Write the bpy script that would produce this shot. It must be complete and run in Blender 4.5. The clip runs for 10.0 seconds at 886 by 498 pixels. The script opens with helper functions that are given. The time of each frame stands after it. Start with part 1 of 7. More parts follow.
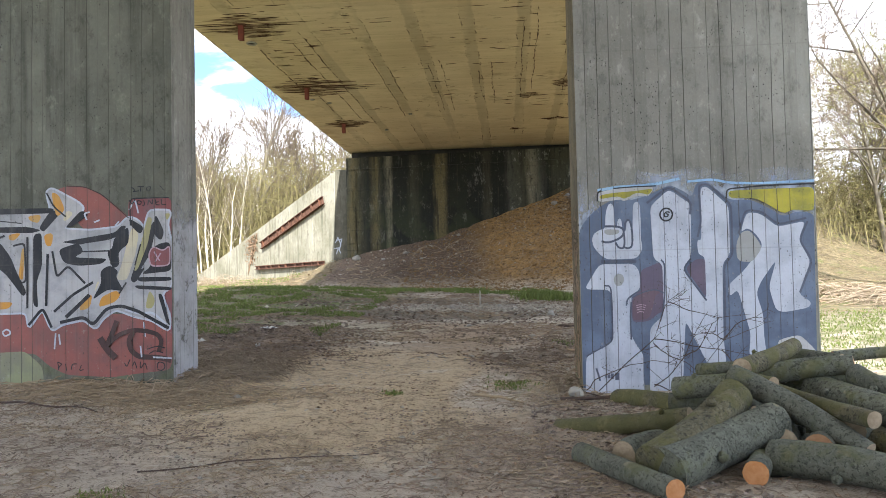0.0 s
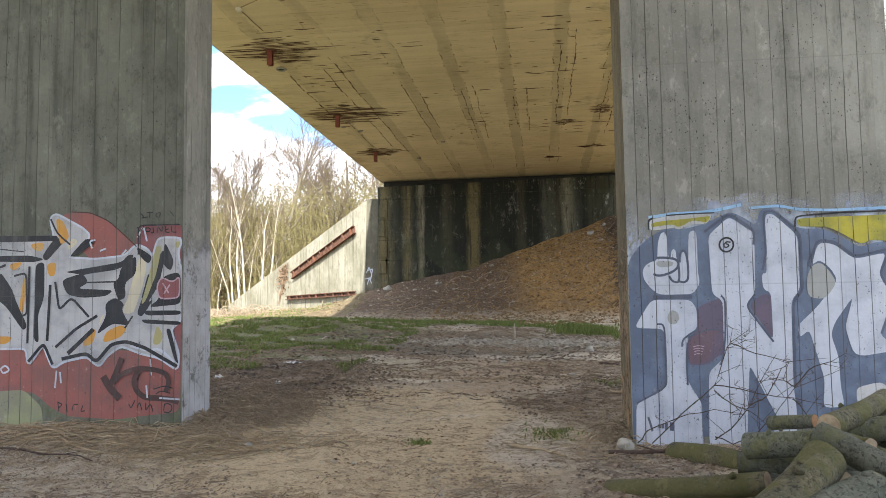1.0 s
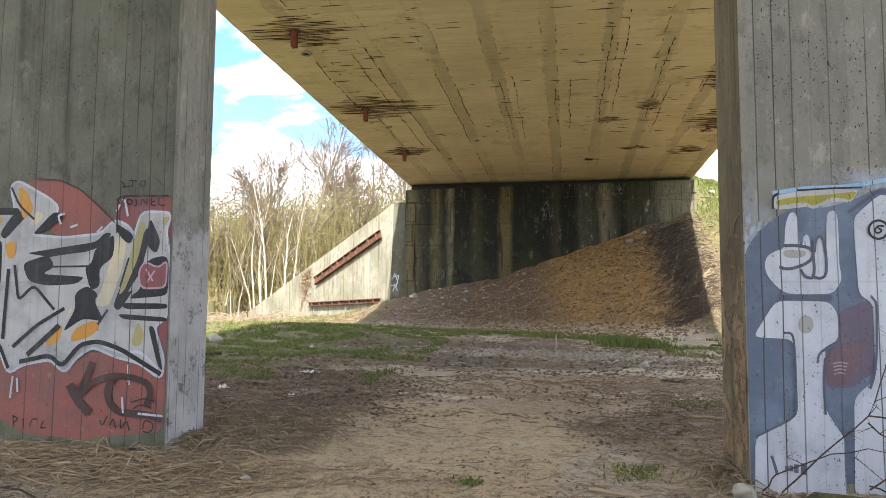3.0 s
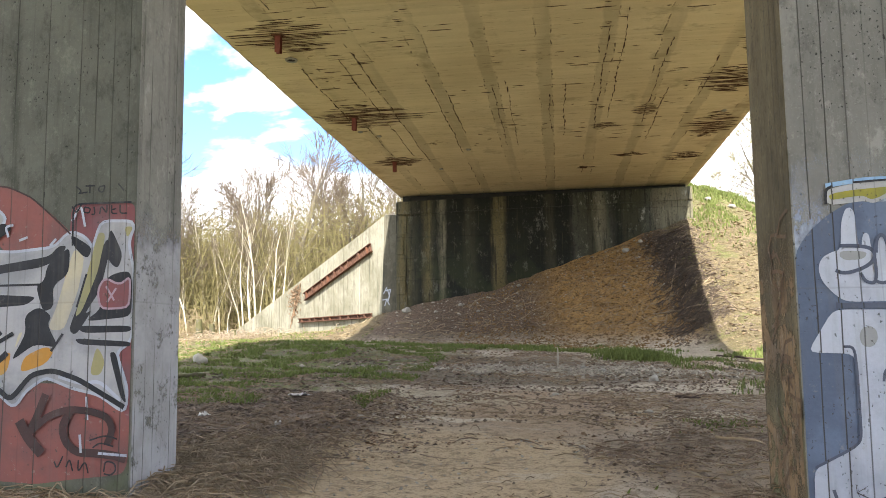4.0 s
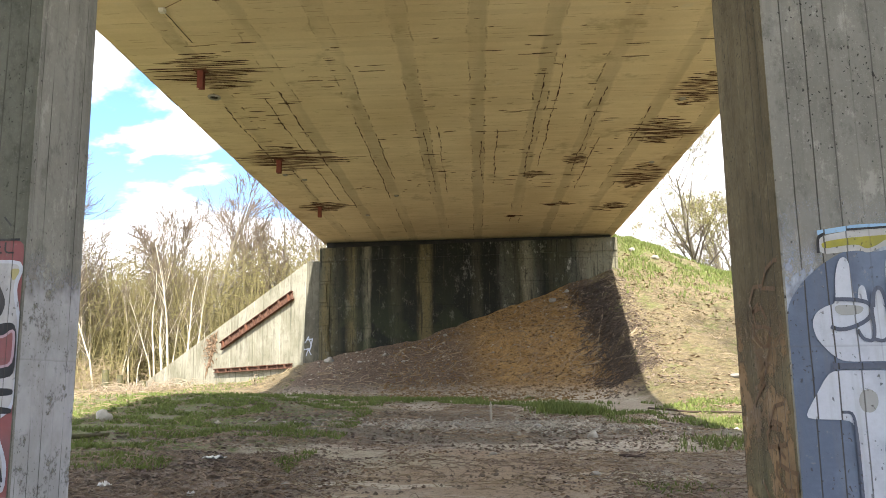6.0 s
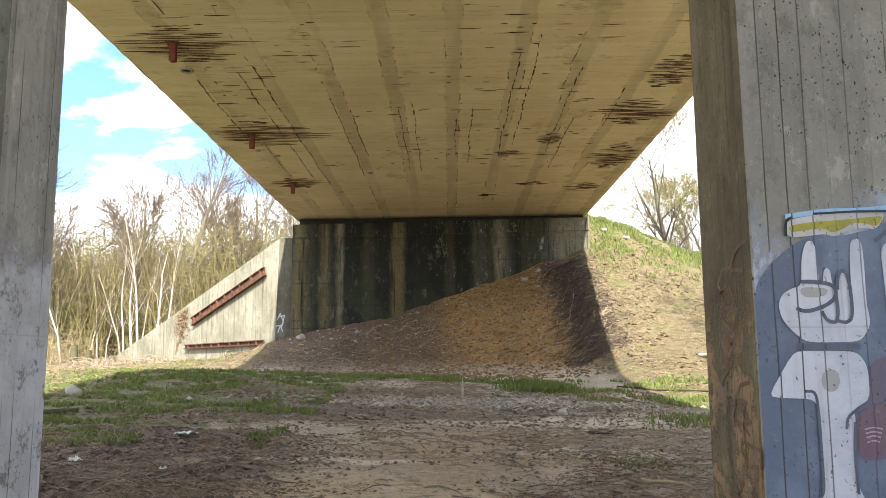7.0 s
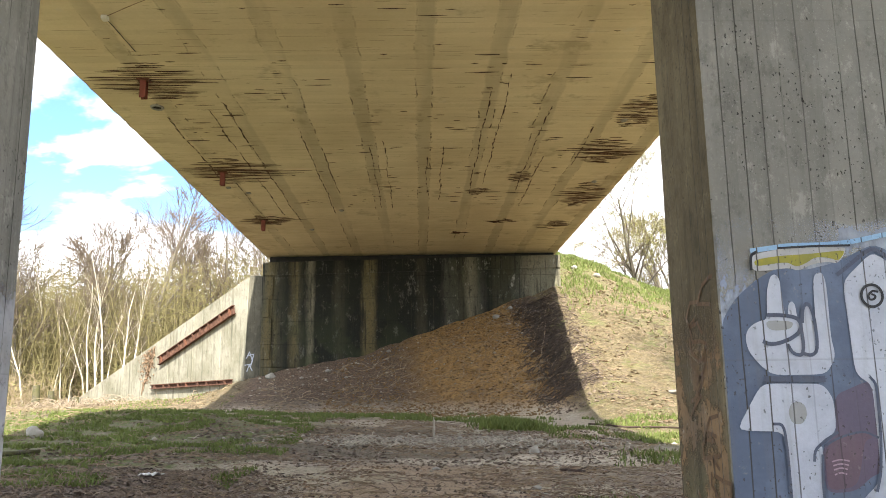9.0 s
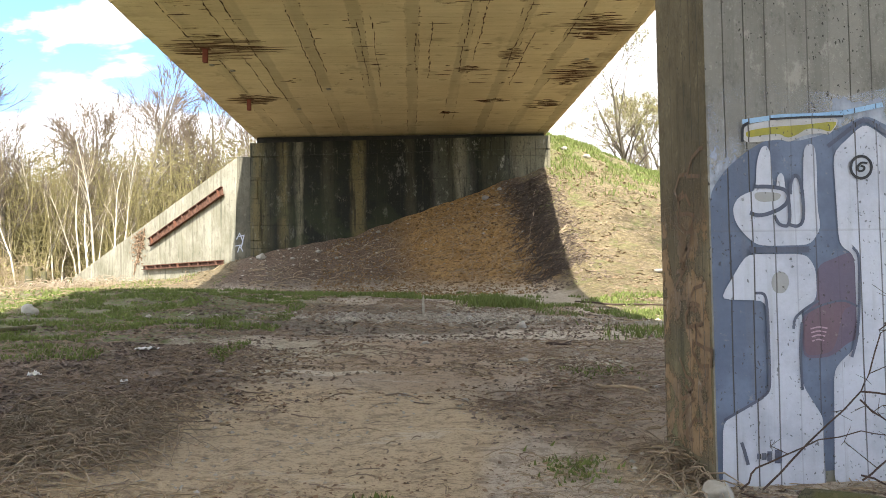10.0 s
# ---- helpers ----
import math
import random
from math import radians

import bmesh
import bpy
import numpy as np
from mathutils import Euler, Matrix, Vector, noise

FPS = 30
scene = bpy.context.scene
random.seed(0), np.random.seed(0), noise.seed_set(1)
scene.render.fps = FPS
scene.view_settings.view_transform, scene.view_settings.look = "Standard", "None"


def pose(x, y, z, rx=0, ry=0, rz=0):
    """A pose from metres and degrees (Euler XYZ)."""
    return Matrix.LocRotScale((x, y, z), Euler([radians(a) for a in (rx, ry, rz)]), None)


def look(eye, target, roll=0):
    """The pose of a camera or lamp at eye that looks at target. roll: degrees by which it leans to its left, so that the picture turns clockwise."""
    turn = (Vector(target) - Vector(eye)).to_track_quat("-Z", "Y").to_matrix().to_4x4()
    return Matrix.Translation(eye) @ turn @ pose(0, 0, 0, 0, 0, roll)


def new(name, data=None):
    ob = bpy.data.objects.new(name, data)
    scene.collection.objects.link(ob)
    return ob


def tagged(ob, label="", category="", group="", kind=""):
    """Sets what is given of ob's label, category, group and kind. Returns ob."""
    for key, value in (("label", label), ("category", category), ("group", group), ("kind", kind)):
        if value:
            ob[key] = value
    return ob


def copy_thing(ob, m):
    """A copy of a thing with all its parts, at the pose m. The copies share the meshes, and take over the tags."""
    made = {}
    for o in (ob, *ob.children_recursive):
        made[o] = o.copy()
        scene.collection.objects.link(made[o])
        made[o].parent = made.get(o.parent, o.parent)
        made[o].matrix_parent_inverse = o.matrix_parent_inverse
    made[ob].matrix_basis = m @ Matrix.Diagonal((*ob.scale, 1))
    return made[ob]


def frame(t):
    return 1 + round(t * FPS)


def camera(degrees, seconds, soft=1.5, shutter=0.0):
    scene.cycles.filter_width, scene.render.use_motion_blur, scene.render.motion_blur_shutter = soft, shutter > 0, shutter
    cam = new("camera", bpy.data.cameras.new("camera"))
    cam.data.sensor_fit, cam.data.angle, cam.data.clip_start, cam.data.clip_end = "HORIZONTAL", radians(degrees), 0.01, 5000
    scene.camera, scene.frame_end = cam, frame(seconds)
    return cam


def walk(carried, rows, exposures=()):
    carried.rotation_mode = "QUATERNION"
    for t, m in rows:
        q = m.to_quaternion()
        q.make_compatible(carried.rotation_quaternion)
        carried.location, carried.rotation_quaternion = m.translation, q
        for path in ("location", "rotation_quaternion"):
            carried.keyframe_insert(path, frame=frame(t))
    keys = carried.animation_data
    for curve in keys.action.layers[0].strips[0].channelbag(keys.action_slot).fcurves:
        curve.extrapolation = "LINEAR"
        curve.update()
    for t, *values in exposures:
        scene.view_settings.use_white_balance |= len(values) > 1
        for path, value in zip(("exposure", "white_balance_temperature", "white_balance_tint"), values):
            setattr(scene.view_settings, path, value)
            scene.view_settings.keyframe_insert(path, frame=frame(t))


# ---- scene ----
cam = camera(57.6, 10.0, 0.9)
PATH = [
    (0, (0.023, 0.036, 1.509), (-0.143, 2.028, 1.586), -1.2),
    (0.5, (-0.044, 0.459, 1.531), (-0.194, 2.45, 1.638), -0.9),
    (1, (-0.056, 0.919, 1.572), (-0.301, 2.898, 1.725), -0.8),
    (1.5, (-0.115, 1.405, 1.509), (-0.406, 3.377, 1.681), -0.5),
    (2, (-0.189, 1.888, 1.5), (-0.449, 3.863, 1.676), 0.3),
    (2.5, (-0.338, 2.352, 1.49), (-0.643, 4.319, 1.685), 0.6),
    (2.7, (-0.453, 2.543, 1.463), (-0.762, 4.51, 1.644), 0.7),
    (3.8, (-0.751, 3.499, 1.485), (-1.03, 5.468, 1.69), -1.0),
    (4, (-0.811, 3.671, 1.507), (-1.09, 5.639, 1.722), -0.7),
    (4.5, (-0.967, 4.061, 1.558), (-1.183, 6.036, 1.785), -0.7),
    (5, (-1.037, 4.352, 1.642), (-1.163, 6.316, 1.997), -1.0),
    (5.5, (-1.078, 4.417, 1.639), (-1.167, 6.363, 2.094), -1.0),
    (6, (-1.105, 4.417, 1.605), (-1.187, 6.388, 1.936), -0.8),
    (6.2, (-1.108, 4.413, 1.595), (-1.187, 6.392, 1.879), -0.6),
    (7.3, (-1.14, 4.371, 1.621), (-1.128, 6.351, 1.897), -0.7),
    (7.5, (-1.164, 4.375, 1.646), (-1.137, 6.335, 2.045), -1.0),
    (8, (-1.128, 4.369, 1.685), (-1.085, 6.273, 2.294), -1.4),
    (8.5, (-1.118, 4.378, 1.668), (-1.069, 6.285, 2.271), -1.3),
    (9, (-1.115, 4.371, 1.579), (-1.059, 6.336, 1.948), -0.8),
    (9.5, (-1.119, 4.397, 1.516), (-1.054, 6.389, 1.676), -0.8),
    (10, (-1.112, 4.401, 1.511), (-1.033, 6.398, 1.591), -0.9),
]
EXPOSURE = 2.0
walk(cam, [(t, look(eye, target, roll)) for t, eye, target, roll in PATH],
     [(0, EXPOSURE, 6120, 10), (0.5, EXPOSURE, 6200, 10), (2, EXPOSURE, 6500, 10), (10, EXPOSURE, 6500, 10)])

# ---- world, sun, exposure ----
SUN_EL, SUN_AZ = radians(39), radians(7)          # sun behind the camera's back, a little to the right
SUN_DIR = Vector((math.sin(SUN_AZ) * math.cos(SUN_EL), -math.cos(SUN_AZ) * math.cos(SUN_EL), math.sin(SUN_EL)))


class Nodes:
    """Short hand for building node trees."""

    def __init__(self, tree, clear=True):
        self.tree = tree
        if clear:
            tree.nodes.clear()

    def add(self, kind, ins=None, **props):
        n = self.tree.nodes.new(kind)
        for k, v in props.items():
            setattr(n, k, v)
        for k, v in (ins or {}).items():
            self.put(n.inputs[k], v)
        return n

    def put(self, socket, v):
        if isinstance(v, bpy.types.NodeSocket):
            self.tree.links.new(v, socket)
        elif isinstance(v, (tuple, list)) and len(v) == 3 and socket.type == "RGBA":
            socket.default_value = (*v, 1)
        else:
            socket.default_value = v

    def math(self, op, a, b=0.0, clamp=False):
        return self.add("ShaderNodeMath", {0: a, 1: b}, operation=op, use_clamp=clamp).outputs[0]

    def coords(self):
        return self.add("ShaderNodeTexCoord").outputs["Object"]

    def split(self, v):
        return self.add("ShaderNodeSeparateXYZ", {0: v}).outputs

    def scaled(self, v, s):
        return self.add("ShaderNodeVectorMath", {0: v, 1: s}, operation="MULTIPLY").outputs[0]

    def noise(self, v, scale, detail=4.0, rough=0.55, warp=0.0):
        return self.add("ShaderNodeTexNoise", {"Vector": v, "Scale": scale, "Detail": detail, "Roughness": rough, "Distortion": warp}).outputs["Fac"]

    def ramp(self, f, lo, hi, a=0.0, b=1.0):
        return self.add("ShaderNodeMapRange", {"Value": f, "From Min": lo, "From Max": hi, "To Min": a, "To Max": b}, interpolation_type="SMOOTHSTEP").outputs["Result"]

    def mix(self, f, a, b, mode="MIX"):
        n = self.add("ShaderNodeMix", data_type="RGBA", blend_type=mode, clamp_factor=True)
        self.put(n.inputs["Factor"], f)
        self.put(n.inputs["A"], a)
        self.put(n.inputs["B"], b)
        return n.outputs["Result"]

    def bump(self, h, strength=0.5, distance=0.01):
        return self.add("ShaderNodeBump", {"Height": h, "Strength": strength, "Distance": distance}).outputs[0]

    def surface(self, color, rough=0.85, normal=None, metal=0.0, spec=0.3):
        ins = {"Base Color": color, "Roughness": rough, "Metallic": metal, "Specular IOR Level": spec}
        if normal is not None:
            ins["Normal"] = normal
        sh = self.add("ShaderNodeBsdfPrincipled", ins)
        self.add("ShaderNodeOutputMaterial", {"Surface": sh.outputs[0]})


def material(name):
    m = bpy.data.materials.new(name)
    m.use_nodes = True
    return m, Nodes(m.node_tree)


world = bpy.data.worlds.new("sky")
scene.world = world
world.use_nodes = True
g = Nodes(world.node_tree)
sky = g.add("ShaderNodeTexSky", sky_type="NISHITA", sun_disc=False, sun_elevation=SUN_EL, sun_rotation=math.pi - SUN_AZ, air_density=1.0, dust_density=1.5, ozone_density=1.5).outputs[0]
d = g.add("ShaderNodeTexCoord").outputs["Generated"]
dx, dy, dz = g.split(d)
flat = g.add("ShaderNodeCombineXYZ", {0: g.math("DIVIDE", dx, g.math("ADD", g.math("MAXIMUM", dz, 0.0), 0.22)), 1: g.math("DIVIDE", dy, g.math("ADD", g.math("MAXIMUM", dz, 0.0), 0.22)), 2: 3.1}).outputs[0]
cloud = g.noise(flat, 1.15, 7.0, 0.56, 0.25)
low = g.ramp(dz, 0.02, 0.42, 0.13, 0.0)
cover = g.ramp(g.math("ADD", cloud, low), 0.455, 0.53)
shade = g.ramp(g.noise(flat, 3.0, 5.0, 0.6), 0.25, 0.75, 0.62, 1.05)
white = g.mix(1.0, (9.0, 9.25, 9.7), g.add("ShaderNodeCombineXYZ", {0: shade, 1: shade, 2: shade}).outputs[0], "MULTIPLY")
blue = g.mix(1.0, sky, (0.68, 0.86, 1.08), "MULTIPLY")
both = g.mix(cover, blue, white)
bg = g.add("ShaderNodeBackground", {"Color": both, "Strength": 0.1})
g.add("ShaderNodeOutputWorld", {"Surface": bg.outputs[0]})

lamp = bpy.data.lights.new("sun", "SUN")
lamp.energy, lamp.angle, lamp.color = 3.8, radians(0.55), (1.0, 0.94, 0.84)
sun = new("sun", lamp)
sun.matrix_world = look(SUN_DIR * 60, (0, 0, 0))

# ---- materials ----
BOARD = 0.142                                      # width of a formwork board


def board_marks(g, p):
    """Vertical formwork boards: tone per board, seam lines and small blowholes."""
    x, y, z = g.split(p)
    u = g.math("DIVIDE", g.math("ADD", g.math("ADD", x, y), g.math("MULTIPLY", g.noise(p, 0.7, 2.0), 0.03)), BOARD)
    cell = g.math("FLOOR", u)
    fr = g.math("FRACT", u)
    tone = g.add("ShaderNodeTexWhiteNoise", {"W": cell}, noise_dimensions="1D").outputs["Value"]
    edge = g.math("MINIMUM", fr, g.math("SUBTRACT", 1.0, fr))
    seam = g.ramp(edge, 0.012, 0.05, 1.0, 0.0)
    seam = g.math("MULTIPLY", seam, g.ramp(g.math("ADD", g.noise(g.scaled(p, (3.0, 3.0, 0.6)), 1.3, 3.0), g.math("MULTIPLY", tone, 0.3)), 0.45, 0.7))
    some = g.add("ShaderNodeTexWhiteNoise", {"W": g.math("ADD", g.math("FLOOR", g.math("ADD", u, 0.5)), 0.37)}, noise_dimensions="1D").outputs["Value"]
    seam = g.math("MULTIPLY", seam, g.ramp(some, 0.1, 0.6, 0.2, 1.0))
    # blowholes: ragged small pits in clusters, a few larger ones along the seams
    bent = g.add("ShaderNodeVectorMath", {0: p, 1: g.scaled(g.add("ShaderNodeTexNoise", {"Vector": p, "Scale": 14.0, "Detail": 3.0}).outputs["Color"], (0.07, 0.07, 0.11))}, operation="ADD").outputs[0]
    hole = None
    for scale, lo, hi, patch, level in ((36.0, 0.16, 0.26, 1.3, 0.5), (17.0, 0.08, 0.14, 0.9, 0.47), (7.0, 0.03, 0.055, 0.7, 0.43)):
        cells = g.add("ShaderNodeTexVoronoi", {"Vector": g.scaled(bent, (1.0, 1.0, 0.8)), "Scale": scale, "Randomness": 1.0})
        some = g.ramp(g.split(cells.outputs["Color"])[0], 0.45, 0.5)
        one = g.math("MULTIPLY", g.math("MULTIPLY", g.ramp(cells.outputs["Distance"], lo, hi, 1.0, 0.0), some), g.ramp(g.noise(p, patch, 4.0, 0.7), level, level + 0.07))
        hole = one if hole is None else g.math("MAXIMUM", hole, one)
    lift = g.ramp(g.math("FRACT", g.math("DIVIDE", g.math("ADD", z, 0.55), 2.35)), 0.0, 0.008, 1.0, 0.0)
    return tone, seam, hole, lift


def concrete(name, light, dark, streak=0.5, green=0.0, boards=True):
    m, g = material(name)
    p = g.coords()
    big = g.noise(p, 0.55, 5.0, 0.6)
    fine = g.noise(p, 26.0, 6.0, 0.65)
    run = g.noise(g.scaled(p, (5.0, 5.0, 0.35)), 1.0, 5.0, 0.6)
    c = g.mix(g.ramp(big, 0.3, 0.7), dark, light)
    c = g.mix(g.math("MULTIPLY", g.ramp(run, 0.48, 0.72), streak), c, tuple(v * 0.45 for v in dark))
    c = g.mix(g.math("MULTIPLY", fine, 0.28), c, tuple(v * 0.5 for v in dark))
    mott = g.noise(g.scaled(p, (1.0, 1.0, 0.6)), 5.0, 7.0, 0.8)
    c = g.mix(g.math("MULTIPLY", g.ramp(mott, 0.5, 0.66), 0.55), c, tuple(v * 0.42 for v in dark))
    c = g.mix(g.math("MULTIPLY", g.ramp(mott, 0.44, 0.34), 0.4), c, tuple(min(1, v * 1.4) for v in light))
    speck = g.ramp(g.noise(p, 70.0, 2.0), 0.62, 0.7)
    c = g.mix(g.math("MULTIPLY", speck, 0.3), c, tuple(min(1, v * 1.25) for v in light))
    if green:
        z = g.split(p)[2]
        wet = g.math("MULTIPLY", g.ramp(z, 0.2, 1.3, 1.0, 0.0), g.ramp(g.noise(p, 1.6, 4.0), 0.42, 0.62))
        c = g.mix(g.math("MULTIPLY", wet, green), c, (0.13, 0.16, 0.07))
    h = g.math("MULTIPLY", fine, 0.5)
    if boards:
        tone, seam, hole, lift = board_marks(g, p)
        c = g.mix(g.ramp(tone, 0.0, 1.0, 0.0, 0.16), c, tuple(v * 0.4 for v in dark))
        c = g.mix(g.math("MULTIPLY", seam, 0.9), c, (0.04, 0.037, 0.032))
        c = g.mix(g.math("MULTIPLY", hole, 0.9), c, (0.03, 0.029, 0.026))
        c = g.mix(g.math("MULTIPLY", lift, 0.25), c, (0.1, 0.095, 0.085))
        h = g.math("SUBTRACT", g.math("ADD", h, g.math("MULTIPLY", tone, 0.25)), g.math("ADD", g.math("MULTIPLY", seam, 0.7), g.math("MULTIPLY", hole, 0.8)))
    g.surface(c, g.ramp(fine, 0.2, 0.8, 0.78, 0.95), g.bump(h, 0.55, 0.012))
    return m


def paint(name, color, second=None, wear=0.4, grain=0.4):
    """Sprayed paint on board-marked concrete."""
    m, g = material(name)
    p = g.coords()
    tone, seam, hole, lift = board_marks(g, p)
    cloudy = g.noise(p, 2.6, 5.0, 0.6)
    c = g.mix(g.ramp(cloudy, 0.42, 0.66), color, second or tuple(v * 0.8 for v in color))
    c = g.mix(g.math("MULTIPLY", g.noise(p, 30.0, 5.0, 0.7), grain), c, tuple(v * 0.5 for v in color))
    run = g.noise(g.scaled(p, (9.0, 9.0, 0.6)), 1.0, 4.0, 0.6)
    c = g.mix(g.math("MULTIPLY", g.ramp(run, 0.52, 0.75), 0.28), c, (0.16, 0.15, 0.14))
    worn = g.ramp(g.noise(p, 13.0, 6.0, 0.75), 0.6, 0.68)
    c = g.mix(g.math("MULTIPLY", worn, wear), c, (0.3, 0.29, 0.26))
    c = g.mix(g.math("MULTIPLY", seam, 0.95), c, (0.05, 0.047, 0.045))
    c = g.mix(g.math("MULTIPLY", hole, 0.7), c, (0.06, 0.057, 0.052))
    c = g.mix(g.math("MULTIPLY", lift, 0.25), c, (0.1, 0.095, 0.085))
    h = g.math("SUBTRACT", g.math("MULTIPLY", g.noise(p, 26.0, 6.0, 0.65), 0.5), g.math("ADD", g.math("MULTIPLY", seam, 0.7), g.math("MULTIPLY", hole, 0.8)))
    g.surface(c, 0.7, g.bump(h, 0.5, 0.012))
    return m


PIER = concrete("pier_concrete", (0.32, 0.315, 0.285), (0.205, 0.202, 0.18), 0.6, 0.5)
# left pier's front: greener grey, darkened to hold that face's shade in the colour
PIER_SHADED = concrete("shaded_pier_concrete", (0.175, 0.178, 0.148), (0.098, 0.103, 0.083), 0.7, 0.5)
# ochre concrete, darkened so the colour carries the inner side's shade
PIER_SIDE_SHADED = concrete("shaded_ochre_pier_concrete", (0.19, 0.158, 0.095), (0.085, 0.071, 0.043), 0.6, 0.6)


def abutment_material():
    """Old concrete with long vertical water stains; their order along the wall is given from end to end."""
    m, g = material("stained_abutment_concrete")
    p = g.coords()
    x, y, z = g.split(p)
    fine = g.noise(p, 16.0, 6.0, 0.7)
    bent = g.math("ADD", x, g.math("MULTIPLY", g.math("SUBTRACT", g.noise(g.scaled(p, (1.4, 1.0, 0.35)), 1.0, 5.0, 0.7), 0.5), 0.75))
    ochre, olive, grey, black, pale = (0.11, 0.09, 0.04), (0.042, 0.041, 0.024), (0.062, 0.062, 0.046), (0.01, 0.0105, 0.0085), (0.17, 0.155, 0.105)
    stops = [(-8.6, grey), (-8.2, ochre), (-7.75, olive), (-7.35, black), (-6.9, ochre), (-6.75, olive), (-6.55, black), (-6.28, pale), (-6.05, black), (-5.3, black), (-5.0, olive), (-4.5, black), (-3.9, black), (-3.72, ochre), (-3.35, ochre), (-3.1, black), (-1.4, black), (-1.05, olive), (-0.8, black), (-0.15, black), (0.1, grey), (0.9, olive), (1.2, pale), (1.6, grey), (2.0, black), (2.5, olive), (3.1, olive), (3.5, grey), (4.1, pale), (5.5, pale)]
    node = g.add("ShaderNodeValToRGB", {0: g.ramp(bent, -8.6, 5.6)})
    node.inputs[0].links[0].from_node.interpolation_type = "LINEAR"
    ramp = node.color_ramp
    while len(ramp.elements) < len(stops):
        ramp.elements.new(0.5)
    for e, (at, tone) in zip(ramp.elements, stops):
        e.position, e.color = (at + 8.6) / 14.2, (*tone, 1)
    c = node.outputs[0]
    thin = g.noise(g.scaled(p, (7.0, 1.0, 0.3)), 1.0, 5.0, 0.7)
    c = g.mix(g.math("MULTIPLY", g.ramp(thin, 0.52, 0.64), 0.75), c, black)
    c = g.mix(g.math("MULTIPLY", g.ramp(thin, 0.42, 0.32), 0.4), c, g.mix(fine, ochre, grey))
    # flaking and lime blooms
    mott = g.noise(g.scaled(p, (1.0, 1.0, 0.6)), 2.6, 8.0, 0.82)
    c = g.mix(g.math("MULTIPLY", g.ramp(mott, 0.56, 0.64), 0.55), c, (0.14, 0.135, 0.1))
    c = g.mix(g.math("MULTIPLY", g.ramp(mott, 0.46, 0.36), 0.8), c, (0.012, 0.013, 0.01))
    bloom = g.math("MULTIPLY", g.ramp(g.noise(g.scaled(p, (1.0, 1.0, 0.45)), 1.5, 7.0, 0.8), 0.57, 0.65), g.ramp(x, -3.0, 2.5, 0.25, 1.0))
    c = g.mix(g.math("MULTIPLY", bloom, 0.75), c, (0.34, 0.33, 0.28))
    green = g.math("MULTIPLY", g.ramp(g.noise(p, 0.7, 4.0), 0.5, 0.62), g.ramp(z, 3.5, 6.5, 0.5, 0.1))
    c = g.mix(green, c, (0.035, 0.045, 0.018))
    lift = g.ramp(g.math("FRACT", g.math("DIVIDE", z, 1.05)), 0.0, 0.025, 1.0, 0.0)
    c = g.mix(g.math("MULTIPLY", lift, 0.5), c, (0.012, 0.012, 0.01))
    c = g.mix(g.math("MULTIPLY", g.ramp(fine, 0.5, 0.65), 0.5), c, (0.02, 0.02, 0.016))
    h = g.math("SUBTRACT", g.math("ADD", fine, mott), lift)
    g.surface(c, 0.85, g.bump(h, 0.8, 0.03))
    return m


ABUT = abutment_material()
WING = concrete("pale_wing_wall_concrete", (0.36, 0.34, 0.27), (0.215, 0.205, 0.145), 0.85, 0.0)


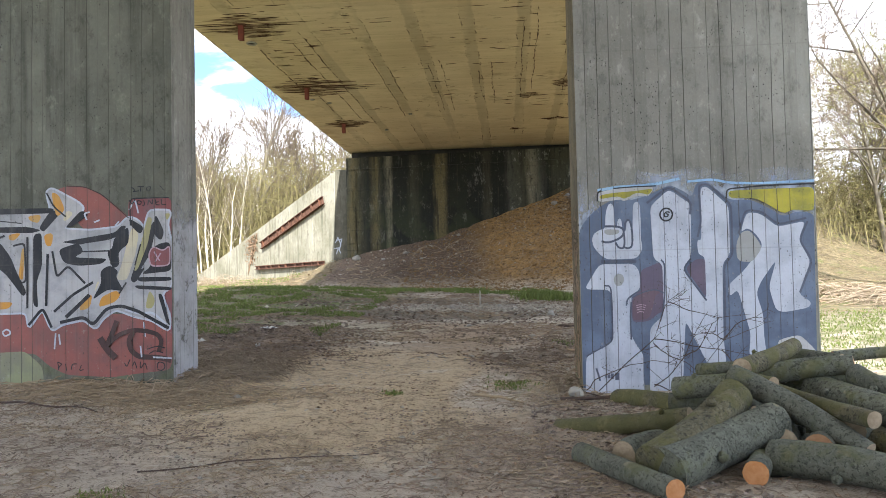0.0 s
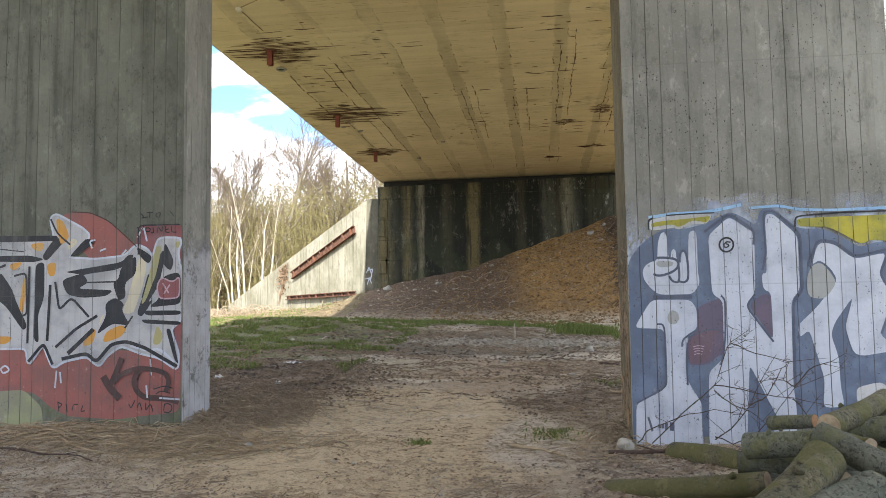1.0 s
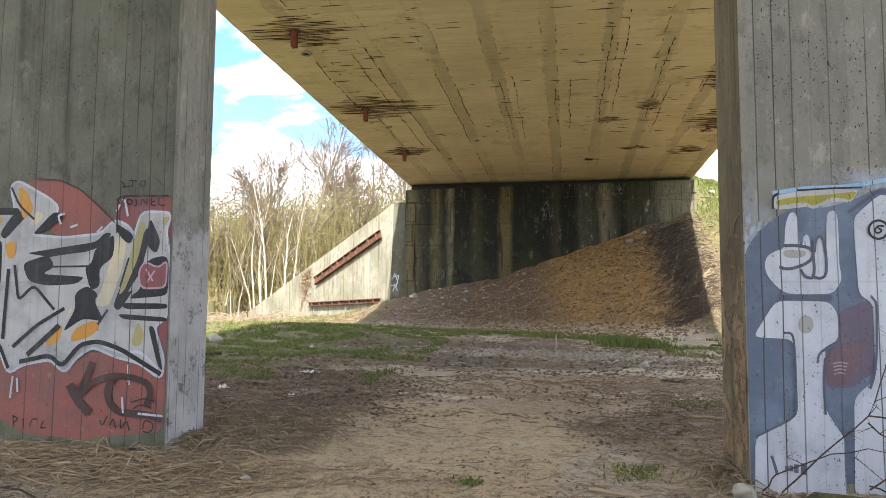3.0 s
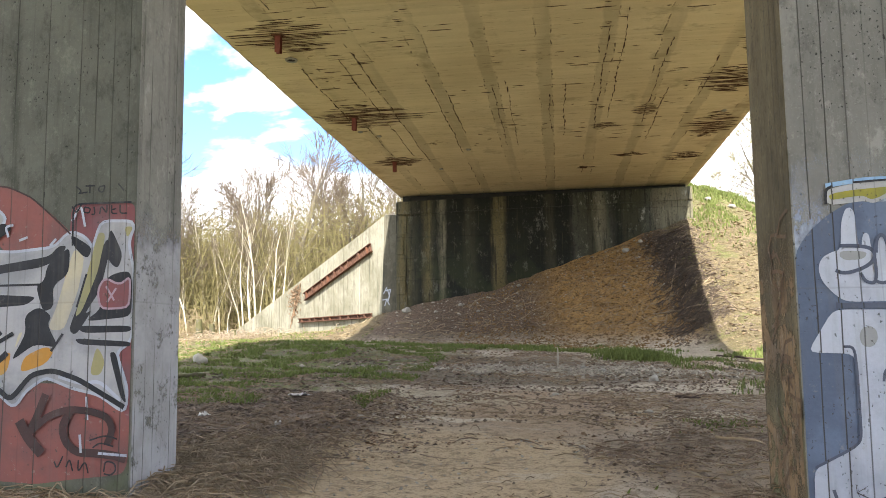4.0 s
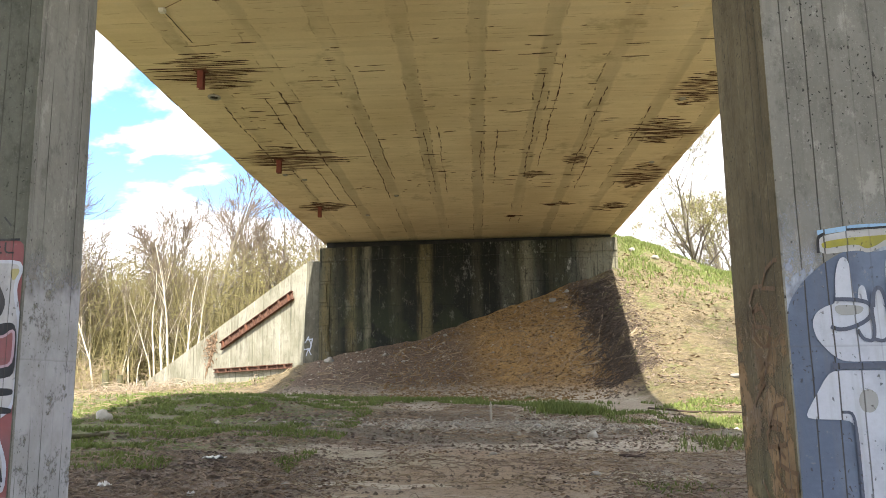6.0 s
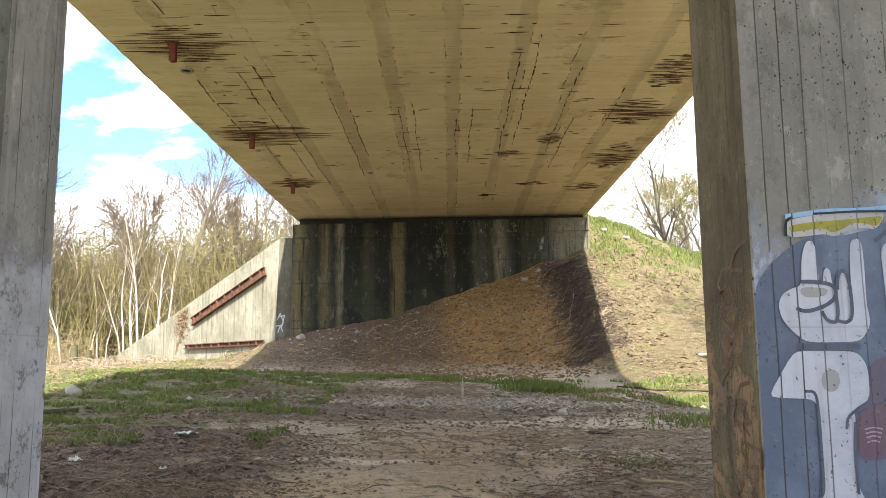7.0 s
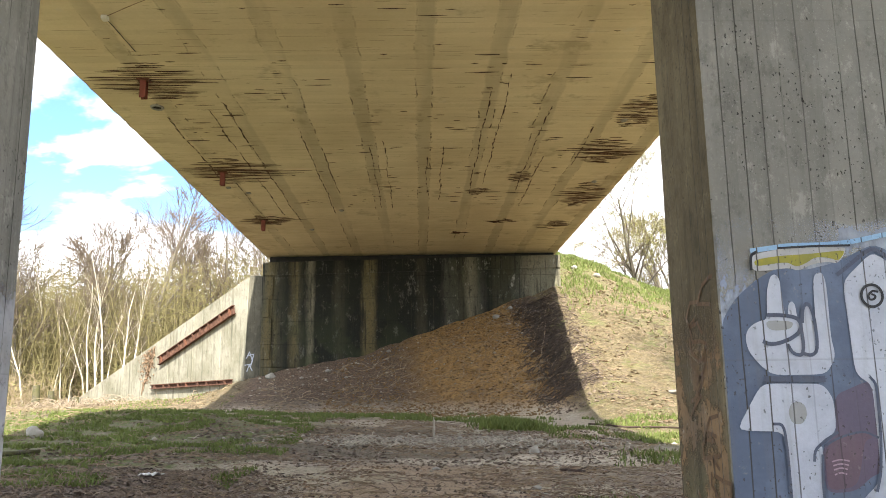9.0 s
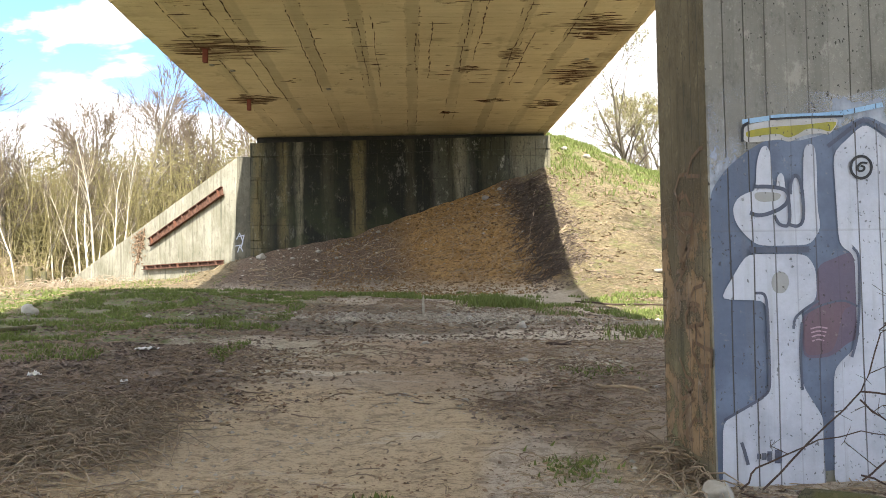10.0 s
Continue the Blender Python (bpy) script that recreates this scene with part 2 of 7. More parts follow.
def soffit_material():
    m, g = material("ochre_soffit_concrete")
    p = g.coords()
    x, y, z = g.split(p)
    big = g.noise(p, 0.35, 5.0, 0.6)
    fine = g.noise(p, 18.0, 6.0, 0.65)
    c = g.mix(g.ramp(big, 0.3, 0.7), (0.6, 0.49, 0.3), (0.73, 0.62, 0.4))
    wob = g.math("MULTIPLY", g.math("SUBTRACT", g.noise(p, 0.9, 3.0), 0.5), 0.22)
    u = g.math("DIVIDE", g.math("ADD", g.math("ADD", x, 5.58), wob), 1.53)
    fr = g.math("FRACT", g.math("ADD", u, 0.5))
    off = g.math("ABSOLUTE", g.math("SUBTRACT", fr, 0.5))
    band = g.math("MULTIPLY", g.ramp(off, 0.09, 0.14, 1.0, 0.0), g.ramp(g.noise(g.scaled(p, (1.2, 0.12, 1.0)), 1.0, 3.0), 0.3, 0.6))
    c = g.mix(g.math("MULTIPLY", band, 0.36), c, (0.24, 0.195, 0.125))
    # dark crumbling joint lines on both sides of each strip, in the far half of the span
    line = g.math("MULTIPLY", g.ramp(g.math("ABSOLUTE", g.math("SUBTRACT", off, 0.125)), 0.006, 0.016, 1.0, 0.0), g.ramp(g.noise(g.scaled(p, (0.5, 1.0, 1.0)), 1.7, 6.0, 0.8), 0.5, 0.58))
    line = g.math("MULTIPLY", line, g.math("MULTIPLY", g.ramp(g.noise(g.scaled(p, (0.6, 0.16, 1.0)), 1.0, 2.0), 0.42, 0.52), g.ramp(y, 18.0, 24.0, 0.25, 1.0)))
    c = g.mix(g.math("MULTIPLY", line, 0.9), c, (0.06, 0.035, 0.022))
    # short transverse board marks
    w = g.math("DIVIDE", y, 0.105)
    rnd = g.add("ShaderNodeTexWhiteNoise", {"W": g.math("FLOOR", w)}, noise_dimensions="1D").outputs["Value"]
    e = g.math("FRACT", w)
    cut = g.ramp(e, 0.0, 0.22, 1.0, 0.0)
    off2 = g.add("ShaderNodeCombineXYZ", {0: g.math("MULTIPLY", x, 1.1), 1: g.math("MULTIPLY", g.math("FLOOR", w), 3.7), 2: 0.0}).outputs[0]
    dash = g.math("MULTIPLY", cut, g.ramp(g.noise(off2, 1.0, 3.0, 0.6), 0.55, 0.61))
    c = g.mix(g.math("MULTIPLY", dash, 0.65), c, (0.1, 0.065, 0.035))
    c = g.mix(g.ramp(rnd, 0.0, 1.0, 0.0, 0.1), c, (0.17, 0.13, 0.08))
    # broad rust runs along the free edges
    rim = g.math("ADD", g.ramp(x, -8.45, -7.0, 1.0, 0.0), g.ramp(x, 3.6, 5.3, 0.0, 1.0))
    rust = g.math("MULTIPLY", rim, g.ramp(g.noise(g.scaled(p, (0.35, 0.5, 1.0)), 1.0, 5.0, 0.7), 0.5, 0.66))
    c = g.mix(g.math("MULTIPLY", rust, 0.4), c, (0.17, 0.085, 0.04))
    # rust bleeding out round the bare reinforcement
    spot = None
    for cx, cy, sx, sy in ((-7.0, 21.3, 1.5, 0.9), (-6.8, 28.2, 1.6, 1.2), (-7.0, 34.8, 1.0, 0.7), (4.5, 23.4, 0.9, 1.0), (4.4, 26.6, 1.1, 1.1), (4.6, 31.5, 0.9, 1.5), (0.85, 30.9, 0.6, 0.4), (2.1, 29.2, 0.5, 0.6)):
        ex = g.math("POWER", g.math("DIVIDE", g.math("SUBTRACT", x, cx), sx), 2.0)
        ey = g.math("POWER", g.math("DIVIDE", g.math("SUBTRACT", y, cy), sy), 2.0)
        one = g.ramp(g.math("ADD", ex, ey), 0.0, 1.1, 1.0, 0.0)
        spot = one if spot is None else g.math("MAXIMUM", spot, one)
    spot = g.math("MULTIPLY", spot, g.ramp(g.noise(g.scaled(p, (0.7, 11.0, 1.0)), 1.2, 4.0, 0.7), 0.42, 0.58))
    c = g.mix(g.math("MULTIPLY", spot, 0.7), c, (0.13, 0.065, 0.035))
    pale = g.ramp(g.noise(p, 1.4, 4.0, 0.6), 0.63, 0.72)
    c = g.mix(g.math("MULTIPLY", pale, 0.35), c, (0.58, 0.53, 0.4))
    damp = g.ramp(g.noise(p, 0.9, 5.0, 0.65), 0.58, 0.7)
    c = g.mix(g.math("MULTIPLY", damp, 0.42), c, (0.24, 0.19, 0.105))
    c = g.mix(g.math("MULTIPLY", fine, 0.25), c, (0.2, 0.15, 0.085))
    h = g.math("SUBTRACT", g.math("MULTIPLY", fine, 0.4), g.math("ADD", g.math("MULTIPLY", dash, 0.8), line))
    g.surface(c, 0.88, g.bump(h, 0.6, 0.015))
    return m


def ground_material():
    m, g = material("bare_earth_and_grass")
    p = g.coords()
    x, y, z = g.split(p)
    a = g.noise(p, 0.32, 5.0, 0.6, 0.6)
    b = g.noise(p, 1.9, 6.0, 0.65, 0.4)
    f = g.noise(p, 14.0, 6.0, 0.7)
    ff = g.noise(p, 60.0, 4.0, 0.7)
    edge = g.math("ADD", g.math("MULTIPLY", g.math("SUBTRACT", g.noise(p, 0.9, 6.0, 0.65), 0.5), 1.7), g.math("MULTIPLY", g.math("SUBTRACT", f, 0.5), 0.7))

    def patch(cx, cy, rx, ry, soft=0.45):
        """A ragged oval stain on the ground."""
        ex = g.math("POWER", g.math("ABSOLUTE", g.math("DIVIDE", g.math("SUBTRACT", x, cx), rx)), 2.0)
        ey = g.math("POWER", g.math("ABSOLUTE", g.math("DIVIDE", g.math("SUBTRACT", y, cy), ry)), 2.0)
        return g.ramp(g.math("ADD", g.math("ADD", ex, ey), edge), 1.0 - soft, 1.0 + soft, 1.0, 0.0)

    c = g.mix(g.ramp(a, 0.35, 0.62), (0.4, 0.342, 0.275), (0.54, 0.468, 0.375))
    for cx, cy, rx, ry, tone, much in (
            (-1.9, 10.0, 2.3, 3.6, (0.56, 0.44, 0.285), 0.9),
            (-0.9, 15.6, 1.7, 2.6, (0.39, 0.295, 0.205), 0.85),
            (1.0, 11.9, 1.5, 1.8, (0.34, 0.27, 0.205), 0.8),
            (2.4, 15.0, 2.0, 3.0, (0.24, 0.195, 0.15), 0.8),
            (-7.5, 21.0, 3.6, 5.5, (0.12, 0.115, 0.07), 0.85),
            (-5.2, 13.9, 2.2, 2.4, (0.26, 0.21, 0.172), 0.85),
            (-2.6, 21.5, 5.0, 3.2, (0.16, 0.142, 0.112), 0.9),
            (2.2, 22.2, 3.0, 2.0, (0.16, 0.14, 0.11), 0.85),
            (-0.2, 9.6, 0.45, 1.3, (0.56, 0.5, 0.43), 0.7),
            (-2.9, 16.5, 1.6, 1.0, (0.47, 0.42, 0.31), 0.7),
            (0.9, 15.2, 1.0, 0.5, (0.6, 0.54, 0.43), 0.8),
            (0.6, 18.6, 2.2, 0.45, (0.58, 0.52, 0.42), 0.8),
            (1.6, 24.2, 2.0, 0.8, (0.5, 0.46, 0.37), 0.7),
            (-2.6, 14.3, 1.2, 0.2, (0.68, 0.62, 0.5), 0.8),
            (-2.5, 5.2, 3.0, 1.3, (0.5, 0.425, 0.34), 0.6),
            (0.6, 6.6, 1.2, 1.6, (0.36, 0.28, 0.205), 0.7)):
        c = g.mix(g.math("MULTIPLY", patch(cx, cy, rx, ry), much), c, tone)
    # pale dust lying in low streaks across the way
    dry = g.math("MULTIPLY", g.ramp(g.noise(g.scaled(p, (0.5, 1.9, 1.0)), 1.1, 6.0, 0.72, 0.8), 0.57, 0.65), g.math("MULTIPLY", g.ramp(x, -4.5, -3.0, 0.1, 1.0), g.ramp(y, 20.0, 27.0, 1.0, 0.4)))
    c = g.mix(g.math("MULTIPLY", dry, 0.5), c, (0.62, 0.56, 0.46))
    c = g.mix(g.math("MULTIPLY", g.ramp(f, 0.5, 0.66), 0.45), c, (0.11, 0.08, 0.055))
    c = g.mix(g.math("MULTIPLY", g.ramp(ff, 0.55, 0.7), 0.4), c, (0.5, 0.42, 0.31))
    # loose ochre soil on the slope below the abutment
    slope = g.math("MULTIPLY", g.ramp(g.math("ADD", z, g.math("MULTIPLY", edge, 0.25)), 1.1, 1.7), g.ramp(y, 28.0, 32.0))
    soil = g.mix(g.ramp(b, 0.38, 0.62), (0.3, 0.175, 0.06), (0.4, 0.255, 0.105))
    soil = g.mix(g.math("MULTIPLY", g.ramp(f, 0.48, 0.6), 0.65), soil, (0.11, 0.06, 0.026))
    soil = g.mix(g.math("MULTIPLY", g.ramp(ff, 0.58, 0.7), 0.5), soil, (0.5, 0.36, 0.19))
    at = g.math("ADD", x, g.math("ADD", g.math("MULTIPLY", edge, 1.3), g.math("MULTIPLY", g.math("SUBTRACT", 41.0, y), -0.12)))
    mid = g.math("MULTIPLY", g.ramp(at, -2.6, -0.6), g.ramp(at, 2.6, 3.6, 1.0, 0.0))
    litter = g.mix(g.ramp(f, 0.4, 0.6), (0.165, 0.115, 0.08), (0.06, 0.043, 0.033))
    litter = g.mix(g.math("MULTIPLY", g.ramp(ff, 0.56, 0.68), 0.5), litter, (0.36, 0.27, 0.19))
    c = g.mix(slope, c, g.mix(mid, litter, soil))
    # straw coloured banks out in the sun
    straw = g.mix(g.ramp(g.noise(p, 5.0, 7.0, 0.8), 0.4, 0.6), (0.085, 0.065, 0.034), (0.2, 0.162, 0.088))
    straw = g.mix(g.math("MULTIPLY", g.ramp(f, 0.52, 0.62), 0.55), straw, (0.07, 0.06, 0.03))
    straw = g.mix(g.math("MULTIPLY", g.ramp(ff, 0.57, 0.68), 0.6), straw, (0.34, 0.29, 0.19))
    bank = g.math("MULTIPLY", g.ramp(g.math("ADD", x, g.math("MULTIPLY", edge, 0.5)), 3.6, 4.5), g.ramp(y, 14.0, 22.0))
    c = g.mix(bank, c, straw)
    verge = g.math("MULTIPLY", g.ramp(g.math("ADD", x, g.math("MULTIPLY", edge, 0.8)), -9.6, -8.6, 1.0, 0.0), g.ramp(y, 14.0, 18.0))
    c = g.mix(g.math("MULTIPLY", verge, 0.85), c, straw)
    # grass
    left = g.math("MULTIPLY", g.ramp(g.math("ADD", x, g.math("ADD", edge, g.math("MULTIPLY", g.math("SUBTRACT", y, 16.0), -0.12))), -5.2, -4.0, 1.0, 0.0), g.math("MULTIPLY", g.ramp(y, 14.5, 16.5), g.ramp(y, 30.0, 34.0, 1.0, 0.0)))
    strip = g.math("MULTIPLY", g.ramp(g.math("ABSOLUTE", g.math("SUBTRACT", g.math("ADD", y, edge), 29.0)), 1.5, 3.0, 1.0, 0.0), g.ramp(x, -3.0, -1.0, 1.0, 0.1))
    crest = g.math("MULTIPLY", g.ramp(g.math("ADD", z, edge), 6.2, 8.8), g.ramp(x, 5.0, 5.6))
    field = g.math("ADD", g.ramp(x, 3.9, 5.0), g.ramp(x, -9.0, -7.5, 1.0, 0.0))
    field = g.math("MULTIPLY", field, g.ramp(y, 21.0, 15.0))
    fleck = g.math("MULTIPLY", bank, g.math("MAXIMUM", g.ramp(g.noise(p, 0.8, 4.0, 0.6), 0.5, 0.62), g.ramp(y, 30.0, 25.0)))
    green = g.math("MAXIMUM", g.math("MAXIMUM", left, strip), g.math("MAXIMUM", g.math("MULTIPLY", fleck, 0.7), field))
    green = g.math("MULTIPLY", green, g.ramp(b, 0.38, 0.58))
    green = g.math("MAXIMUM", green, g.math("MULTIPLY", crest, g.ramp(b, 0.3, 0.5, 0.35, 0.9)))
    sward = g.mix(g.ramp(f, 0.38, 0.62), (0.075, 0.1, 0.025), (0.17, 0.2, 0.06))
    c = g.mix(g.math("MULTIPLY", green, 0.85), c, sward)
    # crumbs, clods and foot marks
    mott = g.noise(g.scaled(p, (1.0, 1.5, 1.0)), 4.5, 7.0, 0.82, 0.5)
    c = g.mix(g.math("MULTIPLY", g.ramp(mott, 0.51, 0.58), 0.55), c, (0.16, 0.125, 0.092))
    grit = g.noise(p, 34.0, 3.0, 0.8)
    c = g.mix(g.math("MULTIPLY", g.ramp(grit, 0.56, 0.64), 0.5), c, (0.07, 0.052, 0.036))
    c = g.mix(g.math("MULTIPLY", g.ramp(grit, 0.42, 0.36), 0.3), c, (0.46, 0.4, 0.32))
    h = g.math("ADD", g.math("MULTIPLY", f, 0.6), g.math("ADD", g.math("MULTIPLY", grit, 0.35), g.math("MULTIPLY", mott, 0.9)))
    g.surface(c, 0.95, g.bump(h, 1.0, 0.06), 0.0, 0.15)
    return m


def simple(name, a, b, scale=8.0, rough=0.85, metal=0.0, stretch=(1, 1, 1), bump=0.5, dist=0.006, per_island=0.0, per_object=0.0):
    """Two-tone surface with coarse and fine variation."""
    m, g = material(name)
    p = g.scaled(g.coords(), stretch)
    n = g.noise(p, scale, 6.0, 0.65)
    fine = g.noise(p, scale * 7, 4.0, 0.7)
    c = g.mix(g.ramp(n, 0.32, 0.68), a, b)
    c = g.mix(g.math("MULTIPLY", fine, 0.3), c, tuple(v * 0.45 for v in a))
    if per_island:
        r = g.add("ShaderNodeNewGeometry").outputs["Random Per Island"]
        c = g.mix(g.math("MULTIPLY", r, per_island), c, tuple(v * 0.35 for v in a))
    if per_object:
        r = g.add("ShaderNodeObjectInfo").outputs["Random"]
        c = g.mix(g.math("MULTIPLY", r, per_object), c, tuple(v * 0.4 for v in a))
    g.surface(c, rough, g.bump(g.math("ADD", n, g.math("MULTIPLY", fine, 0.4)), bump, dist), metal)
    return m


SOFFIT = soffit_material()
EARTH = ground_material()
RUST = simple("rusty_steel", (0.11, 0.045, 0.026), (0.19, 0.085, 0.05), 14.0, 0.85, 0.15)
RUST_RED = simple("red_lead_steel", (0.21, 0.06, 0.04), (0.16, 0.05, 0.03), 10.0, 0.75, 0.1)
REBAR = simple("corroded_rebar", (0.055, 0.028, 0.018), (0.12, 0.055, 0.03), 9.0, 0.9, 0.0, per_island=0.5)
# near-black for shade in the deck joint and drain holes, and for the pipe
DARK = simple("shade_and_pipe_black", (0.02, 0.019, 0.017), (0.035, 0.032, 0.028), 4.0, 0.9)


def bark_material(name, a, b, moss, amount):
    m, g = material(name)
    p = g.coords()
    n = g.noise(p, 6.0, 6.0, 0.7)
    crack = g.noise(g.scaled(p, (1.0, 1.0, 1.0)), 38.0, 5.0, 0.75, 0.6)
    c = g.mix(g.ramp(n, 0.35, 0.65), a, b)
    c = g.mix(g.math("MULTIPLY", g.ramp(crack, 0.5, 0.6), 0.8), c, (0.014, 0.013, 0.01))
    lich = g.ramp(g.noise(p, 45.0, 5.0, 0.82), 0.55, 0.62)
    c = g.mix(g.math("MULTIPLY", lich, 0.35), c, (0.27, 0.28, 0.22))
    bare = g.math("MULTIPLY", g.ramp(g.noise(p, 3.4, 4.0, 0.6), 0.62, 0.66), amount)
    c = g.mix(g.math("MULTIPLY", bare, 0.9), c, (0.4, 0.33, 0.2))
    mo = g.ramp(g.noise(p, 3.2, 5.0, 0.65), 0.6 - 0.25 * amount, 0.75 - 0.25 * amount)
    c = g.mix(g.math("MULTIPLY", mo, 0.75), c, moss)
    r = g.add("ShaderNodeObjectInfo").outputs["Random"]
    c = g.mix(g.math("MULTIPLY", r, 0.45), c, tuple(v * 0.4 for v in a))
    g.surface(c, 0.92, g.bump(g.math("ADD", n, g.math("MULTIPLY", crack, -0.9)), 0.9, 0.014))
    return m


BARK = bark_material("grey_green_bark", (0.085, 0.09, 0.07), (0.15, 0.155, 0.122), (0.09, 0.098, 0.04), 0.35)
MOSS = bark_material("mossy_bark", (0.085, 0.078, 0.048), (0.16, 0.14, 0.085), (0.09, 0.09, 0.026), 0.75)
CUT = simple("fresh_cut_wood", (0.32, 0.17, 0.085), (0.42, 0.25, 0.14), 22.0, 0.8, per_object=0.4)
CUT_PALE = simple("pale_cut_wood", (0.36, 0.29, 0.2), (0.24, 0.185, 0.125), 22.0, 0.85, per_object=0.3)
CUT_ORANGE = simple("orange_cut_wood", (0.42, 0.18, 0.065), (0.5, 0.25, 0.11), 22.0, 0.8)
BIRCH = simple("pale_sapling_bark", (0.74, 0.68, 0.54), (0.52, 0.46, 0.34), 3.0, 0.9, per_object=0.5)
TWIG = simple("bare_twig_bark", (0.22, 0.175, 0.13), (0.13, 0.1, 0.075), 4.0, 0.95, per_island=0.5)
LIMB = simple("grey_tree_bark", (0.18, 0.158, 0.12), (0.1, 0.088, 0.066), 3.0, 0.95)
BUD = simple("yellow_green_buds", (0.25, 0.24, 0.07), (0.34, 0.31, 0.12), 3.0, 0.9, per_island=0.5)
TAN = simple("dry_undergrowth", (0.4, 0.32, 0.2), (0.29, 0.22, 0.13), 2.0, 0.95, per_island=0.6)
DEAD = simple("dead_brown_stalks", (0.34, 0.26, 0.19), (0.24, 0.185, 0.14), 5.0, 0.95, per_island=0.6)
STRAW = simple("dry_stalks", (0.46, 0.36, 0.24), (0.33, 0.25, 0.165), 5.0, 0.95, per_island=0.7)
HEAP = simple("brown_dry_stems", (0.47, 0.375, 0.265), (0.3, 0.235, 0.165), 9.0, 0.95, per_island=0.9)
LEAF = simple("dead_leaves", (0.25, 0.165, 0.1), (0.34, 0.24, 0.16), 20.0, 0.9, per_island=0.7)
GRASS = simple("fresh_grass_blades", (0.12, 0.16, 0.035), (0.19, 0.22, 0.065), 5.0, 0.85, per_island=0.55)
BLEACH = simple("bleached_stalks", (0.5, 0.45, 0.37), (0.36, 0.32, 0.26), 6.0, 0.95, per_island=0.6)
STONE = simple("pale_limestone", (0.42, 0.4, 0.35), (0.3, 0.28, 0.24), 12.0, 0.9, per_object=0.4)
BRAMBLE = simple("dark_bramble_stem", (0.05, 0.035, 0.03), (0.09, 0.06, 0.045), 20.0, 0.85)
PLASTIC = simple("dirty_white_plastic", (0.72, 0.72, 0.7), (0.55, 0.54, 0.5), 18.0, 0.6)
LAMP_BOX = simple("white_junction_box", (0.7, 0.68, 0.6), (0.6, 0.57, 0.48), 25.0, 0.6)

# ---- building helpers ----
def mesh_object(name, verts, faces, mat, parent=None, label="", smooth=False):
    me = bpy.data.meshes.new(name)
    me.from_pydata([tuple(v) for v in verts], [], [tuple(f) for f in faces])
    for m in (mat if isinstance(mat, (list, tuple)) else [mat]):
        me.materials.append(m)
    if smooth:
        me.polygons.foreach_set("use_smooth", [True] * len(me.polygons))
    me.update()
    ob = new(name, me)
    if parent is not None:
        ob.parent = parent
    if label:
        ob["label"] = label
    return ob


def part(name, bm, mat, parent=None, label="", smooth=False):
    me = bpy.data.meshes.new(name)
    bm.to_mesh(me)
    bm.free()
    for m in (mat if isinstance(mat, (list, tuple)) else [mat]):
        me.materials.append(m)
    if smooth:
        me.polygons.foreach_set("use_smooth", [True] * len(me.polygons))
    ob = new(name, me)
    if parent is not None:
        ob.parent = parent
    if label:
        ob["label"] = label
    return ob


def box_bm(lo, hi, bevel=0.0, bm=None):
    bm = bm or bmesh.new()
    made = bmesh.ops.create_cube(bm, size=1)["verts"]
    for v in made:
        v.co = Vector([lo[i] + (v.co[i] + 0.5) * (hi[i] - lo[i]) for i in range(3)])
    if bevel:
        edges = list({e for v in made for e in v.link_edges})
        bmesh.ops.bevel(bm, geom=edges, offset=bevel, segments=2, affect="EDGES", profile=0.5)
    return bm


def empty(name, at, label, category, group="", kind=""):
    ob = new(name)
    ob.location = at
    ob.empty_display_size = 0.1
    return tagged(ob, label, category, group, kind)


class Tubes:
    """Collects thin tapered tubes as one mesh."""

    def __init__(self, sides=4):
        self.v, self.f, self.sides = [], [], sides
        self.turns = [(math.cos(2 * math.pi * k / sides), math.sin(2 * math.pi * k / sides)) for k in range(sides)]

    def add(self, pts, radii, cap=False):
        n, base = self.sides, len(self.v)
        for i, p in enumerate(pts):
            p = Vector(p)
            a = Vector(pts[max(0, i - 1)])
            b = Vector(pts[min(len(pts) - 1, i + 1)])
            t = (b - a).normalized()
            u = t.cross((0.31, 0.17, 0.94) if abs(t.z) < 0.9 else (1, 0.2, 0)).normalized()
            w = t.cross(u)
            u, w = u * radii[i], w * radii[i]
            self.v += [p + u * cs + w * sn for cs, sn in self.turns]
        for i in range(len(pts) - 1):
            for k in range(n):
                a, b = base + i * n + k, base + i * n + (k + 1) % n
                self.f.append((a, b, b + n, a + n))
        if cap:
            self.f.append(tuple(base + k for k in range(n))[::-1])
            self.f.append(tuple(base + (len(pts) - 1) * n + k for k in range(n)))

    def quad(self, c, size, rng):
        c = Vector(c)
        a = Vector((rng.gauss(0, 1), rng.gauss(0, 1), rng.gauss(0, 1))).normalized() * size
        b = Vector((rng.gauss(0, 1), rng.gauss(0, 1), rng.gauss(0, 1))).normalized() * size * 0.7
        n = len(self.v)
        self.v += [c - a, c + b, c + a, c - b]
        self.f.append((n, n + 1, n + 2, n + 3))

    def make(self, name, mat, parent=None, label="", smooth=True):
        return mesh_object(name, self.v, self.f, mat, parent, label, smooth)


# ---- ground: one sheet out to the horizon ----
def lerp_table(table, v):
    if v <= table[0][0]:
        return table[0][1]
    for (a, p), (b, q) in zip(table, table[1:]):
        if v <= b:
            return p + (q - p) * (v - a) / (b - a)
    return table[-1][1]


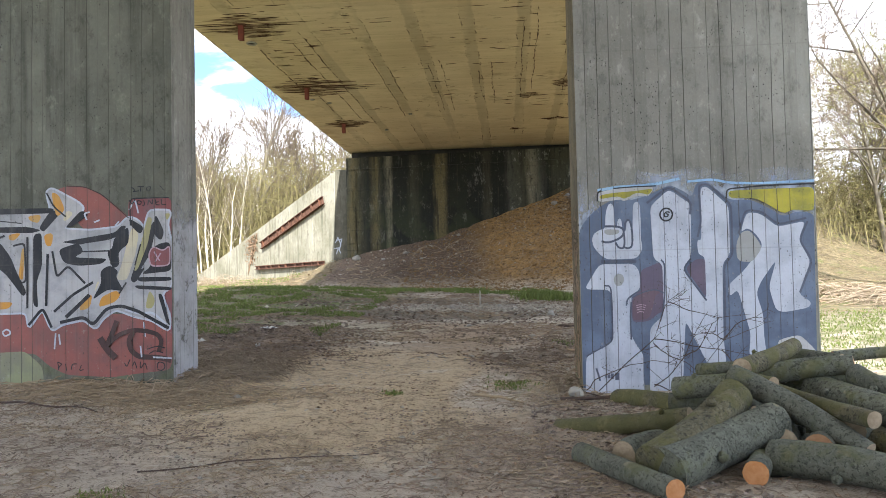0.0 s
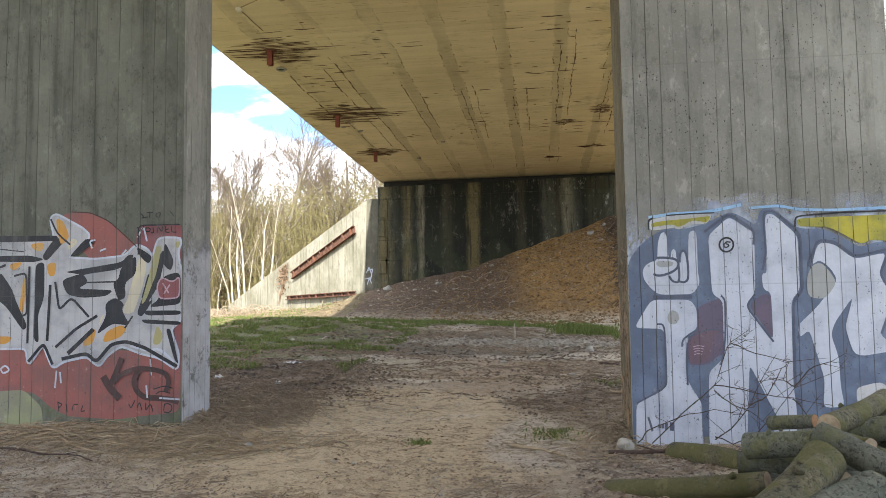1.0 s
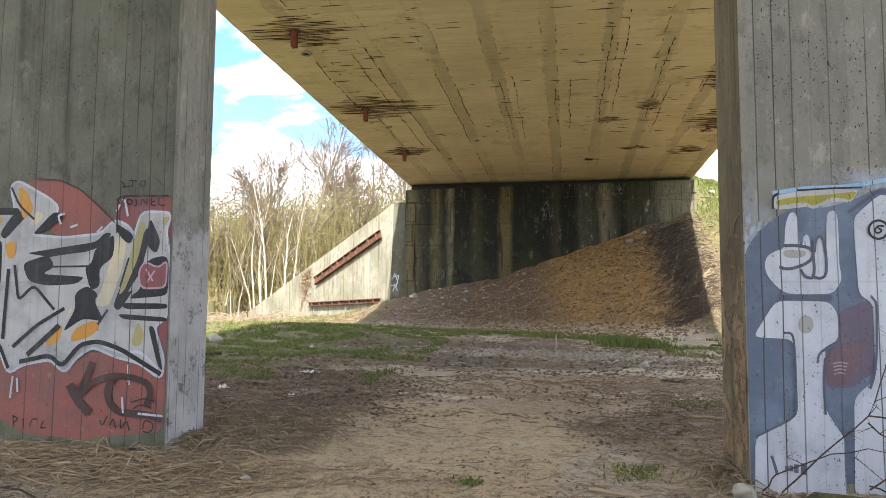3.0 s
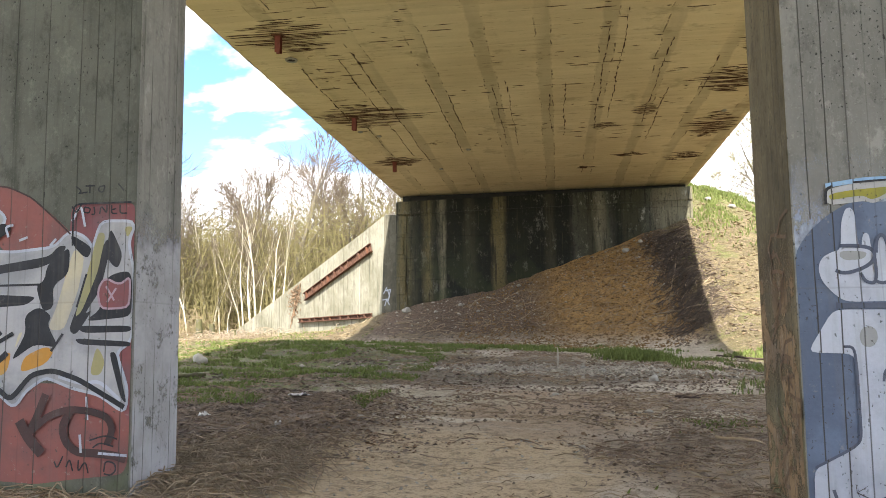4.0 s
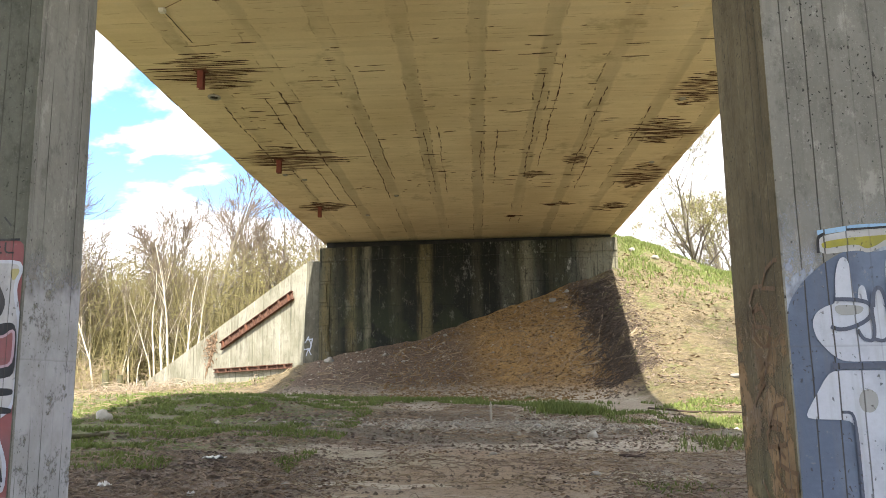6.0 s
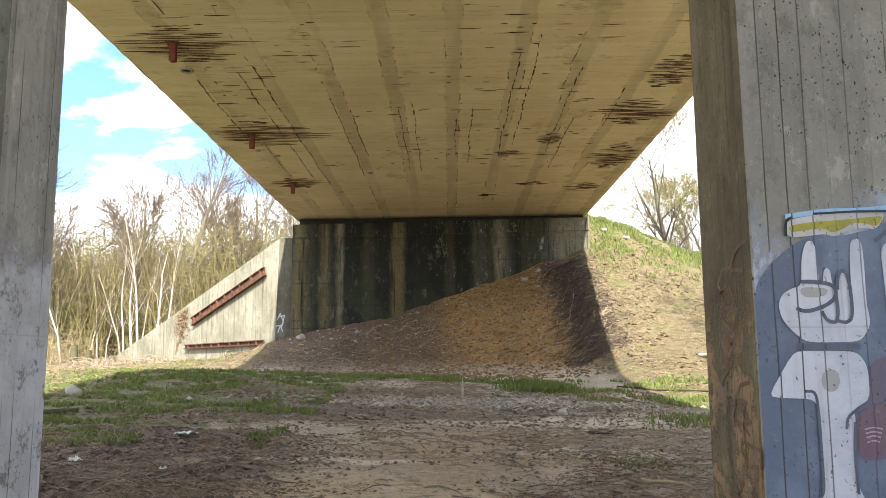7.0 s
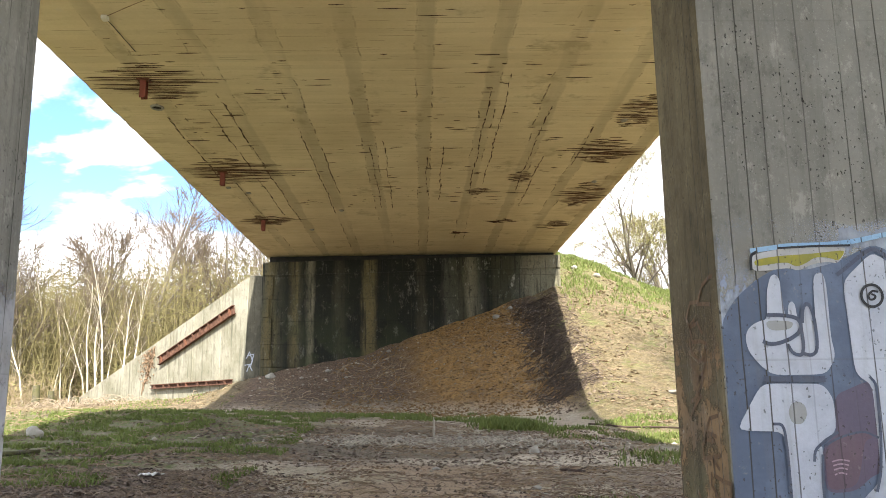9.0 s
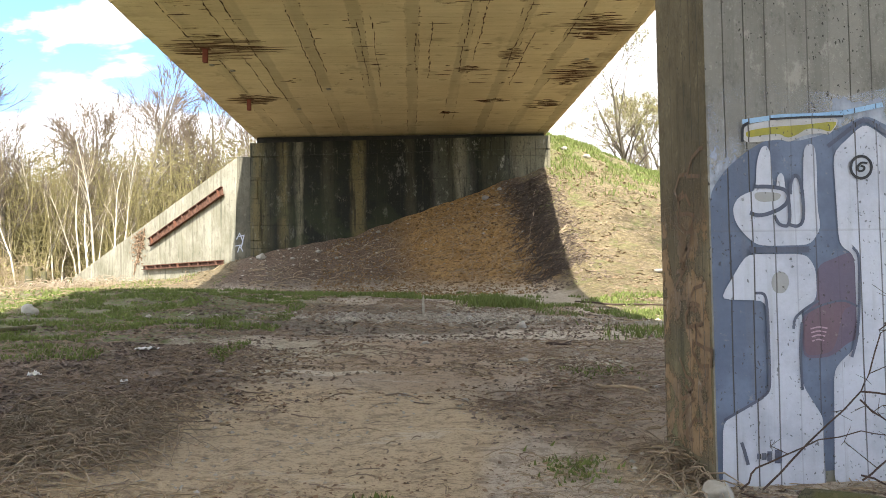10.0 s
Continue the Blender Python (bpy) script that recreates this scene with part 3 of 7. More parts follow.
RISE = [(-60, 0), (5.5, 0.0), (9.2, 0.18), (13, 0.33), (17, 0.46), (20, 0.6), (23, 0.75), (25, 0.9), (30, 1.0), (45, 1.15), (80, 1.25), (400, 1.5)]
FOOT = [(-30, 1.0), (-20, 1.0), (-12, 1.5), (-9.5, 2.4), (-8.4, 2.8), (-3.4, 3.9), (-0.8, 4.8), (1.6, 5.6), (5.2, 6.85), (6, 6.85)]


def smooth_max(a, b, k):
    h = max(0.0, min(1.0, 0.5 + 0.5 * (a - b) / k))
    return b + (a - b) * h + k * h * (1 - h)


def ground_z(x, y, detail=True):
    z = lerp_table(RISE, y)
    side = lerp_table([(-12, 0.32), (-6, 0.2), (-3, 0.08), (0, 0.0), (4, 0.02), (9, 0.15)], x)
    z += side * lerp_table([(5, 0.2), (10, 0.9), (16, 1.0), (26, 1.0), (45, 0.4)], y)
    # low grassy swell under the left edge, shallow dip towards the sunny side
    z += 0.2 * math.exp(-((y - 27.3) / 2.8) ** 2) * lerp_table([(-16, 0.5), (-11, 1.0), (-8.5, 0.9), (-5, 0.6), (-2, 0.25), (1, 0.0)], x)
    z -= 0.27 * math.exp(-((y - 24.6) / 3.6) ** 2) * lerp_table([(1.0, 0.0), (3.5, 0.8), (5.0, 1.0), (9.0, 0.8), (14.0, 0.0)], x)
    # heap against the abutment, rising to the shoulder of the embankment
    if x <= 5.2:
        if y < 42.4:
            m = lerp_table(FOOT, x) - lerp_table([(-14, 0.2), (-9, 0.35), (-5, 0.55), (0, 0.6), (3, 0.57), (4.5, 0.5)], x) * (42.0 - y)
        elif x > -6.0:
            m = 9.6
        else:
            m = lerp_table(FOOT, x)
            m -= 0.2 * max(0, y - 46)
    else:
        m = 9.6 - math.hypot(0.43 * (x - 5.2), lerp_table([(20, 14.0), (30, 8.8), (34, 6.85), (38, 4.8), (42, 2.8), (44, 1.6), (46, 0.0)], y))
    z = smooth_max(z, m, 1.5)
    if detail and abs(x) < 40 and y < 70:
        z += 0.05 * noise.noise((x * 0.7, y * 0.7, 0)) + 0.03 * noise.noise((x * 2.1, y * 2.1, 4)) + 0.018 * noise.noise((x * 6, y * 6, 9))
        if y > 25 and z > 1.8:
            z += 0.14 * noise.noise((x * 0.9, y * 0.9, 20)) + 0.06 * noise.noise((x * 3, y * 3, 11))
    return z


def steps(table):
    out = [table[0][0]]
    for (a, _), (b, s) in zip(table, table[1:]):
        n = max(1, round((b - a) / s))
        out += [a + (b - a) * (i + 1) / n for i in range(n)]
    return out


def build_ground():
    xs = steps([(-600, 0), (-120, 80), (-40, 10), (-16, 1.2), (-9, 0.35), (-5.2, 0.14), (4.2, 0.1), (9, 0.3), (26, 0.8), (60, 6), (120, 15), (600, 80)])
    ys = steps([(-80, 0), (-20, 10), (3, 1.6), (4.5, 0.3), (14, 0.1), (26, 0.18), (42.3, 0.3), (43.1, 0.8), (60, 0.8), (120, 8), (800, 85)])
    verts = [(x, y, ground_z(x, y)) for y in ys for x in xs]
    n = len(xs)
    faces = [(j * n + i, j * n + i + 1, (j + 1) * n + i + 1, (j + 1) * n + i) for j in range(len(ys) - 1) for i in range(n - 1)]
    ob = mesh_object("ground", verts, faces, EARTH, smooth=True)
    tagged(ob, "trodden brown earth with dry leaves and patchy grass", "ground", kind="structure")


build_ground()


# ---- bridge: deck, piers, abutment, added rear wall ----
def soffit_z(x, y):
    return 8.6 - 0.0064 * (y - 20) + 0.006 * (x + 1.5)


X0, X1, Y0, Y1 = -8.47, 5.45, -24.0, 43.4


def build_deck():
    deck = empty("bridge_deck", (-1.5, 20, 8.6), "weathered ochre concrete bridge deck with rusty stains", "bridge", kind="structure")
    rng = random.Random(4)
    # ragged lower arris along both free edges
    ys = [Y0] + [i * 0.35 for i in range(30, 125)] + [Y1]
    verts, faces = [], []
    for y in ys:
        r0, r1 = rng.uniform(-0.012, 0.012), rng.uniform(-0.012, 0.012)
        ring = [(X0 + r0, y, soffit_z(X0, y)), (X1 + r1, y, soffit_z(X1, y)), (X1, y, 10.55), (X1 - 0.35, y, 10.6), (X0 + 0.35, y, 10.6), (X0, y, 10.55)]
        verts += ring
    for i in range(len(ys) - 1):
        for k in range(6):
            a, b = i * 6 + k, i * 6 + (k + 1) % 6
            faces.append((a, a + 6, b + 6, b))
    faces.append(tuple(range(6)))
    faces.append(tuple((len(ys) - 1) * 6 + k for k in range(6))[::-1])
    slab = mesh_object("slab", verts, faces, SOFFIT)
    slab.parent = deck
    slab.matrix_parent_inverse = Matrix.Translation(deck.location).inverted()
    return deck


DECK = build_deck()


def hang(ob, parent):
    """Make ob a part of parent without moving it."""
    ob.parent = parent
    ob.matrix_parent_inverse = Matrix.Translation(parent.location).inverted()
    return ob


def build_pier(name, x0, x1, y0, y1, inner, label, face):
    pier = empty(name, ((x0 + x1) / 2, (y0 + y1) / 2, 0), label, "pier", "bridge piers", "structure")
    bm = box_bm((x0, y0, -0.6), (x1, y1, 8.75), 0.018)
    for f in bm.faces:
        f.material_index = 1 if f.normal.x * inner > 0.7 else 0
    # right pier's inner side has its shade in the colour; left's stays lighter
    side = PIER_SIDE_SHADED if inner < 0 else PIER
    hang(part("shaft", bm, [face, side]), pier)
    return pier


PY = 9.55
PIER_R = build_pier("pier_right", 0.82, 3.52, PY, 10.56, -1, "board-marked grey concrete pier with blue and white graffiti", PIER)
PIER_L = build_pier("pier_left", -6.78, -4.08, PY, 10.32, 1, "board-marked grey concrete pier with red and white graffiti", PIER_SHADED)


def build_abutment():
    ab = empty("abutment_wall", (-1.5, 42.5, 0), "black-stained concrete abutment wall below the deck", "abutment", kind="structure")
    top0, top1 = 8.05, 8.3
    bm = bmesh.new()
    y0, y1 = 41.9, 43.2
    low = -0.5
    vs = [bm.verts.new(c) for c in ((-8.5, y0, low), (5.5, y0, low), (5.5, y0, top1), (-8.5, y0, top0), (-8.5, y1, low), (5.5, y1, low), (5.5, y1, top1), (-8.5, y1, top0))]
    for q in ((0, 1, 2, 3), (5, 4, 7, 6), (4, 0, 3, 7), (1, 5, 6, 2), (3, 2, 6, 7)):
        bm.faces.new([vs[i] for i in q])
    bmesh.ops.bevel(bm, geom=list(bm.edges), offset=0.02, segments=1, affect="EDGES")
    hang(part("face_wall", bm, ABUT), ab)
    # capping band, a little proud, in five pours
    for i in range(5):
        a, b = -8.5 + i * 2.8 + 0.008, -8.5 + (i + 1) * 2.8 - 0.008
        za, zb = top0 + (a + 8.5) / 14 * (top1 - top0), top0 + (b + 8.5) / 14 * (top1 - top0)
        bm = box_bm((a, y0 - 0.085, 0), (b, y0 - 0.002, 1))
        for v in bm.verts:
            t = za if v.co.x < (a + b) / 2 else zb
            v.co.z = t - 0.62 if v.co.z < 0.5 else t - 0.012
        hang(part("cap_band", bm, ABUT), ab)
    # toothed corner blocks, cracked off the wall face
    rng = random.Random(19)
    z = 1.6
    while z < 7.3:
        h = rng.uniform(0.75, 1.15)
        w = rng.choice((0.28, 0.42, 0.55)) + rng.uniform(-0.05, 0.05)
        bm = box_bm((-8.52, y0 - 0.05 - rng.uniform(0, 0.03), z + 0.02), (-8.5 + w, y0 - 0.004, min(7.38, z + h) - 0.02), 0.015)
        hang(part("corner_block", bm, ABUT), ab)
        z += h
    # near-black box that puts the gap's shade between wall head and deck into colour
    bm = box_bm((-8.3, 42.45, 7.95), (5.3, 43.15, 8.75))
    hang(part("joint_recess", bm, DARK, label="black box standing in for the shade in the joint under the deck"), ab)
    # unseen wall added behind the viewer's back to stop sun under the deck
    rear = box_bm((-9.5, -26.0, -0.5), (6.5, -24.0, 9.7), 0.03)
    tagged(part("wall_rear", rear, WING), "plain concrete wall added out of view to block the sun under the deck", "abutment", kind="structure")


build_abutment()


OLD_GREY = concrete("old_streaked_concrete", (0.17, 0.16, 0.12), (0.085, 0.08, 0.06), 0.9, 0.3)


def build_wing():
    wing = empty("wing_wall", (-9.3, 43.0, 2.0), "pale sunlit concrete wing wall with a sloping top", "retaining wall", kind="structure")
    d = Vector((-1, 1, 0)).normalized()
    n = Vector((1, 1, 0)).normalized()
    start, length = Vector((-9.35, 42.75, 0)), 19.3
    # cast in vertical panels with open joints between them
    edges = [0, 2.3, 4.9, 7.4, 10.0, 12.6, 15.6, length]
    for a, b in zip(edges, edges[1:]):
        bm = bmesh.new()
        vs = []
        for off in (0, 0.45):
            for s, top in ((a + 0.012, None), (b - 0.012, None)):
                h = 7.5 - 5.7 * s / length
                for z in (-0.3, h):
                    vs.append(bm.verts.new(start + d * s + n * off + Vector((0, 0, z))))
        for q in ((0, 1, 3, 2), (4, 6, 7, 5), (0, 4, 5, 1), (2, 3, 7, 6), (1, 5, 7, 3), (0, 2, 6, 4)):
            bm.faces.new([vs[i] for i in q])
        bmesh.ops.recalc_face_normals(bm, faces=bm.faces)
        bmesh.ops.bevel(bm, geom=list(bm.edges), offset=0.025, segments=1, affect="EDGES")
        hang(part("wall_panel", bm, WING), wing)
    # shaded pilaster between wing wall and abutment
    bm = box_bm((-9.42, 42.3, -0.3), (-8.52, 43.2, 7.5), 0.02)
    for v in bm.verts:
        if v.co.x < -9.2:
            v.co.x += 0.22 * v.co.z / 7.5
    hang(part("pilaster", bm, OLD_GREY, label="grey tapered concrete pilaster with a small scrawled tag"), wing)
    return start, d, n


WING_START, WING_D, WING_N = build_wing()

# ---- graffiti: flat coats of paint on the pier faces, laid over one another ----
BLUE = paint("slate_blue_paint", (0.108, 0.138, 0.205), (0.155, 0.195, 0.28))
SLATE = paint("dark_slate_paint", (0.085, 0.1, 0.145), (0.11, 0.13, 0.18), 0.2)
MAROON_DULL = paint("dusty_maroon_paint", (0.145, 0.1, 0.128), (0.165, 0.115, 0.145))
WHITE = paint("white_spray_paint", (0.5, 0.535, 0.62), (0.39, 0.42, 0.5), 0.4)
WHITE_THIN = paint("thin_white_paint", (0.5, 0.5, 0.52), (0.36, 0.36, 0.35), 0.7)
YELLOW = paint("yellow_spray_paint", (0.42, 0.375, 0.05), (0.24, 0.235, 0.06), 0.4)
SKYBLUE = paint("sky_blue_paint", (0.3, 0.48, 0.68), (0.22, 0.38, 0.58))
INK = paint("black_spray_paint", (0.022, 0.024, 0.03), (0.04, 0.042, 0.05), 0.15)
MAROON = paint("faded_maroon_paint", (0.125, 0.108, 0.155), (0.15, 0.118, 0.165))
MAROON_RED = paint("dull_maroon_paint", (0.24, 0.085, 0.09), (0.19, 0.1, 0.11))
GREYPATCH = paint("grey_cover_paint", (0.33, 0.34, 0.34), (0.29, 0.3, 0.3))
PINKLINE = paint("pale_pink_paint", (0.42, 0.3, 0.36))
RED = paint("brick_red_paint", (0.27, 0.1, 0.088), (0.2, 0.095, 0.09), 0.5)
MOSSGREEN = paint("pale_green_paint", (0.25, 0.27, 0.16), (0.2, 0.2, 0.15), 0.6)
SILVER = paint("silver_white_paint", (0.42, 0.42, 0.44), (0.27, 0.28, 0.3), 0.5)
CREAM = paint("cream_paint", (0.55, 0.5, 0.36), (0.46, 0.43, 0.36), 0.3)
OLIVE = paint("olive_yellow_paint", (0.36, 0.33, 0.16), (0.3, 0.29, 0.17), 0.3)
ORANGE = paint("orange_spray_paint", (0.52, 0.26, 0.05), (0.45, 0.3, 0.12), 0.4)
UMBER = paint("umber_spray_paint", (0.055, 0.035, 0.035), (0.09, 0.05, 0.05), 0.2)


def haze_material():
    m, g = material("pale_blue_overspray")
    p = g.coords()
    z = g.split(p)[2]
    c = g.mix(g.noise(p, 6.0, 5.0, 0.7), (0.3, 0.36, 0.5), (0.5, 0.55, 0.62))
    a = g.math("MULTIPLY", g.ramp(g.noise(g.scaled(p, (1, 1, 0.6)), 2.2, 6.0, 0.65), 0.38, 0.68), g.ramp(z, 2.35, 2.95, 1.0, 0.0))
    g.surface(c, 0.8)
    sh = [n for n in m.node_tree.nodes if n.type == "BSDF_PRINCIPLED"][0]
    g.put(sh.inputs["Alpha"], a)
    return m


HAZE = haze_material()


COATS = [0]


def coat_depth(layer):
    COATS[0] = (COATS[0] + 1) % 9
    return PY - 0.003 * layer - 0.0003 * COATS[0]


def eased(pts, closed, cut=0.22, times=2):
    """Rounds the corners of an outline by cutting them."""
    for _ in range(times):
        out, n = [], len(pts)
        for i in range(n if closed else n - 1):
            (ax, az), (bx, bz) = pts[i], pts[(i + 1) % n]
            c = min(cut, 0.035 / max(0.01, math.hypot(bx - ax, bz - az)))
            out += [(ax + (bx - ax) * c, az + (bz - az) * c), (bx + (ax - bx) * c, bz + (az - bz) * c)]
        pts = out if closed else [pts[0]] + out[1:-1] + [pts[-1]]
    return pts


def coat(pier, name, layer, mat, pts):
    """A painted area, given as x, z on the pier's front face."""
    bm = bmesh.new()
    y = coat_depth(layer)
    pts = eased(pts, True)
    bm.faces.new([bm.verts.new((x, y, z)) for x, z in pts])
    bm.normal_update()
    bmesh.ops.triangulate(bm, faces=bm.faces)
    bm.normal_update()
    for f in bm.faces:
        if f.normal.y > 0:
            f.normal_flip()
    return hang(part(name, bm, mat), pier)


def ribbon(pts, width, closed=False):
    """Outline of a brush stroke as quads in the plane."""
    pts = [Vector(p) for p in pts]
    n = len(pts)
    left, right = [], []
    for i, p in enumerate(pts):
        a = pts[i - 1] if (i or closed) else p
        b = pts[(i + 1) % n] if (i < n - 1 or closed) else p
        d1, d2 = (p - a), (b - p)
        d1 = d1.normalized() if d1.length > 1e-6 else d2.normalized()
        d2 = d2.normalized() if d2.length > 1e-6 else d1
        t = d1 + d2
        t = t.normalized() if t.length > 1e-3 else d1
        side = Vector((-t.y, t.x))
        k = min(1.8, 1 / max(0.4, abs(side.dot(Vector((-d1.y, d1.x))))))
        left.append(p + side * width / 2 * k)
        right.append(p - side * width / 2 * k)
    return left, right


def stroke(pier, name, layer, mat, pts, width, closed=False):
    y = coat_depth(layer)
    pts = eased(pts, closed) if len(pts) > 2 else pts
    left, right = ribbon(pts, width, closed)
    n = len(pts)
    lo, hi = (0.825, 3.515) if pier is PIER_R else (-6.75, -4.085)
    verts = [(min(hi, max(lo, p.x)), y - 0.00012 * (k % 3), p.y) for k, p in enumerate(left + right)]
    faces = [(i, (i + 1) % n, n + (i + 1) % n, n + i) for i in range(n if closed else n - 1)]
    ob = mesh_object(name, verts, faces, mat)
    bm = bmesh.new()
    bm.from_mesh(ob.data)
    for f in bm.faces:
        f.normal_update()
        if f.normal.y > 0:
            f.normal_flip()
    bm.to_mesh(ob.data)
    bm.free()
    return hang(ob, pier)


coat(PIER_R, "overspray", 1, HAZE, [(0.835, 1.9), (0.835, 2.72), (1.32, 2.8), (1.75, 2.68), (2.21, 2.78), (2.63, 2.66), (3.08, 2.74), (3.5, 2.68), (3.5, 2.0), (2.61, 2.24), (1.64, 2.2)])
coat(PIER_R, "blue_field", 2, BLUE, [(0.832, 2.057), (0.935, 2.206), (1.082, 2.328), (1.235, 2.41), (1.396, 2.385), (1.527, 2.414), (1.644, 2.444), (1.886, 2.562), (2.057, 2.471), (2.132, 2.403), (2.189, 2.579), (2.304, 2.588), (2.552, 2.364), (2.805, 2.357), (3.022, 2.24), (3.145, 2.152), (3.304, 2.213), (3.49, 2.182), (3.464, 0.497), (2.166, 0.306), (0.832, 0.19)])
coat(PIER_R, "white_base", 3, WHITE_THIN, [(3.031, 0.746), (3.283, 0.807), (3.469, 0.612), (3.461, 0.401), (3.053, 0.47)])
coat(PIER_R, "white_band", 3, WHITE_THIN, [(1.055, 2.492), (1.293, 2.538), (1.698, 2.542), (1.688, 2.494), (1.633, 2.427), (1.573, 2.443), (1.467, 2.429), (1.367, 2.381), (1.308, 2.404), (1.195, 2.39), (1.059, 2.38)])
coat(PIER_R, "yellow_band", 4, YELLOW, [(1.073, 2.458), (1.235, 2.483), (1.462, 2.496), (1.689, 2.52), (1.673, 2.483), (1.637, 2.446), (1.574, 2.469), (1.483, 2.473), (1.422, 2.433), (1.353, 2.407), (1.301, 2.441), (1.196, 2.431), (1.083, 2.413)])
coat(PIER_R, "yellow_band", 4, YELLOW, [(2.542, 2.469), (3.501, 2.486), (3.491, 2.207), (3.254, 2.234), (3.152, 2.184), (3.005, 2.286), (2.844, 2.376), (2.552, 2.384)])
stroke(PIER_R, "blue_line", 4, SKYBLUE, [(1.056, 2.518), (1.313, 2.553), (1.539, 2.555), (1.729, 2.572), (1.997, 2.626)], 0.032)
stroke(PIER_R, "blue_line", 4, SKYBLUE, [(2.08, 2.589), (2.369, 2.606), (2.558, 2.561), (2.875, 2.544), (3.504, 2.557)], 0.027)
stroke(PIER_R, "black_line", 5, INK, [(1.052, 2.388), (1.055, 2.492), (1.101, 2.513)], 0.018)
stroke(PIER_R, "black_line", 5, INK, [(1.237, 2.535), (1.501, 2.548), (1.728, 2.55)], 0.014)
stroke(PIER_R, "black_line", 5, INK, [(2.52, 2.378), (2.524, 2.49), (2.937, 2.516), (3.508, 2.524)], 0.017)
coat(PIER_R, "letter", 4, WHITE, [(1.132, 2.068), (1.141, 2.246), (1.174, 2.349), (1.212, 2.364), (1.237, 2.319), (1.248, 2.078), (1.267, 2.078), (1.277, 2.163), (1.301, 2.185), (1.322, 2.162), (1.327, 2.077), (1.356, 2.04), (1.374, 2.132), (1.397, 2.154), (1.419, 2.132), (1.431, 2.039), (1.446, 2.039), (1.455, 2.317), (1.476, 2.365), (1.518, 2.372), (1.539, 2.324), (1.541, 2.167), (1.537, 1.945), (1.552, 1.852), (1.543, 1.797), (1.48, 1.709), (1.143, 1.707), (1.063, 1.767), (0.991, 1.86), (0.975, 1.952), (1.007, 2.018), (1.072, 2.054)])
stroke(PIER_R, "letter_outline", 6, SLATE, [(1.125, 2.094), (1.223, 2.093), (1.316, 2.077), (1.348, 2.04), (1.335, 1.984), (1.278, 1.941), (1.187, 1.909), (1.127, 1.906), (1.086, 1.925)], 0.025)
stroke(PIER_R, "letter_outline", 6, SLATE, [(1.246, 1.904), (1.274, 1.845), (1.334, 1.829), (1.351, 1.892), (1.344, 2.014)], 0.022)
stroke(PIER_R, "letter_outline", 6, SLATE, [(1.342, 1.844), (1.394, 1.829), (1.432, 1.854), (1.442, 1.928), (1.436, 2.076), (1.416, 2.154), (1.39, 2.169), (1.362, 2.125), (1.356, 2.04)], 0.022)
coat(PIER_R, "grey_patch", 5, GREYPATCH, [(1.124, 2.061), (1.304, 2.051), (1.279, 2.0), (1.163, 1.99), (1.119, 2.017)])
coat(PIER_R, "letter", 4, WHITE, [(1.055, 1.656), (1.451, 1.651), (1.512, 1.558), (1.512, 1.349), (1.402, 1.292), (1.411, 1.248), (1.397, 1.029), (1.397, 0.81), (1.474, 0.682), (1.53, 0.59), (1.524, 0.409), (1.535, 0.099), (0.857, 0.116), (0.871, 0.586), (1.066, 0.68), (1.171, 0.743), (1.19, 0.96), (1.18, 1.252), (1.169, 1.354), (0.872, 1.366)])
stroke(PIER_R, "letter_outline", 6, SLATE, [(1.103, 1.403), (1.174, 1.402), (1.184, 1.252), (1.184, 0.779), (1.123, 0.725), (0.878, 0.593)], 0.018)
stroke(PIER_R, "letter_outline", 6, SLATE, [(1.349, 1.168), (1.359, 1.241), (1.439, 1.302), (1.52, 1.348)], 0.018)
stroke(PIER_R, "letter_outline", 6, SLATE, [(1.395, 0.774), (1.389, 1.029), (1.406, 1.211)], 0.018)
stroke(PIER_R, "letter_outline", 6, SLATE, [(1.075, 1.682), (1.471, 1.68)], 0.04)
coat(PIER_R, "grey_patch", 5, GREYPATCH, [(1.21, 1.471), (1.234, 1.529), (1.287, 1.543), (1.327, 1.513), (1.332, 1.45), (1.293, 1.396), (1.23, 1.404)])
coat(PIER_R, "maroon_patch", 3, MAROON, [(1.52, 1.576), (1.657, 1.629), (1.734, 1.661), (1.801, 1.638), (1.777, 1.095), (1.712, 1.074), (1.597, 0.981), (1.41, 0.974), (1.408, 1.248), (1.516, 1.345)])
coat(PIER_R, "maroon_patch", 4, MAROON_DULL, [(1.422, 1.24), (1.515, 1.315), (1.666, 1.35), (1.751, 1.315), (1.682, 1.287), (1.638, 1.097), (1.598, 1.01), (1.418, 0.988)])
stroke(PIER_R, "letter_outline", 5, SLATE, [(1.419, 1.262), (1.534, 1.319), (1.685, 1.353), (1.777, 1.307)], 0.014)
stroke(PIER_R, "letter_outline", 6, SLATE, [(1.757, 1.691), (1.797, 1.646), (1.789, 1.315), (1.765, 1.095), (1.727, 0.979)], 0.018)
stroke(PIER_R, "scrawl", 6, PINKLINE, [(1.461, 1.166), (1.514, 1.18), (1.573, 1.168)], 0.009)
stroke(PIER_R, "scrawl", 6, PINKLINE, [(1.464, 1.141), (1.513, 1.154), (1.565, 1.143)], 0.009)
stroke(PIER_R, "scrawl", 6, PINKLINE, [(1.467, 1.115), (1.512, 1.129), (1.556, 1.117)], 0.009)
stroke(PIER_R, "scrawl", 6, PINKLINE, [(1.469, 1.086), (1.511, 1.1), (1.548, 1.088)], 0.009)
stroke(PIER_R, "paint_dot", 6, SLATE, [(1.097, 0.376), (1.096, 0.358), (1.096, 0.34)], 0.025)
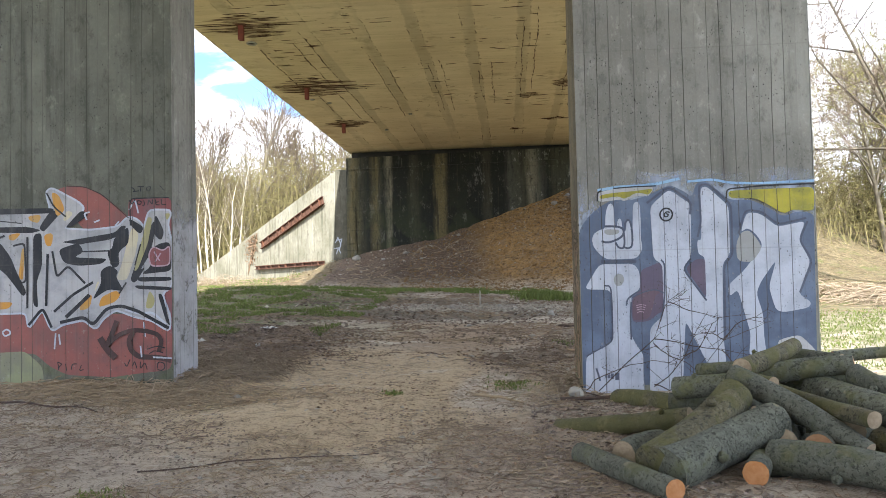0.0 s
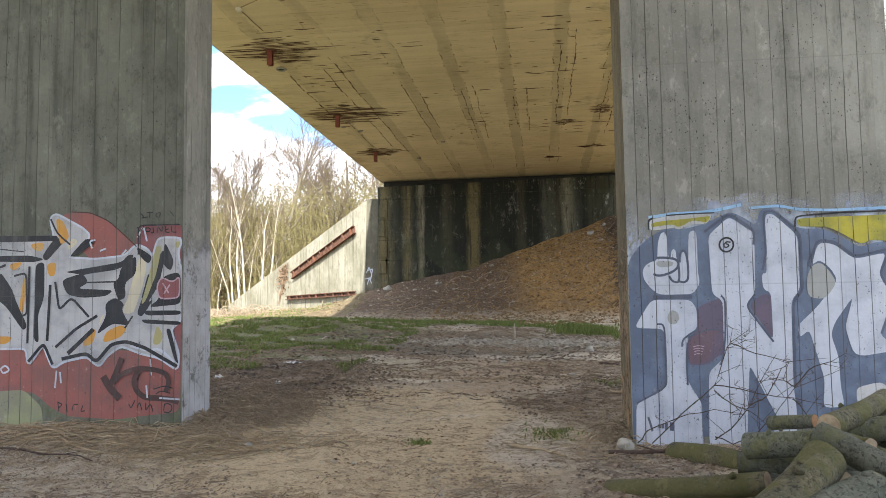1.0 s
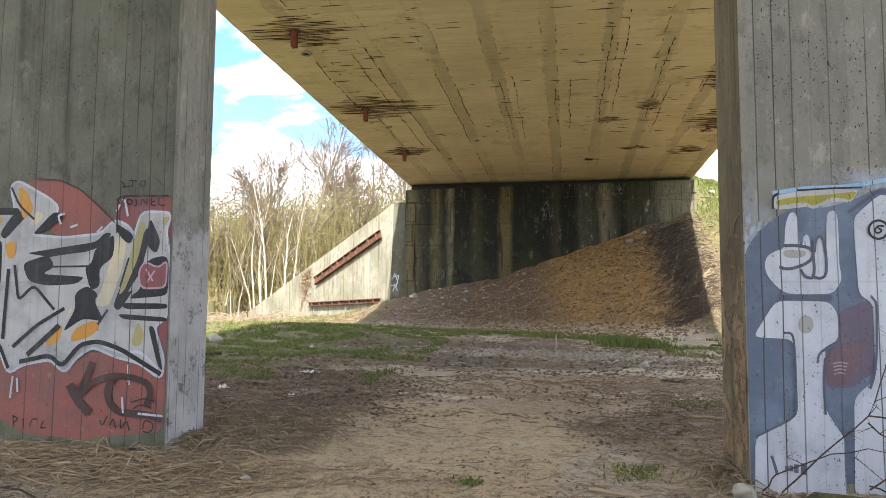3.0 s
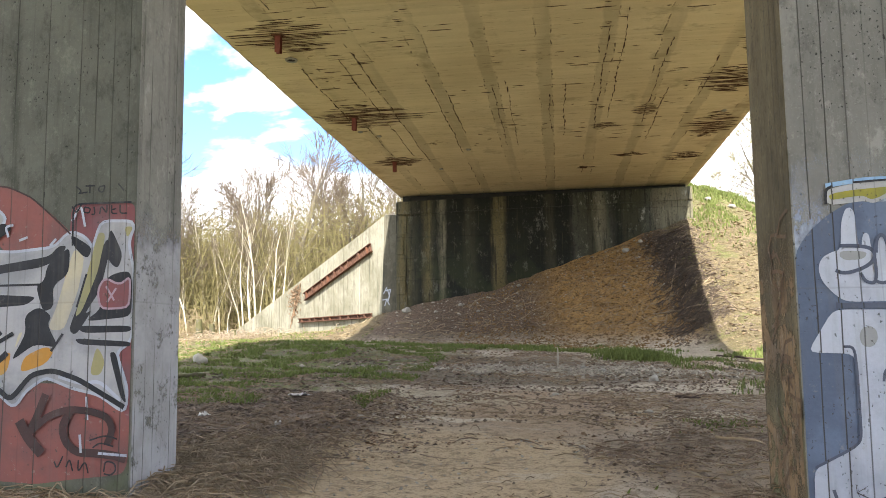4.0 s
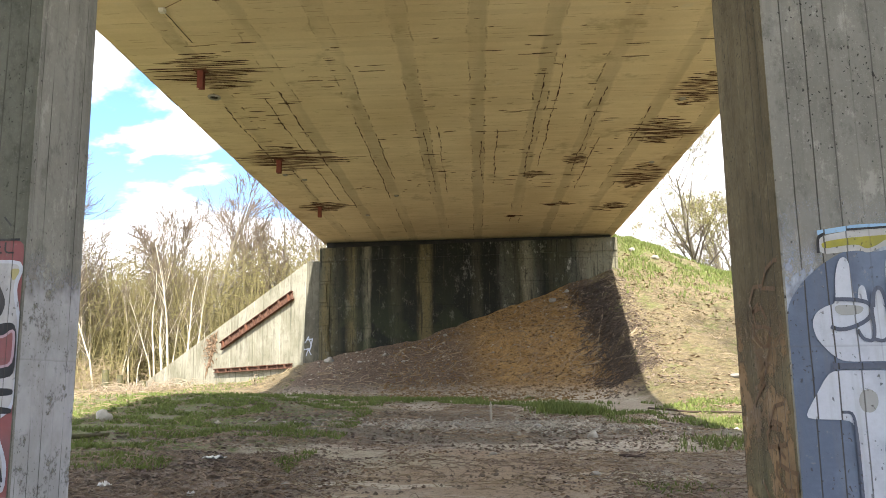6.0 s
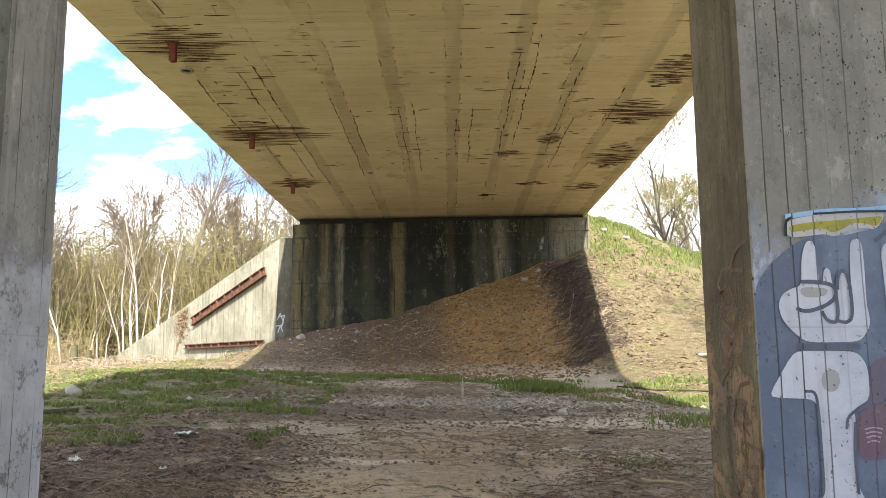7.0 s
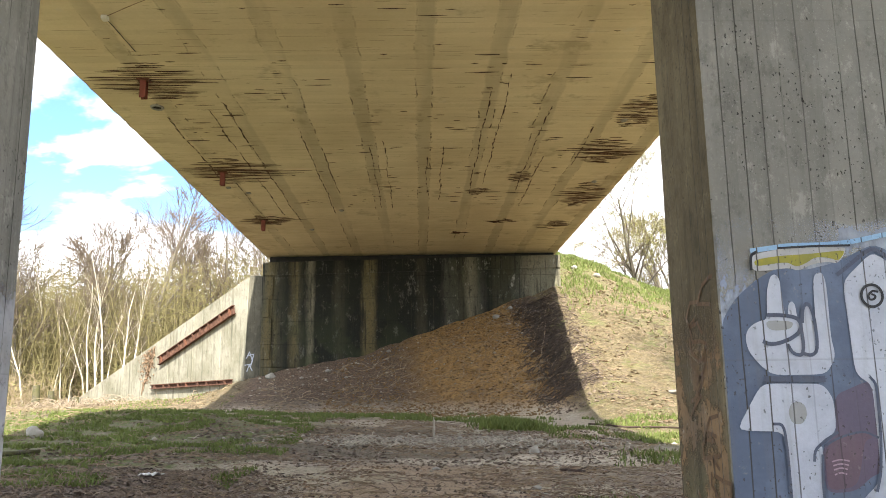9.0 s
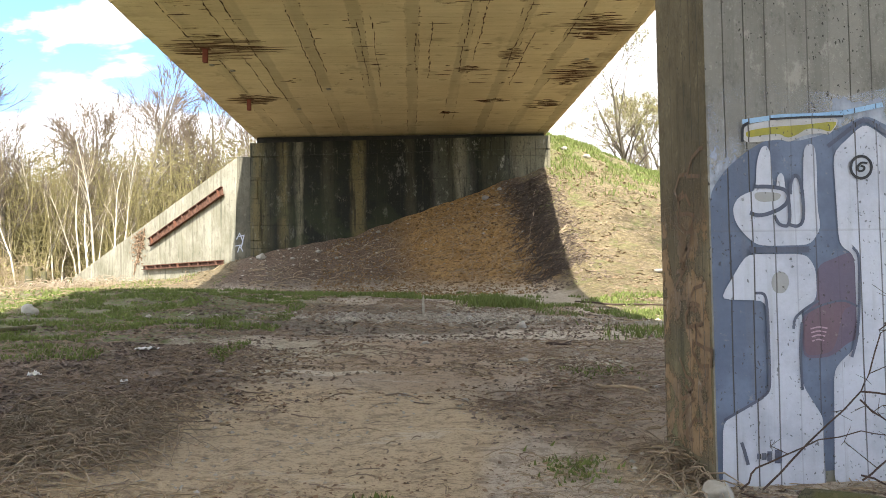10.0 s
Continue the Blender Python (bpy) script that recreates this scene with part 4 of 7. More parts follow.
stroke(PIER_R, "paint_dot", 6, SLATE, [(1.13, 0.379), (1.129, 0.357), (1.129, 0.335)], 0.029)
stroke(PIER_R, "paint_dot", 6, SLATE, [(1.167, 0.389), (1.166, 0.356), (1.165, 0.324)], 0.032)
stroke(PIER_R, "paint_dot", 6, SLATE, [(1.223, 0.398), (1.222, 0.355), (1.22, 0.312)], 0.047)
stroke(PIER_R, "letter_outline", 6, SLATE, [(0.985, 0.45), (1.005, 0.385), (1.024, 0.306)], 0.022)
coat(PIER_R, "letter", 4, WHITE, [(1.653, 2.312), (1.872, 2.509), (2.06, 2.366), (2.117, 2.338), (2.103, 1.716), (2.003, 1.588), (2.259, 1.224), (2.256, 1.713), (2.181, 1.747), (2.173, 1.91), (2.224, 1.909), (2.231, 2.512), (2.302, 2.529), (2.543, 2.293), (2.543, 1.738), (2.451, 1.63), (2.435, 0.768), (2.457, 0.509), (2.434, 0.175), (2.193, 0.177), (2.266, 0.447), (2.016, 0.982), (1.982, 0.515), (1.958, 0.153), (1.588, 0.157), (1.611, 0.91), (1.769, 1.051), (1.774, 1.639), (1.673, 1.706)])
stroke(PIER_R, "letter_outline", 5, SLATE, [(1.616, 2.352), (1.873, 2.542), (2.117, 2.357), (2.106, 2.207)], 0.027)
stroke(PIER_R, "letter_outline", 5, SLATE, [(2.181, 1.943), (2.224, 2.105), (2.213, 2.545), (2.316, 2.555), (2.569, 2.312), (2.568, 1.725), (2.47, 1.623), (2.454, 0.767)], 0.023)
stroke(PIER_R, "letter_outline", 5, SLATE, [(2.096, 1.697), (2.003, 1.581), (2.259, 1.211)], 0.02)
coat(PIER_R, "maroon_patch", 3, MAROON, [(2.029, 1.587), (2.16, 1.695), (2.262, 1.693), (2.26, 1.237)])
stroke(PIER_R, "ring_mark", 6, INK, [(1.905, 2.212), (1.894, 2.175), (1.867, 2.148), (1.831, 2.138), (1.795, 2.149), (1.77, 2.176), (1.761, 2.213), (1.772, 2.251), (1.8, 2.278), (1.836, 2.287), (1.872, 2.277), (1.897, 2.249)], 0.018, True)
stroke(PIER_R, "ring_mark", 6, INK, [(1.876, 2.238), (1.838, 2.246), (1.807, 2.217), (1.813, 2.187), (1.844, 2.187), (1.86, 2.212), (1.83, 2.224)], 0.014)
coat(PIER_R, "letter", 4, WHITE, [(2.666, 1.983), (2.737, 2.215), (2.894, 2.198), (3.078, 2.037), (3.393, 2.1), (3.304, 1.882), (3.432, 1.64), (3.282, 1.269), (3.427, 1.17), (3.388, 1.107), (3.111, 1.06), (3.025, 1.094), (2.959, 1.353), (3.052, 1.662), (2.867, 1.407), (2.818, 1.278), (2.885, 1.051), (2.888, 0.761), (2.918, 0.555), (2.711, 0.545), (2.739, 0.828), (2.612, 1.334), (2.514, 1.245), (2.506, 1.382), (2.682, 1.54), (2.913, 1.827), (2.842, 1.959), (2.743, 2.039)])
stroke(PIER_R, "letter_outline", 5, SLATE, [(2.64, 1.97), (2.725, 2.242), (2.901, 2.224), (3.085, 2.063), (3.401, 2.132)], 0.023)
stroke(PIER_R, "letter_outline", 5, SLATE, [(3.412, 2.093), (3.317, 1.882), (3.451, 1.64), (3.301, 1.282)], 0.023)
coat(PIER_R, "grey_patch", 5, GREYPATCH, [(2.61, 1.854), (2.666, 1.983), (2.761, 2.013), (2.852, 1.9), (2.899, 1.795), (2.78, 1.635), (2.616, 1.659)])
coat(PIER_L, "red_field", 1, RED, [(-5.559, 2.728), (-5.427, 2.766), (-5.23, 2.76), (-4.991, 2.662), (-4.796, 2.509), (-4.617, 2.351), (-4.654, 2.151), (-5.196, 2.213), (-5.355, 2.399)])
coat(PIER_L, "red_field", 1, RED, [(-6.739, 1.268), (-5.854, 1.196), (-4.09, 1.165), (-4.09, 0.59), (-4.131, 0.489), (-4.557, 0.446), (-4.844, 0.408), (-5.42, 0.442), (-5.637, 0.541), (-5.841, 0.71), (-6.737, 0.721)])
coat(PIER_L, "maroon_field", 1, MAROON_RED, [(-4.63, 2.588), (-4.09, 2.584), (-4.09, 0.863), (-4.655, 2.047)])
coat(PIER_L, "green_patch", 2, MOSSGREEN, [(-6.737, 0.707), (-5.965, 0.739), (-5.746, 0.556), (-5.696, 0.251), (-6.736, 0.219)])
stroke(PIER_L, "white_outline", 3, WHITE, [(-6.741, 2.473), (-5.618, 2.463), (-5.683, 2.697), (-5.617, 2.744), (-5.282, 2.565), (-5.195, 2.479), (-5.472, 2.235), (-5.123, 2.205), (-4.762, 2.237), (-4.631, 2.366), (-4.502, 2.313), (-4.431, 2.207), (-4.365, 2.435), (-4.09, 2.425), (-4.145, 2.269), (-4.09, 2.032), (-4.09, 1.756), (-4.09, 1.508), (-4.223, 1.415), (-4.118, 1.139), (-4.127, 0.961), (-4.339, 1.101), (-4.553, 1.146), (-4.796, 1.24), (-4.969, 1.126), (-5.056, 0.996), (-5.2, 1.122), (-5.49, 1.065), (-5.614, 0.984), (-5.737, 1.264), (-5.913, 1.023), (-5.942, 1.219), (-6.738, 1.211)], 0.047, True)
coat(PIER_L, "silver_field", 4, SILVER, [(-6.741, 2.473), (-5.618, 2.463), (-5.683, 2.697), (-5.617, 2.744), (-5.282, 2.565), (-5.195, 2.479), (-5.472, 2.235), (-5.123, 2.205), (-4.762, 2.237), (-4.631, 2.366), (-4.502, 2.313), (-4.431, 2.207), (-4.365, 2.435), (-4.09, 2.425), (-4.145, 2.269), (-4.09, 2.032), (-4.09, 1.756), (-4.09, 1.508), (-4.223, 1.415), (-4.118, 1.139), (-4.127, 0.961), (-4.339, 1.101), (-4.553, 1.146), (-4.796, 1.24), (-4.969, 1.126), (-5.056, 0.996), (-5.2, 1.122), (-5.49, 1.065), (-5.614, 0.984), (-5.737, 1.264), (-5.913, 1.023), (-5.942, 1.219), (-6.738, 1.211)])
coat(PIER_L, "black_fill", 5, INK, [(-6.741, 2.516), (-5.581, 2.497), (-5.589, 2.434), (-6.741, 2.438)])
coat(PIER_L, "black_fill", 5, INK, [(-5.633, 2.463), (-5.464, 2.473), (-5.721, 2.199), (-5.78, 2.257)])
coat(PIER_L, "black_fill", 5, INK, [(-6.741, 2.282), (-5.926, 2.275), (-5.736, 2.228), (-5.868, 2.196), (-6.74, 2.225)])
coat(PIER_L, "black_fill", 5, INK, [(-5.853, 2.174), (-5.743, 2.2), (-5.736, 1.794), (-5.81, 1.586), (-5.789, 1.265), (-5.854, 1.308)])
coat(PIER_L, "black_fill", 5, INK, [(-6.295, 2.101), (-6.147, 1.908), (-6.074, 1.731), (-5.935, 1.463), (-5.986, 1.408), (-6.206, 1.692), (-6.369, 1.808)])
coat(PIER_L, "black_fill", 5, INK, [(-5.531, 1.984), (-5.269, 2.062), (-5.197, 1.949), (-5.328, 1.882), (-4.893, 1.858), (-4.98, 1.791), (-5.27, 1.776), (-5.459, 1.815)])
coat(PIER_L, "black_fill", 5, INK, [(-5.502, 2.075), (-4.798, 2.175), (-4.725, 2.257), (-4.646, 2.255), (-4.726, 2.146), (-4.871, 2.087), (-5.269, 2.041)])
coat(PIER_L, "black_fill", 5, INK, [(-4.813, 2.113), (-4.625, 2.254), (-4.626, 2.032), (-4.763, 1.938), (-4.743, 1.771), (-4.836, 1.732), (-4.907, 1.942), (-4.835, 1.982)])
coat(PIER_L, "black_fill", 5, INK, [(-4.995, 1.708), (-4.872, 1.781), (-4.757, 1.702), (-4.794, 1.634), (-4.687, 1.452), (-4.895, 1.484), (-5.098, 1.349), (-4.974, 1.568)])
coat(PIER_L, "black_fill", 5, INK, [(-4.631, 2.352), (-4.431, 2.235), (-4.475, 2.139), (-4.589, 2.239)])
coat(PIER_L, "black_fill", 5, INK, [(-4.417, 2.11), (-4.309, 2.315), (-4.281, 2.231), (-4.355, 1.901), (-4.485, 1.71), (-4.413, 1.75), (-4.55, 1.546), (-4.614, 1.589)])
coat(PIER_L, "black_fill", 5, INK, [(-4.287, 2.398), (-4.174, 2.173), (-4.218, 2.05), (-4.324, 2.163)])
coat(PIER_L, "black_fill", 5, INK, [(-4.405, 1.902), (-4.261, 2.023), (-4.118, 2.047), (-4.09, 1.963), (-4.09, 1.687), (-4.478, 1.655), (-4.334, 1.762)])
coat(PIER_L, "black_fill", 5, INK, [(-4.55, 1.622), (-4.09, 1.618), (-4.09, 1.57), (-4.493, 1.565)])
coat(PIER_L, "black_fill", 5, INK, [(-4.565, 1.525), (-4.09, 1.495), (-4.09, 1.454), (-4.515, 1.476)])
coat(PIER_L, "black_fill", 5, INK, [(-4.265, 1.416), (-4.208, 1.415), (-4.105, 1.015), (-4.161, 1.071)])
coat(PIER_L, "black_fill", 5, INK, [(-6.74, 2.098), (-6.517, 2.022), (-6.443, 1.599), (-6.59, 1.321), (-6.739, 1.324)])
coat(PIER_L, "black_fill", 5, INK, [(-5.231, 2.466), (-5.122, 2.407), (-5.356, 2.26), (-5.443, 2.248)])
stroke(PIER_L, "black_line", 6, INK, [(-5.505, 1.086), (-5.2, 1.15), (-5.085, 1.045), (-4.911, 1.249), (-4.731, 1.28), (-4.509, 1.207), (-4.126, 0.995)], 0.04)
stroke(PIER_L, "black_line", 6, INK, [(-5.614, 1.025), (-5.73, 1.27), (-5.913, 1.058)], 0.033)
stroke(PIER_L, "black_line", 6, INK, [(-5.584, 1.219), (-5.344, 1.423), (-5.083, 1.571)], 0.033)
stroke(PIER_L, "black_line", 6, INK, [(-5.432, 1.147), (-5.127, 1.419)], 0.047)
stroke(PIER_L, "black_line", 6, INK, [(-5.604, 1.965), (-5.547, 1.636), (-5.401, 1.786), (-5.184, 1.559)], 0.027)
stroke(PIER_L, "black_line", 6, INK, [(-5.926, 2.148), (-5.928, 1.267)], 0.027)
stroke(PIER_L, "black_line", 6, INK, [(-5.663, 1.932), (-5.686, 1.291)], 0.033)
stroke(PIER_L, "black_line", 6, INK, [(-6.111, 2.041), (-5.963, 2.079), (-5.942, 1.588), (-6.074, 1.577)], 0.023)
stroke(PIER_L, "black_line", 6, INK, [(-6.221, 2.17), (-6.443, 2.091), (-6.517, 1.811)], 0.027)
stroke(PIER_L, "black_line", 6, INK, [(-5.676, 2.689), (-5.588, 2.518), (-5.428, 2.387)], 0.02)
stroke(PIER_L, "black_line", 6, INK, [(-5.269, 1.95), (-4.806, 1.953)], 0.017)
stroke(PIER_L, "black_line", 6, INK, [(-4.475, 2.028), (-4.549, 1.767)], 0.017)
stroke(PIER_L, "black_line", 6, INK, [(-5.371, 2.022), (-4.907, 2.109)], 0.013)
stroke(PIER_L, "black_line", 6, INK, [(-6.295, 2.355), (-6.0, 2.319)], 0.013)
stroke(PIER_L, "black_line", 6, INK, [(-4.658, 1.562), (-4.752, 1.426)], 0.02)
coat(PIER_L, "orange_fill", 5, ORANGE, [(-5.617, 2.702), (-5.522, 2.664), (-5.435, 2.472), (-5.545, 2.377), (-5.588, 2.525)])
coat(PIER_L, "orange_fill", 5, ORANGE, [(-5.926, 2.408), (-5.743, 2.424), (-5.779, 2.313), (-5.889, 2.344)])
coat(PIER_L, "orange_fill", 5, ORANGE, [(-6.177, 2.183), (-6.0, 2.206), (-6.088, 2.11), (-6.162, 2.112)])
coat(PIER_L, "orange_fill", 5, ORANGE, [(-5.721, 2.171), (-5.589, 2.196), (-5.612, 2.028), (-5.685, 2.03)])
coat(PIER_L, "orange_fill", 5, ORANGE, [(-5.199, 1.393), (-5.09, 1.432), (-5.127, 1.253), (-5.272, 1.221)])
coat(PIER_L, "orange_fill", 5, ORANGE, [(-4.982, 1.388), (-4.802, 1.468), (-4.723, 1.425), (-4.803, 1.323), (-5.019, 1.258)])
coat(PIER_L, "orange_fill", 5, ORANGE, [(-6.442, 1.353), (-6.103, 1.347), (-6.184, 1.258), (-6.442, 1.262)])
coat(PIER_L, "orange_fill", 5, ORANGE, [(-6.0, 2.01), (-5.963, 2.009), (-5.986, 1.603), (-6.045, 1.66)])
coat(PIER_L, "orange_fill", 5, ORANGE, [(-4.655, 2.047), (-4.604, 2.087), (-4.634, 1.894), (-4.677, 1.853)])
coat(PIER_L, "cream_fill", 5, CREAM, [(-4.589, 2.239), (-4.496, 2.168), (-4.541, 1.905), (-4.65, 1.589), (-4.794, 1.592), (-4.721, 1.771)])
coat(PIER_L, "cream_fill", 5, CREAM, [(-5.039, 1.57), (-4.996, 1.583), (-5.069, 1.432)])
coat(PIER_L, "cream_fill", 5, CREAM, [(-5.413, 2.471), (-5.326, 2.427), (-5.428, 2.331), (-5.472, 2.347)])
coat(PIER_L, "olive_fill", 5, OLIVE, [(-4.387, 2.359), (-4.323, 2.343), (-4.382, 2.04), (-4.506, 1.731), (-4.564, 1.684), (-4.468, 2.042)])
coat(PIER_L, "olive_fill", 5, OLIVE, [(-4.372, 1.473), (-4.294, 1.348), (-4.331, 1.238), (-4.424, 1.24)])
coat(PIER_L, "olive_fill", 5, OLIVE, [(-4.172, 2.395), (-4.09, 2.392), (-4.144, 2.297)])
coat(PIER_L, "pink_crown", 6, MAROON_RED, [(-4.376, 1.901), (-4.318, 1.997), (-4.19, 1.932), (-4.104, 2.005), (-4.106, 1.757), (-4.348, 1.749)])
stroke(PIER_L, "pink_line", 7, PINKLINE, [(-4.376, 1.901), (-4.318, 1.997), (-4.19, 1.932), (-4.104, 2.005), (-4.106, 1.757), (-4.348, 1.749)], 0.017, True)
stroke(PIER_L, "pink_line", 7, PINKLINE, [(-4.304, 1.927), (-4.234, 1.815)], 0.017)
stroke(PIER_L, "pink_line", 7, PINKLINE, [(-4.219, 1.911), (-4.291, 1.803)], 0.017)
stroke(PIER_L, "white_line", 6, WHITE, [(-4.681, 1.231), (-4.481, 1.172), (-4.338, 1.197), (-4.154, 1.043)], 0.027)
stroke(PIER_L, "pale_drip", 6, WHITE, [(-5.159, 2.338), (-5.195, 2.423), (-5.122, 2.435)], 0.02)
stroke(PIER_L, "pale_drip", 6, WHITE, [(-5.065, 2.308), (-4.992, 2.334)], 0.02)
stroke(PIER_L, "pale_drip", 6, WHITE, [(-4.798, 2.259), (-4.747, 2.313)], 0.02)
stroke(PIER_L, "pale_drip", 6, WHITE, [(-4.616, 2.449), (-4.543, 2.586), (-4.502, 2.404)], 0.02)
stroke(PIER_L, "pale_drip", 6, WHITE, [(-6.251, 0.98), (-6.192, 1.021), (-6.133, 0.964), (-6.221, 0.923), (-6.251, 0.98)], 0.02)
stroke(PIER_L, "pale_drip", 6, WHITE, [(-5.563, 0.955), (-5.578, 0.761)], 0.02)
stroke(PIER_L, "pale_drip", 6, WHITE, [(-5.52, 0.941), (-5.506, 0.816)], 0.02)
stroke(PIER_L, "pale_drip", 6, WHITE, [(-4.439, 1.075), (-4.426, 0.897)], 0.02)
stroke(PIER_L, "pale_drip", 6, WHITE, [(-4.484, 0.788), (-4.47, 0.65)], 0.02)
stroke(PIER_L, "pale_drip", 6, WHITE, [(-4.328, 0.648), (-4.09, 0.632)], 0.02)
stroke(PIER_L, "black_line", 3, UMBER, [(-5.427, 2.766), (-5.194, 2.752), (-4.976, 2.654), (-4.789, 2.495), (-4.617, 2.337)], 0.013)
stroke(PIER_L, "letter_k", 6, UMBER, [(-4.999, 0.891), (-4.914, 0.752), (-4.799, 0.641)], 0.081)
stroke(PIER_L, "letter_k", 6, UMBER, [(-4.782, 1.095), (-4.841, 0.944), (-4.884, 0.848), (-4.913, 0.794)], 0.063)
stroke(PIER_L, "letter_k", 7, UMBER, [(-4.899, 0.807), (-4.755, 0.929), (-4.582, 0.981), (-4.397, 0.965), (-4.255, 0.921), (-4.213, 0.825), (-4.256, 0.716)], 0.054)
stroke(PIER_L, "letter_o", 6, UMBER, [(-4.568, 0.967), (-4.641, 0.845), (-4.598, 0.721), (-4.499, 0.651), (-4.356, 0.649), (-4.2, 0.633), (-4.101, 0.604)], 0.063)
stroke(PIER_L, "tag_line", 8, INK, [(-4.272, 0.511), (-4.264, 0.593), (-4.186, 0.578), (-4.173, 0.523), (-4.216, 0.483), (-4.272, 0.497)], 0.012)
stroke(PIER_L, "tag_line", 8, INK, [(-4.398, 0.745), (-4.27, 0.785), (-4.171, 0.756)], 0.012)
stroke(PIER_L, "tag_line", 8, INK, [(-4.37, 0.69), (-4.313, 0.73), (-4.2, 0.701)], 0.012)
stroke(PIER_L, "tag_line", 8, INK, [(-4.685, 0.584), (-4.657, 0.529), (-4.613, 0.625)], 0.012)
stroke(PIER_L, "tag_line", 8, INK, [(-4.585, 0.542), (-4.556, 0.61), (-4.528, 0.514)], 0.012)
stroke(PIER_L, "tag_line", 8, INK, [(-4.485, 0.596), (-4.486, 0.5), (-4.428, 0.595), (-4.4, 0.499)], 0.012)
stroke(PIER_L, "tag_line", 8, INK, [(-5.535, 0.609), (-5.521, 0.505)], 0.012)
stroke(PIER_L, "tag_line", 8, INK, [(-5.535, 0.602), (-5.477, 0.58), (-5.521, 0.539)], 0.012)
stroke(PIER_L, "tag_line", 8, INK, [(-5.434, 0.58), (-5.419, 0.497)], 0.012)
stroke(PIER_L, "tag_line", 8, INK, [(-5.362, 0.51), (-5.347, 0.579), (-5.289, 0.578)], 0.012)
stroke(PIER_L, "tag_line", 8, INK, [(-5.231, 0.564), (-5.26, 0.495), (-5.203, 0.508)], 0.012)
stroke(PIER_L, "tag_box", 6, INK, [(-4.603, 2.254), (-4.608, 2.588), (-4.113, 2.587)], 0.015)
stroke(PIER_L, "tag_line", 6, INK, [(-4.59, 2.73), (-4.54, 2.69), (-4.57, 2.67), (-4.49, 2.68)], 0.012)
stroke(PIER_L, "tag_line", 6, INK, [(-4.47, 2.74), (-4.47, 2.67)], 0.012)
stroke(PIER_L, "tag_line", 6, INK, [(-4.51, 2.73), (-4.43, 2.73)], 0.012)
stroke(PIER_L, "tag_line", 6, INK, [(-4.39, 2.72), (-4.34, 2.73), (-4.36, 2.67), (-4.4, 2.69), (-4.39, 2.72)], 0.012)
stroke(PIER_L, "tag_line", 6, INK, [(-4.23, 2.74), (-4.18, 2.68)], 0.012)
stroke(PIER_L, "tag_line", 6, INK, [(-4.62, 2.57), (-4.58, 2.51), (-4.54, 2.58)], 0.012)
stroke(PIER_L, "tag_line", 6, INK, [(-4.51, 2.56), (-4.46, 2.55), (-4.47, 2.51), (-4.52, 2.52), (-4.51, 2.56)], 0.012)
stroke(PIER_L, "tag_line", 6, INK, [(-4.43, 2.56), (-4.42, 2.5), (-4.45, 2.5)], 0.012)
stroke(PIER_L, "tag_line", 6, INK, [(-4.38, 2.5), (-4.37, 2.57), (-4.32, 2.5), (-4.32, 2.57)], 0.012)
stroke(PIER_L, "tag_line", 6, INK, [(-4.28, 2.57), (-4.28, 2.5), (-4.23, 2.5)], 0.012)
stroke(PIER_L, "tag_line", 6, INK, [(-4.28, 2.53), (-4.24, 2.54)], 0.012)
stroke(PIER_L, "tag_line", 6, INK, [(-4.21, 2.57), (-4.21, 2.5), (-4.15, 2.5)], 0.012)


def side_coat(pier, name, x, mat, pts):
    """A painted area on a pier's inner side, given as y, z."""
    bm = bmesh.new()
    bm.faces.new([bm.verts.new((x, y, z)) for y, z in pts])
    bm.normal_update()
    bmesh.ops.triangulate(bm, faces=bm.faces)
    return hang(part(name, bm, mat), pier)


WHITEWASH = paint("patchy_whitewash", (0.4, 0.4, 0.42), (0.3, 0.3, 0.3), 0.8)
g = Nodes(WHITEWASH.node_tree, False)
p = g.coords()
sh = [n for n in g.tree.nodes if n.type == "BSDF_PRINCIPLED"][0]
g.put(sh.inputs["Alpha"], g.math("MULTIPLY", g.ramp(g.noise(p, 3.5, 6.0, 0.75), 0.32, 0.46), g.ramp(g.math("ADD", g.split(p)[2], g.noise(p, 4.0)), 2.6, 3.1, 1.0, 0.0)))
side_coat(PIER_L, "whitewash", -4.0765, WHITEWASH, [(9.565, 0.2), (10.305, 0.2), (10.305, 2.9), (9.565, 2.9)])
SCRAWL = paint("brown_scrawl_paint", (0.1, 0.06, 0.03), (0.14, 0.085, 0.045))
TAN_COAT = paint("tan_smear_paint", (0.22, 0.145, 0.075), (0.12, 0.085, 0.05), 0.7)
g = Nodes(TAN_COAT.node_tree, False)
p = g.coords()
sh = [n for n in g.tree.nodes if n.type == "BSDF_PRINCIPLED"][0]
g.put(sh.inputs["Alpha"], g.math("MULTIPLY", g.ramp(g.noise(p, 3.0, 5.0, 0.7), 0.42, 0.56), g.ramp(g.math("ADD", g.split(p)[2], g.noise(p, 3.0)), 2.2, 2.9, 1.0, 0.0)))
rng = random.Random(12)
side_coat(PIER_R, "tan_smear", 0.8165, TAN_COAT, [(9.575, 0.3), (10.53, 0.3), (10.53, 2.6), (9.575, 2.6)])
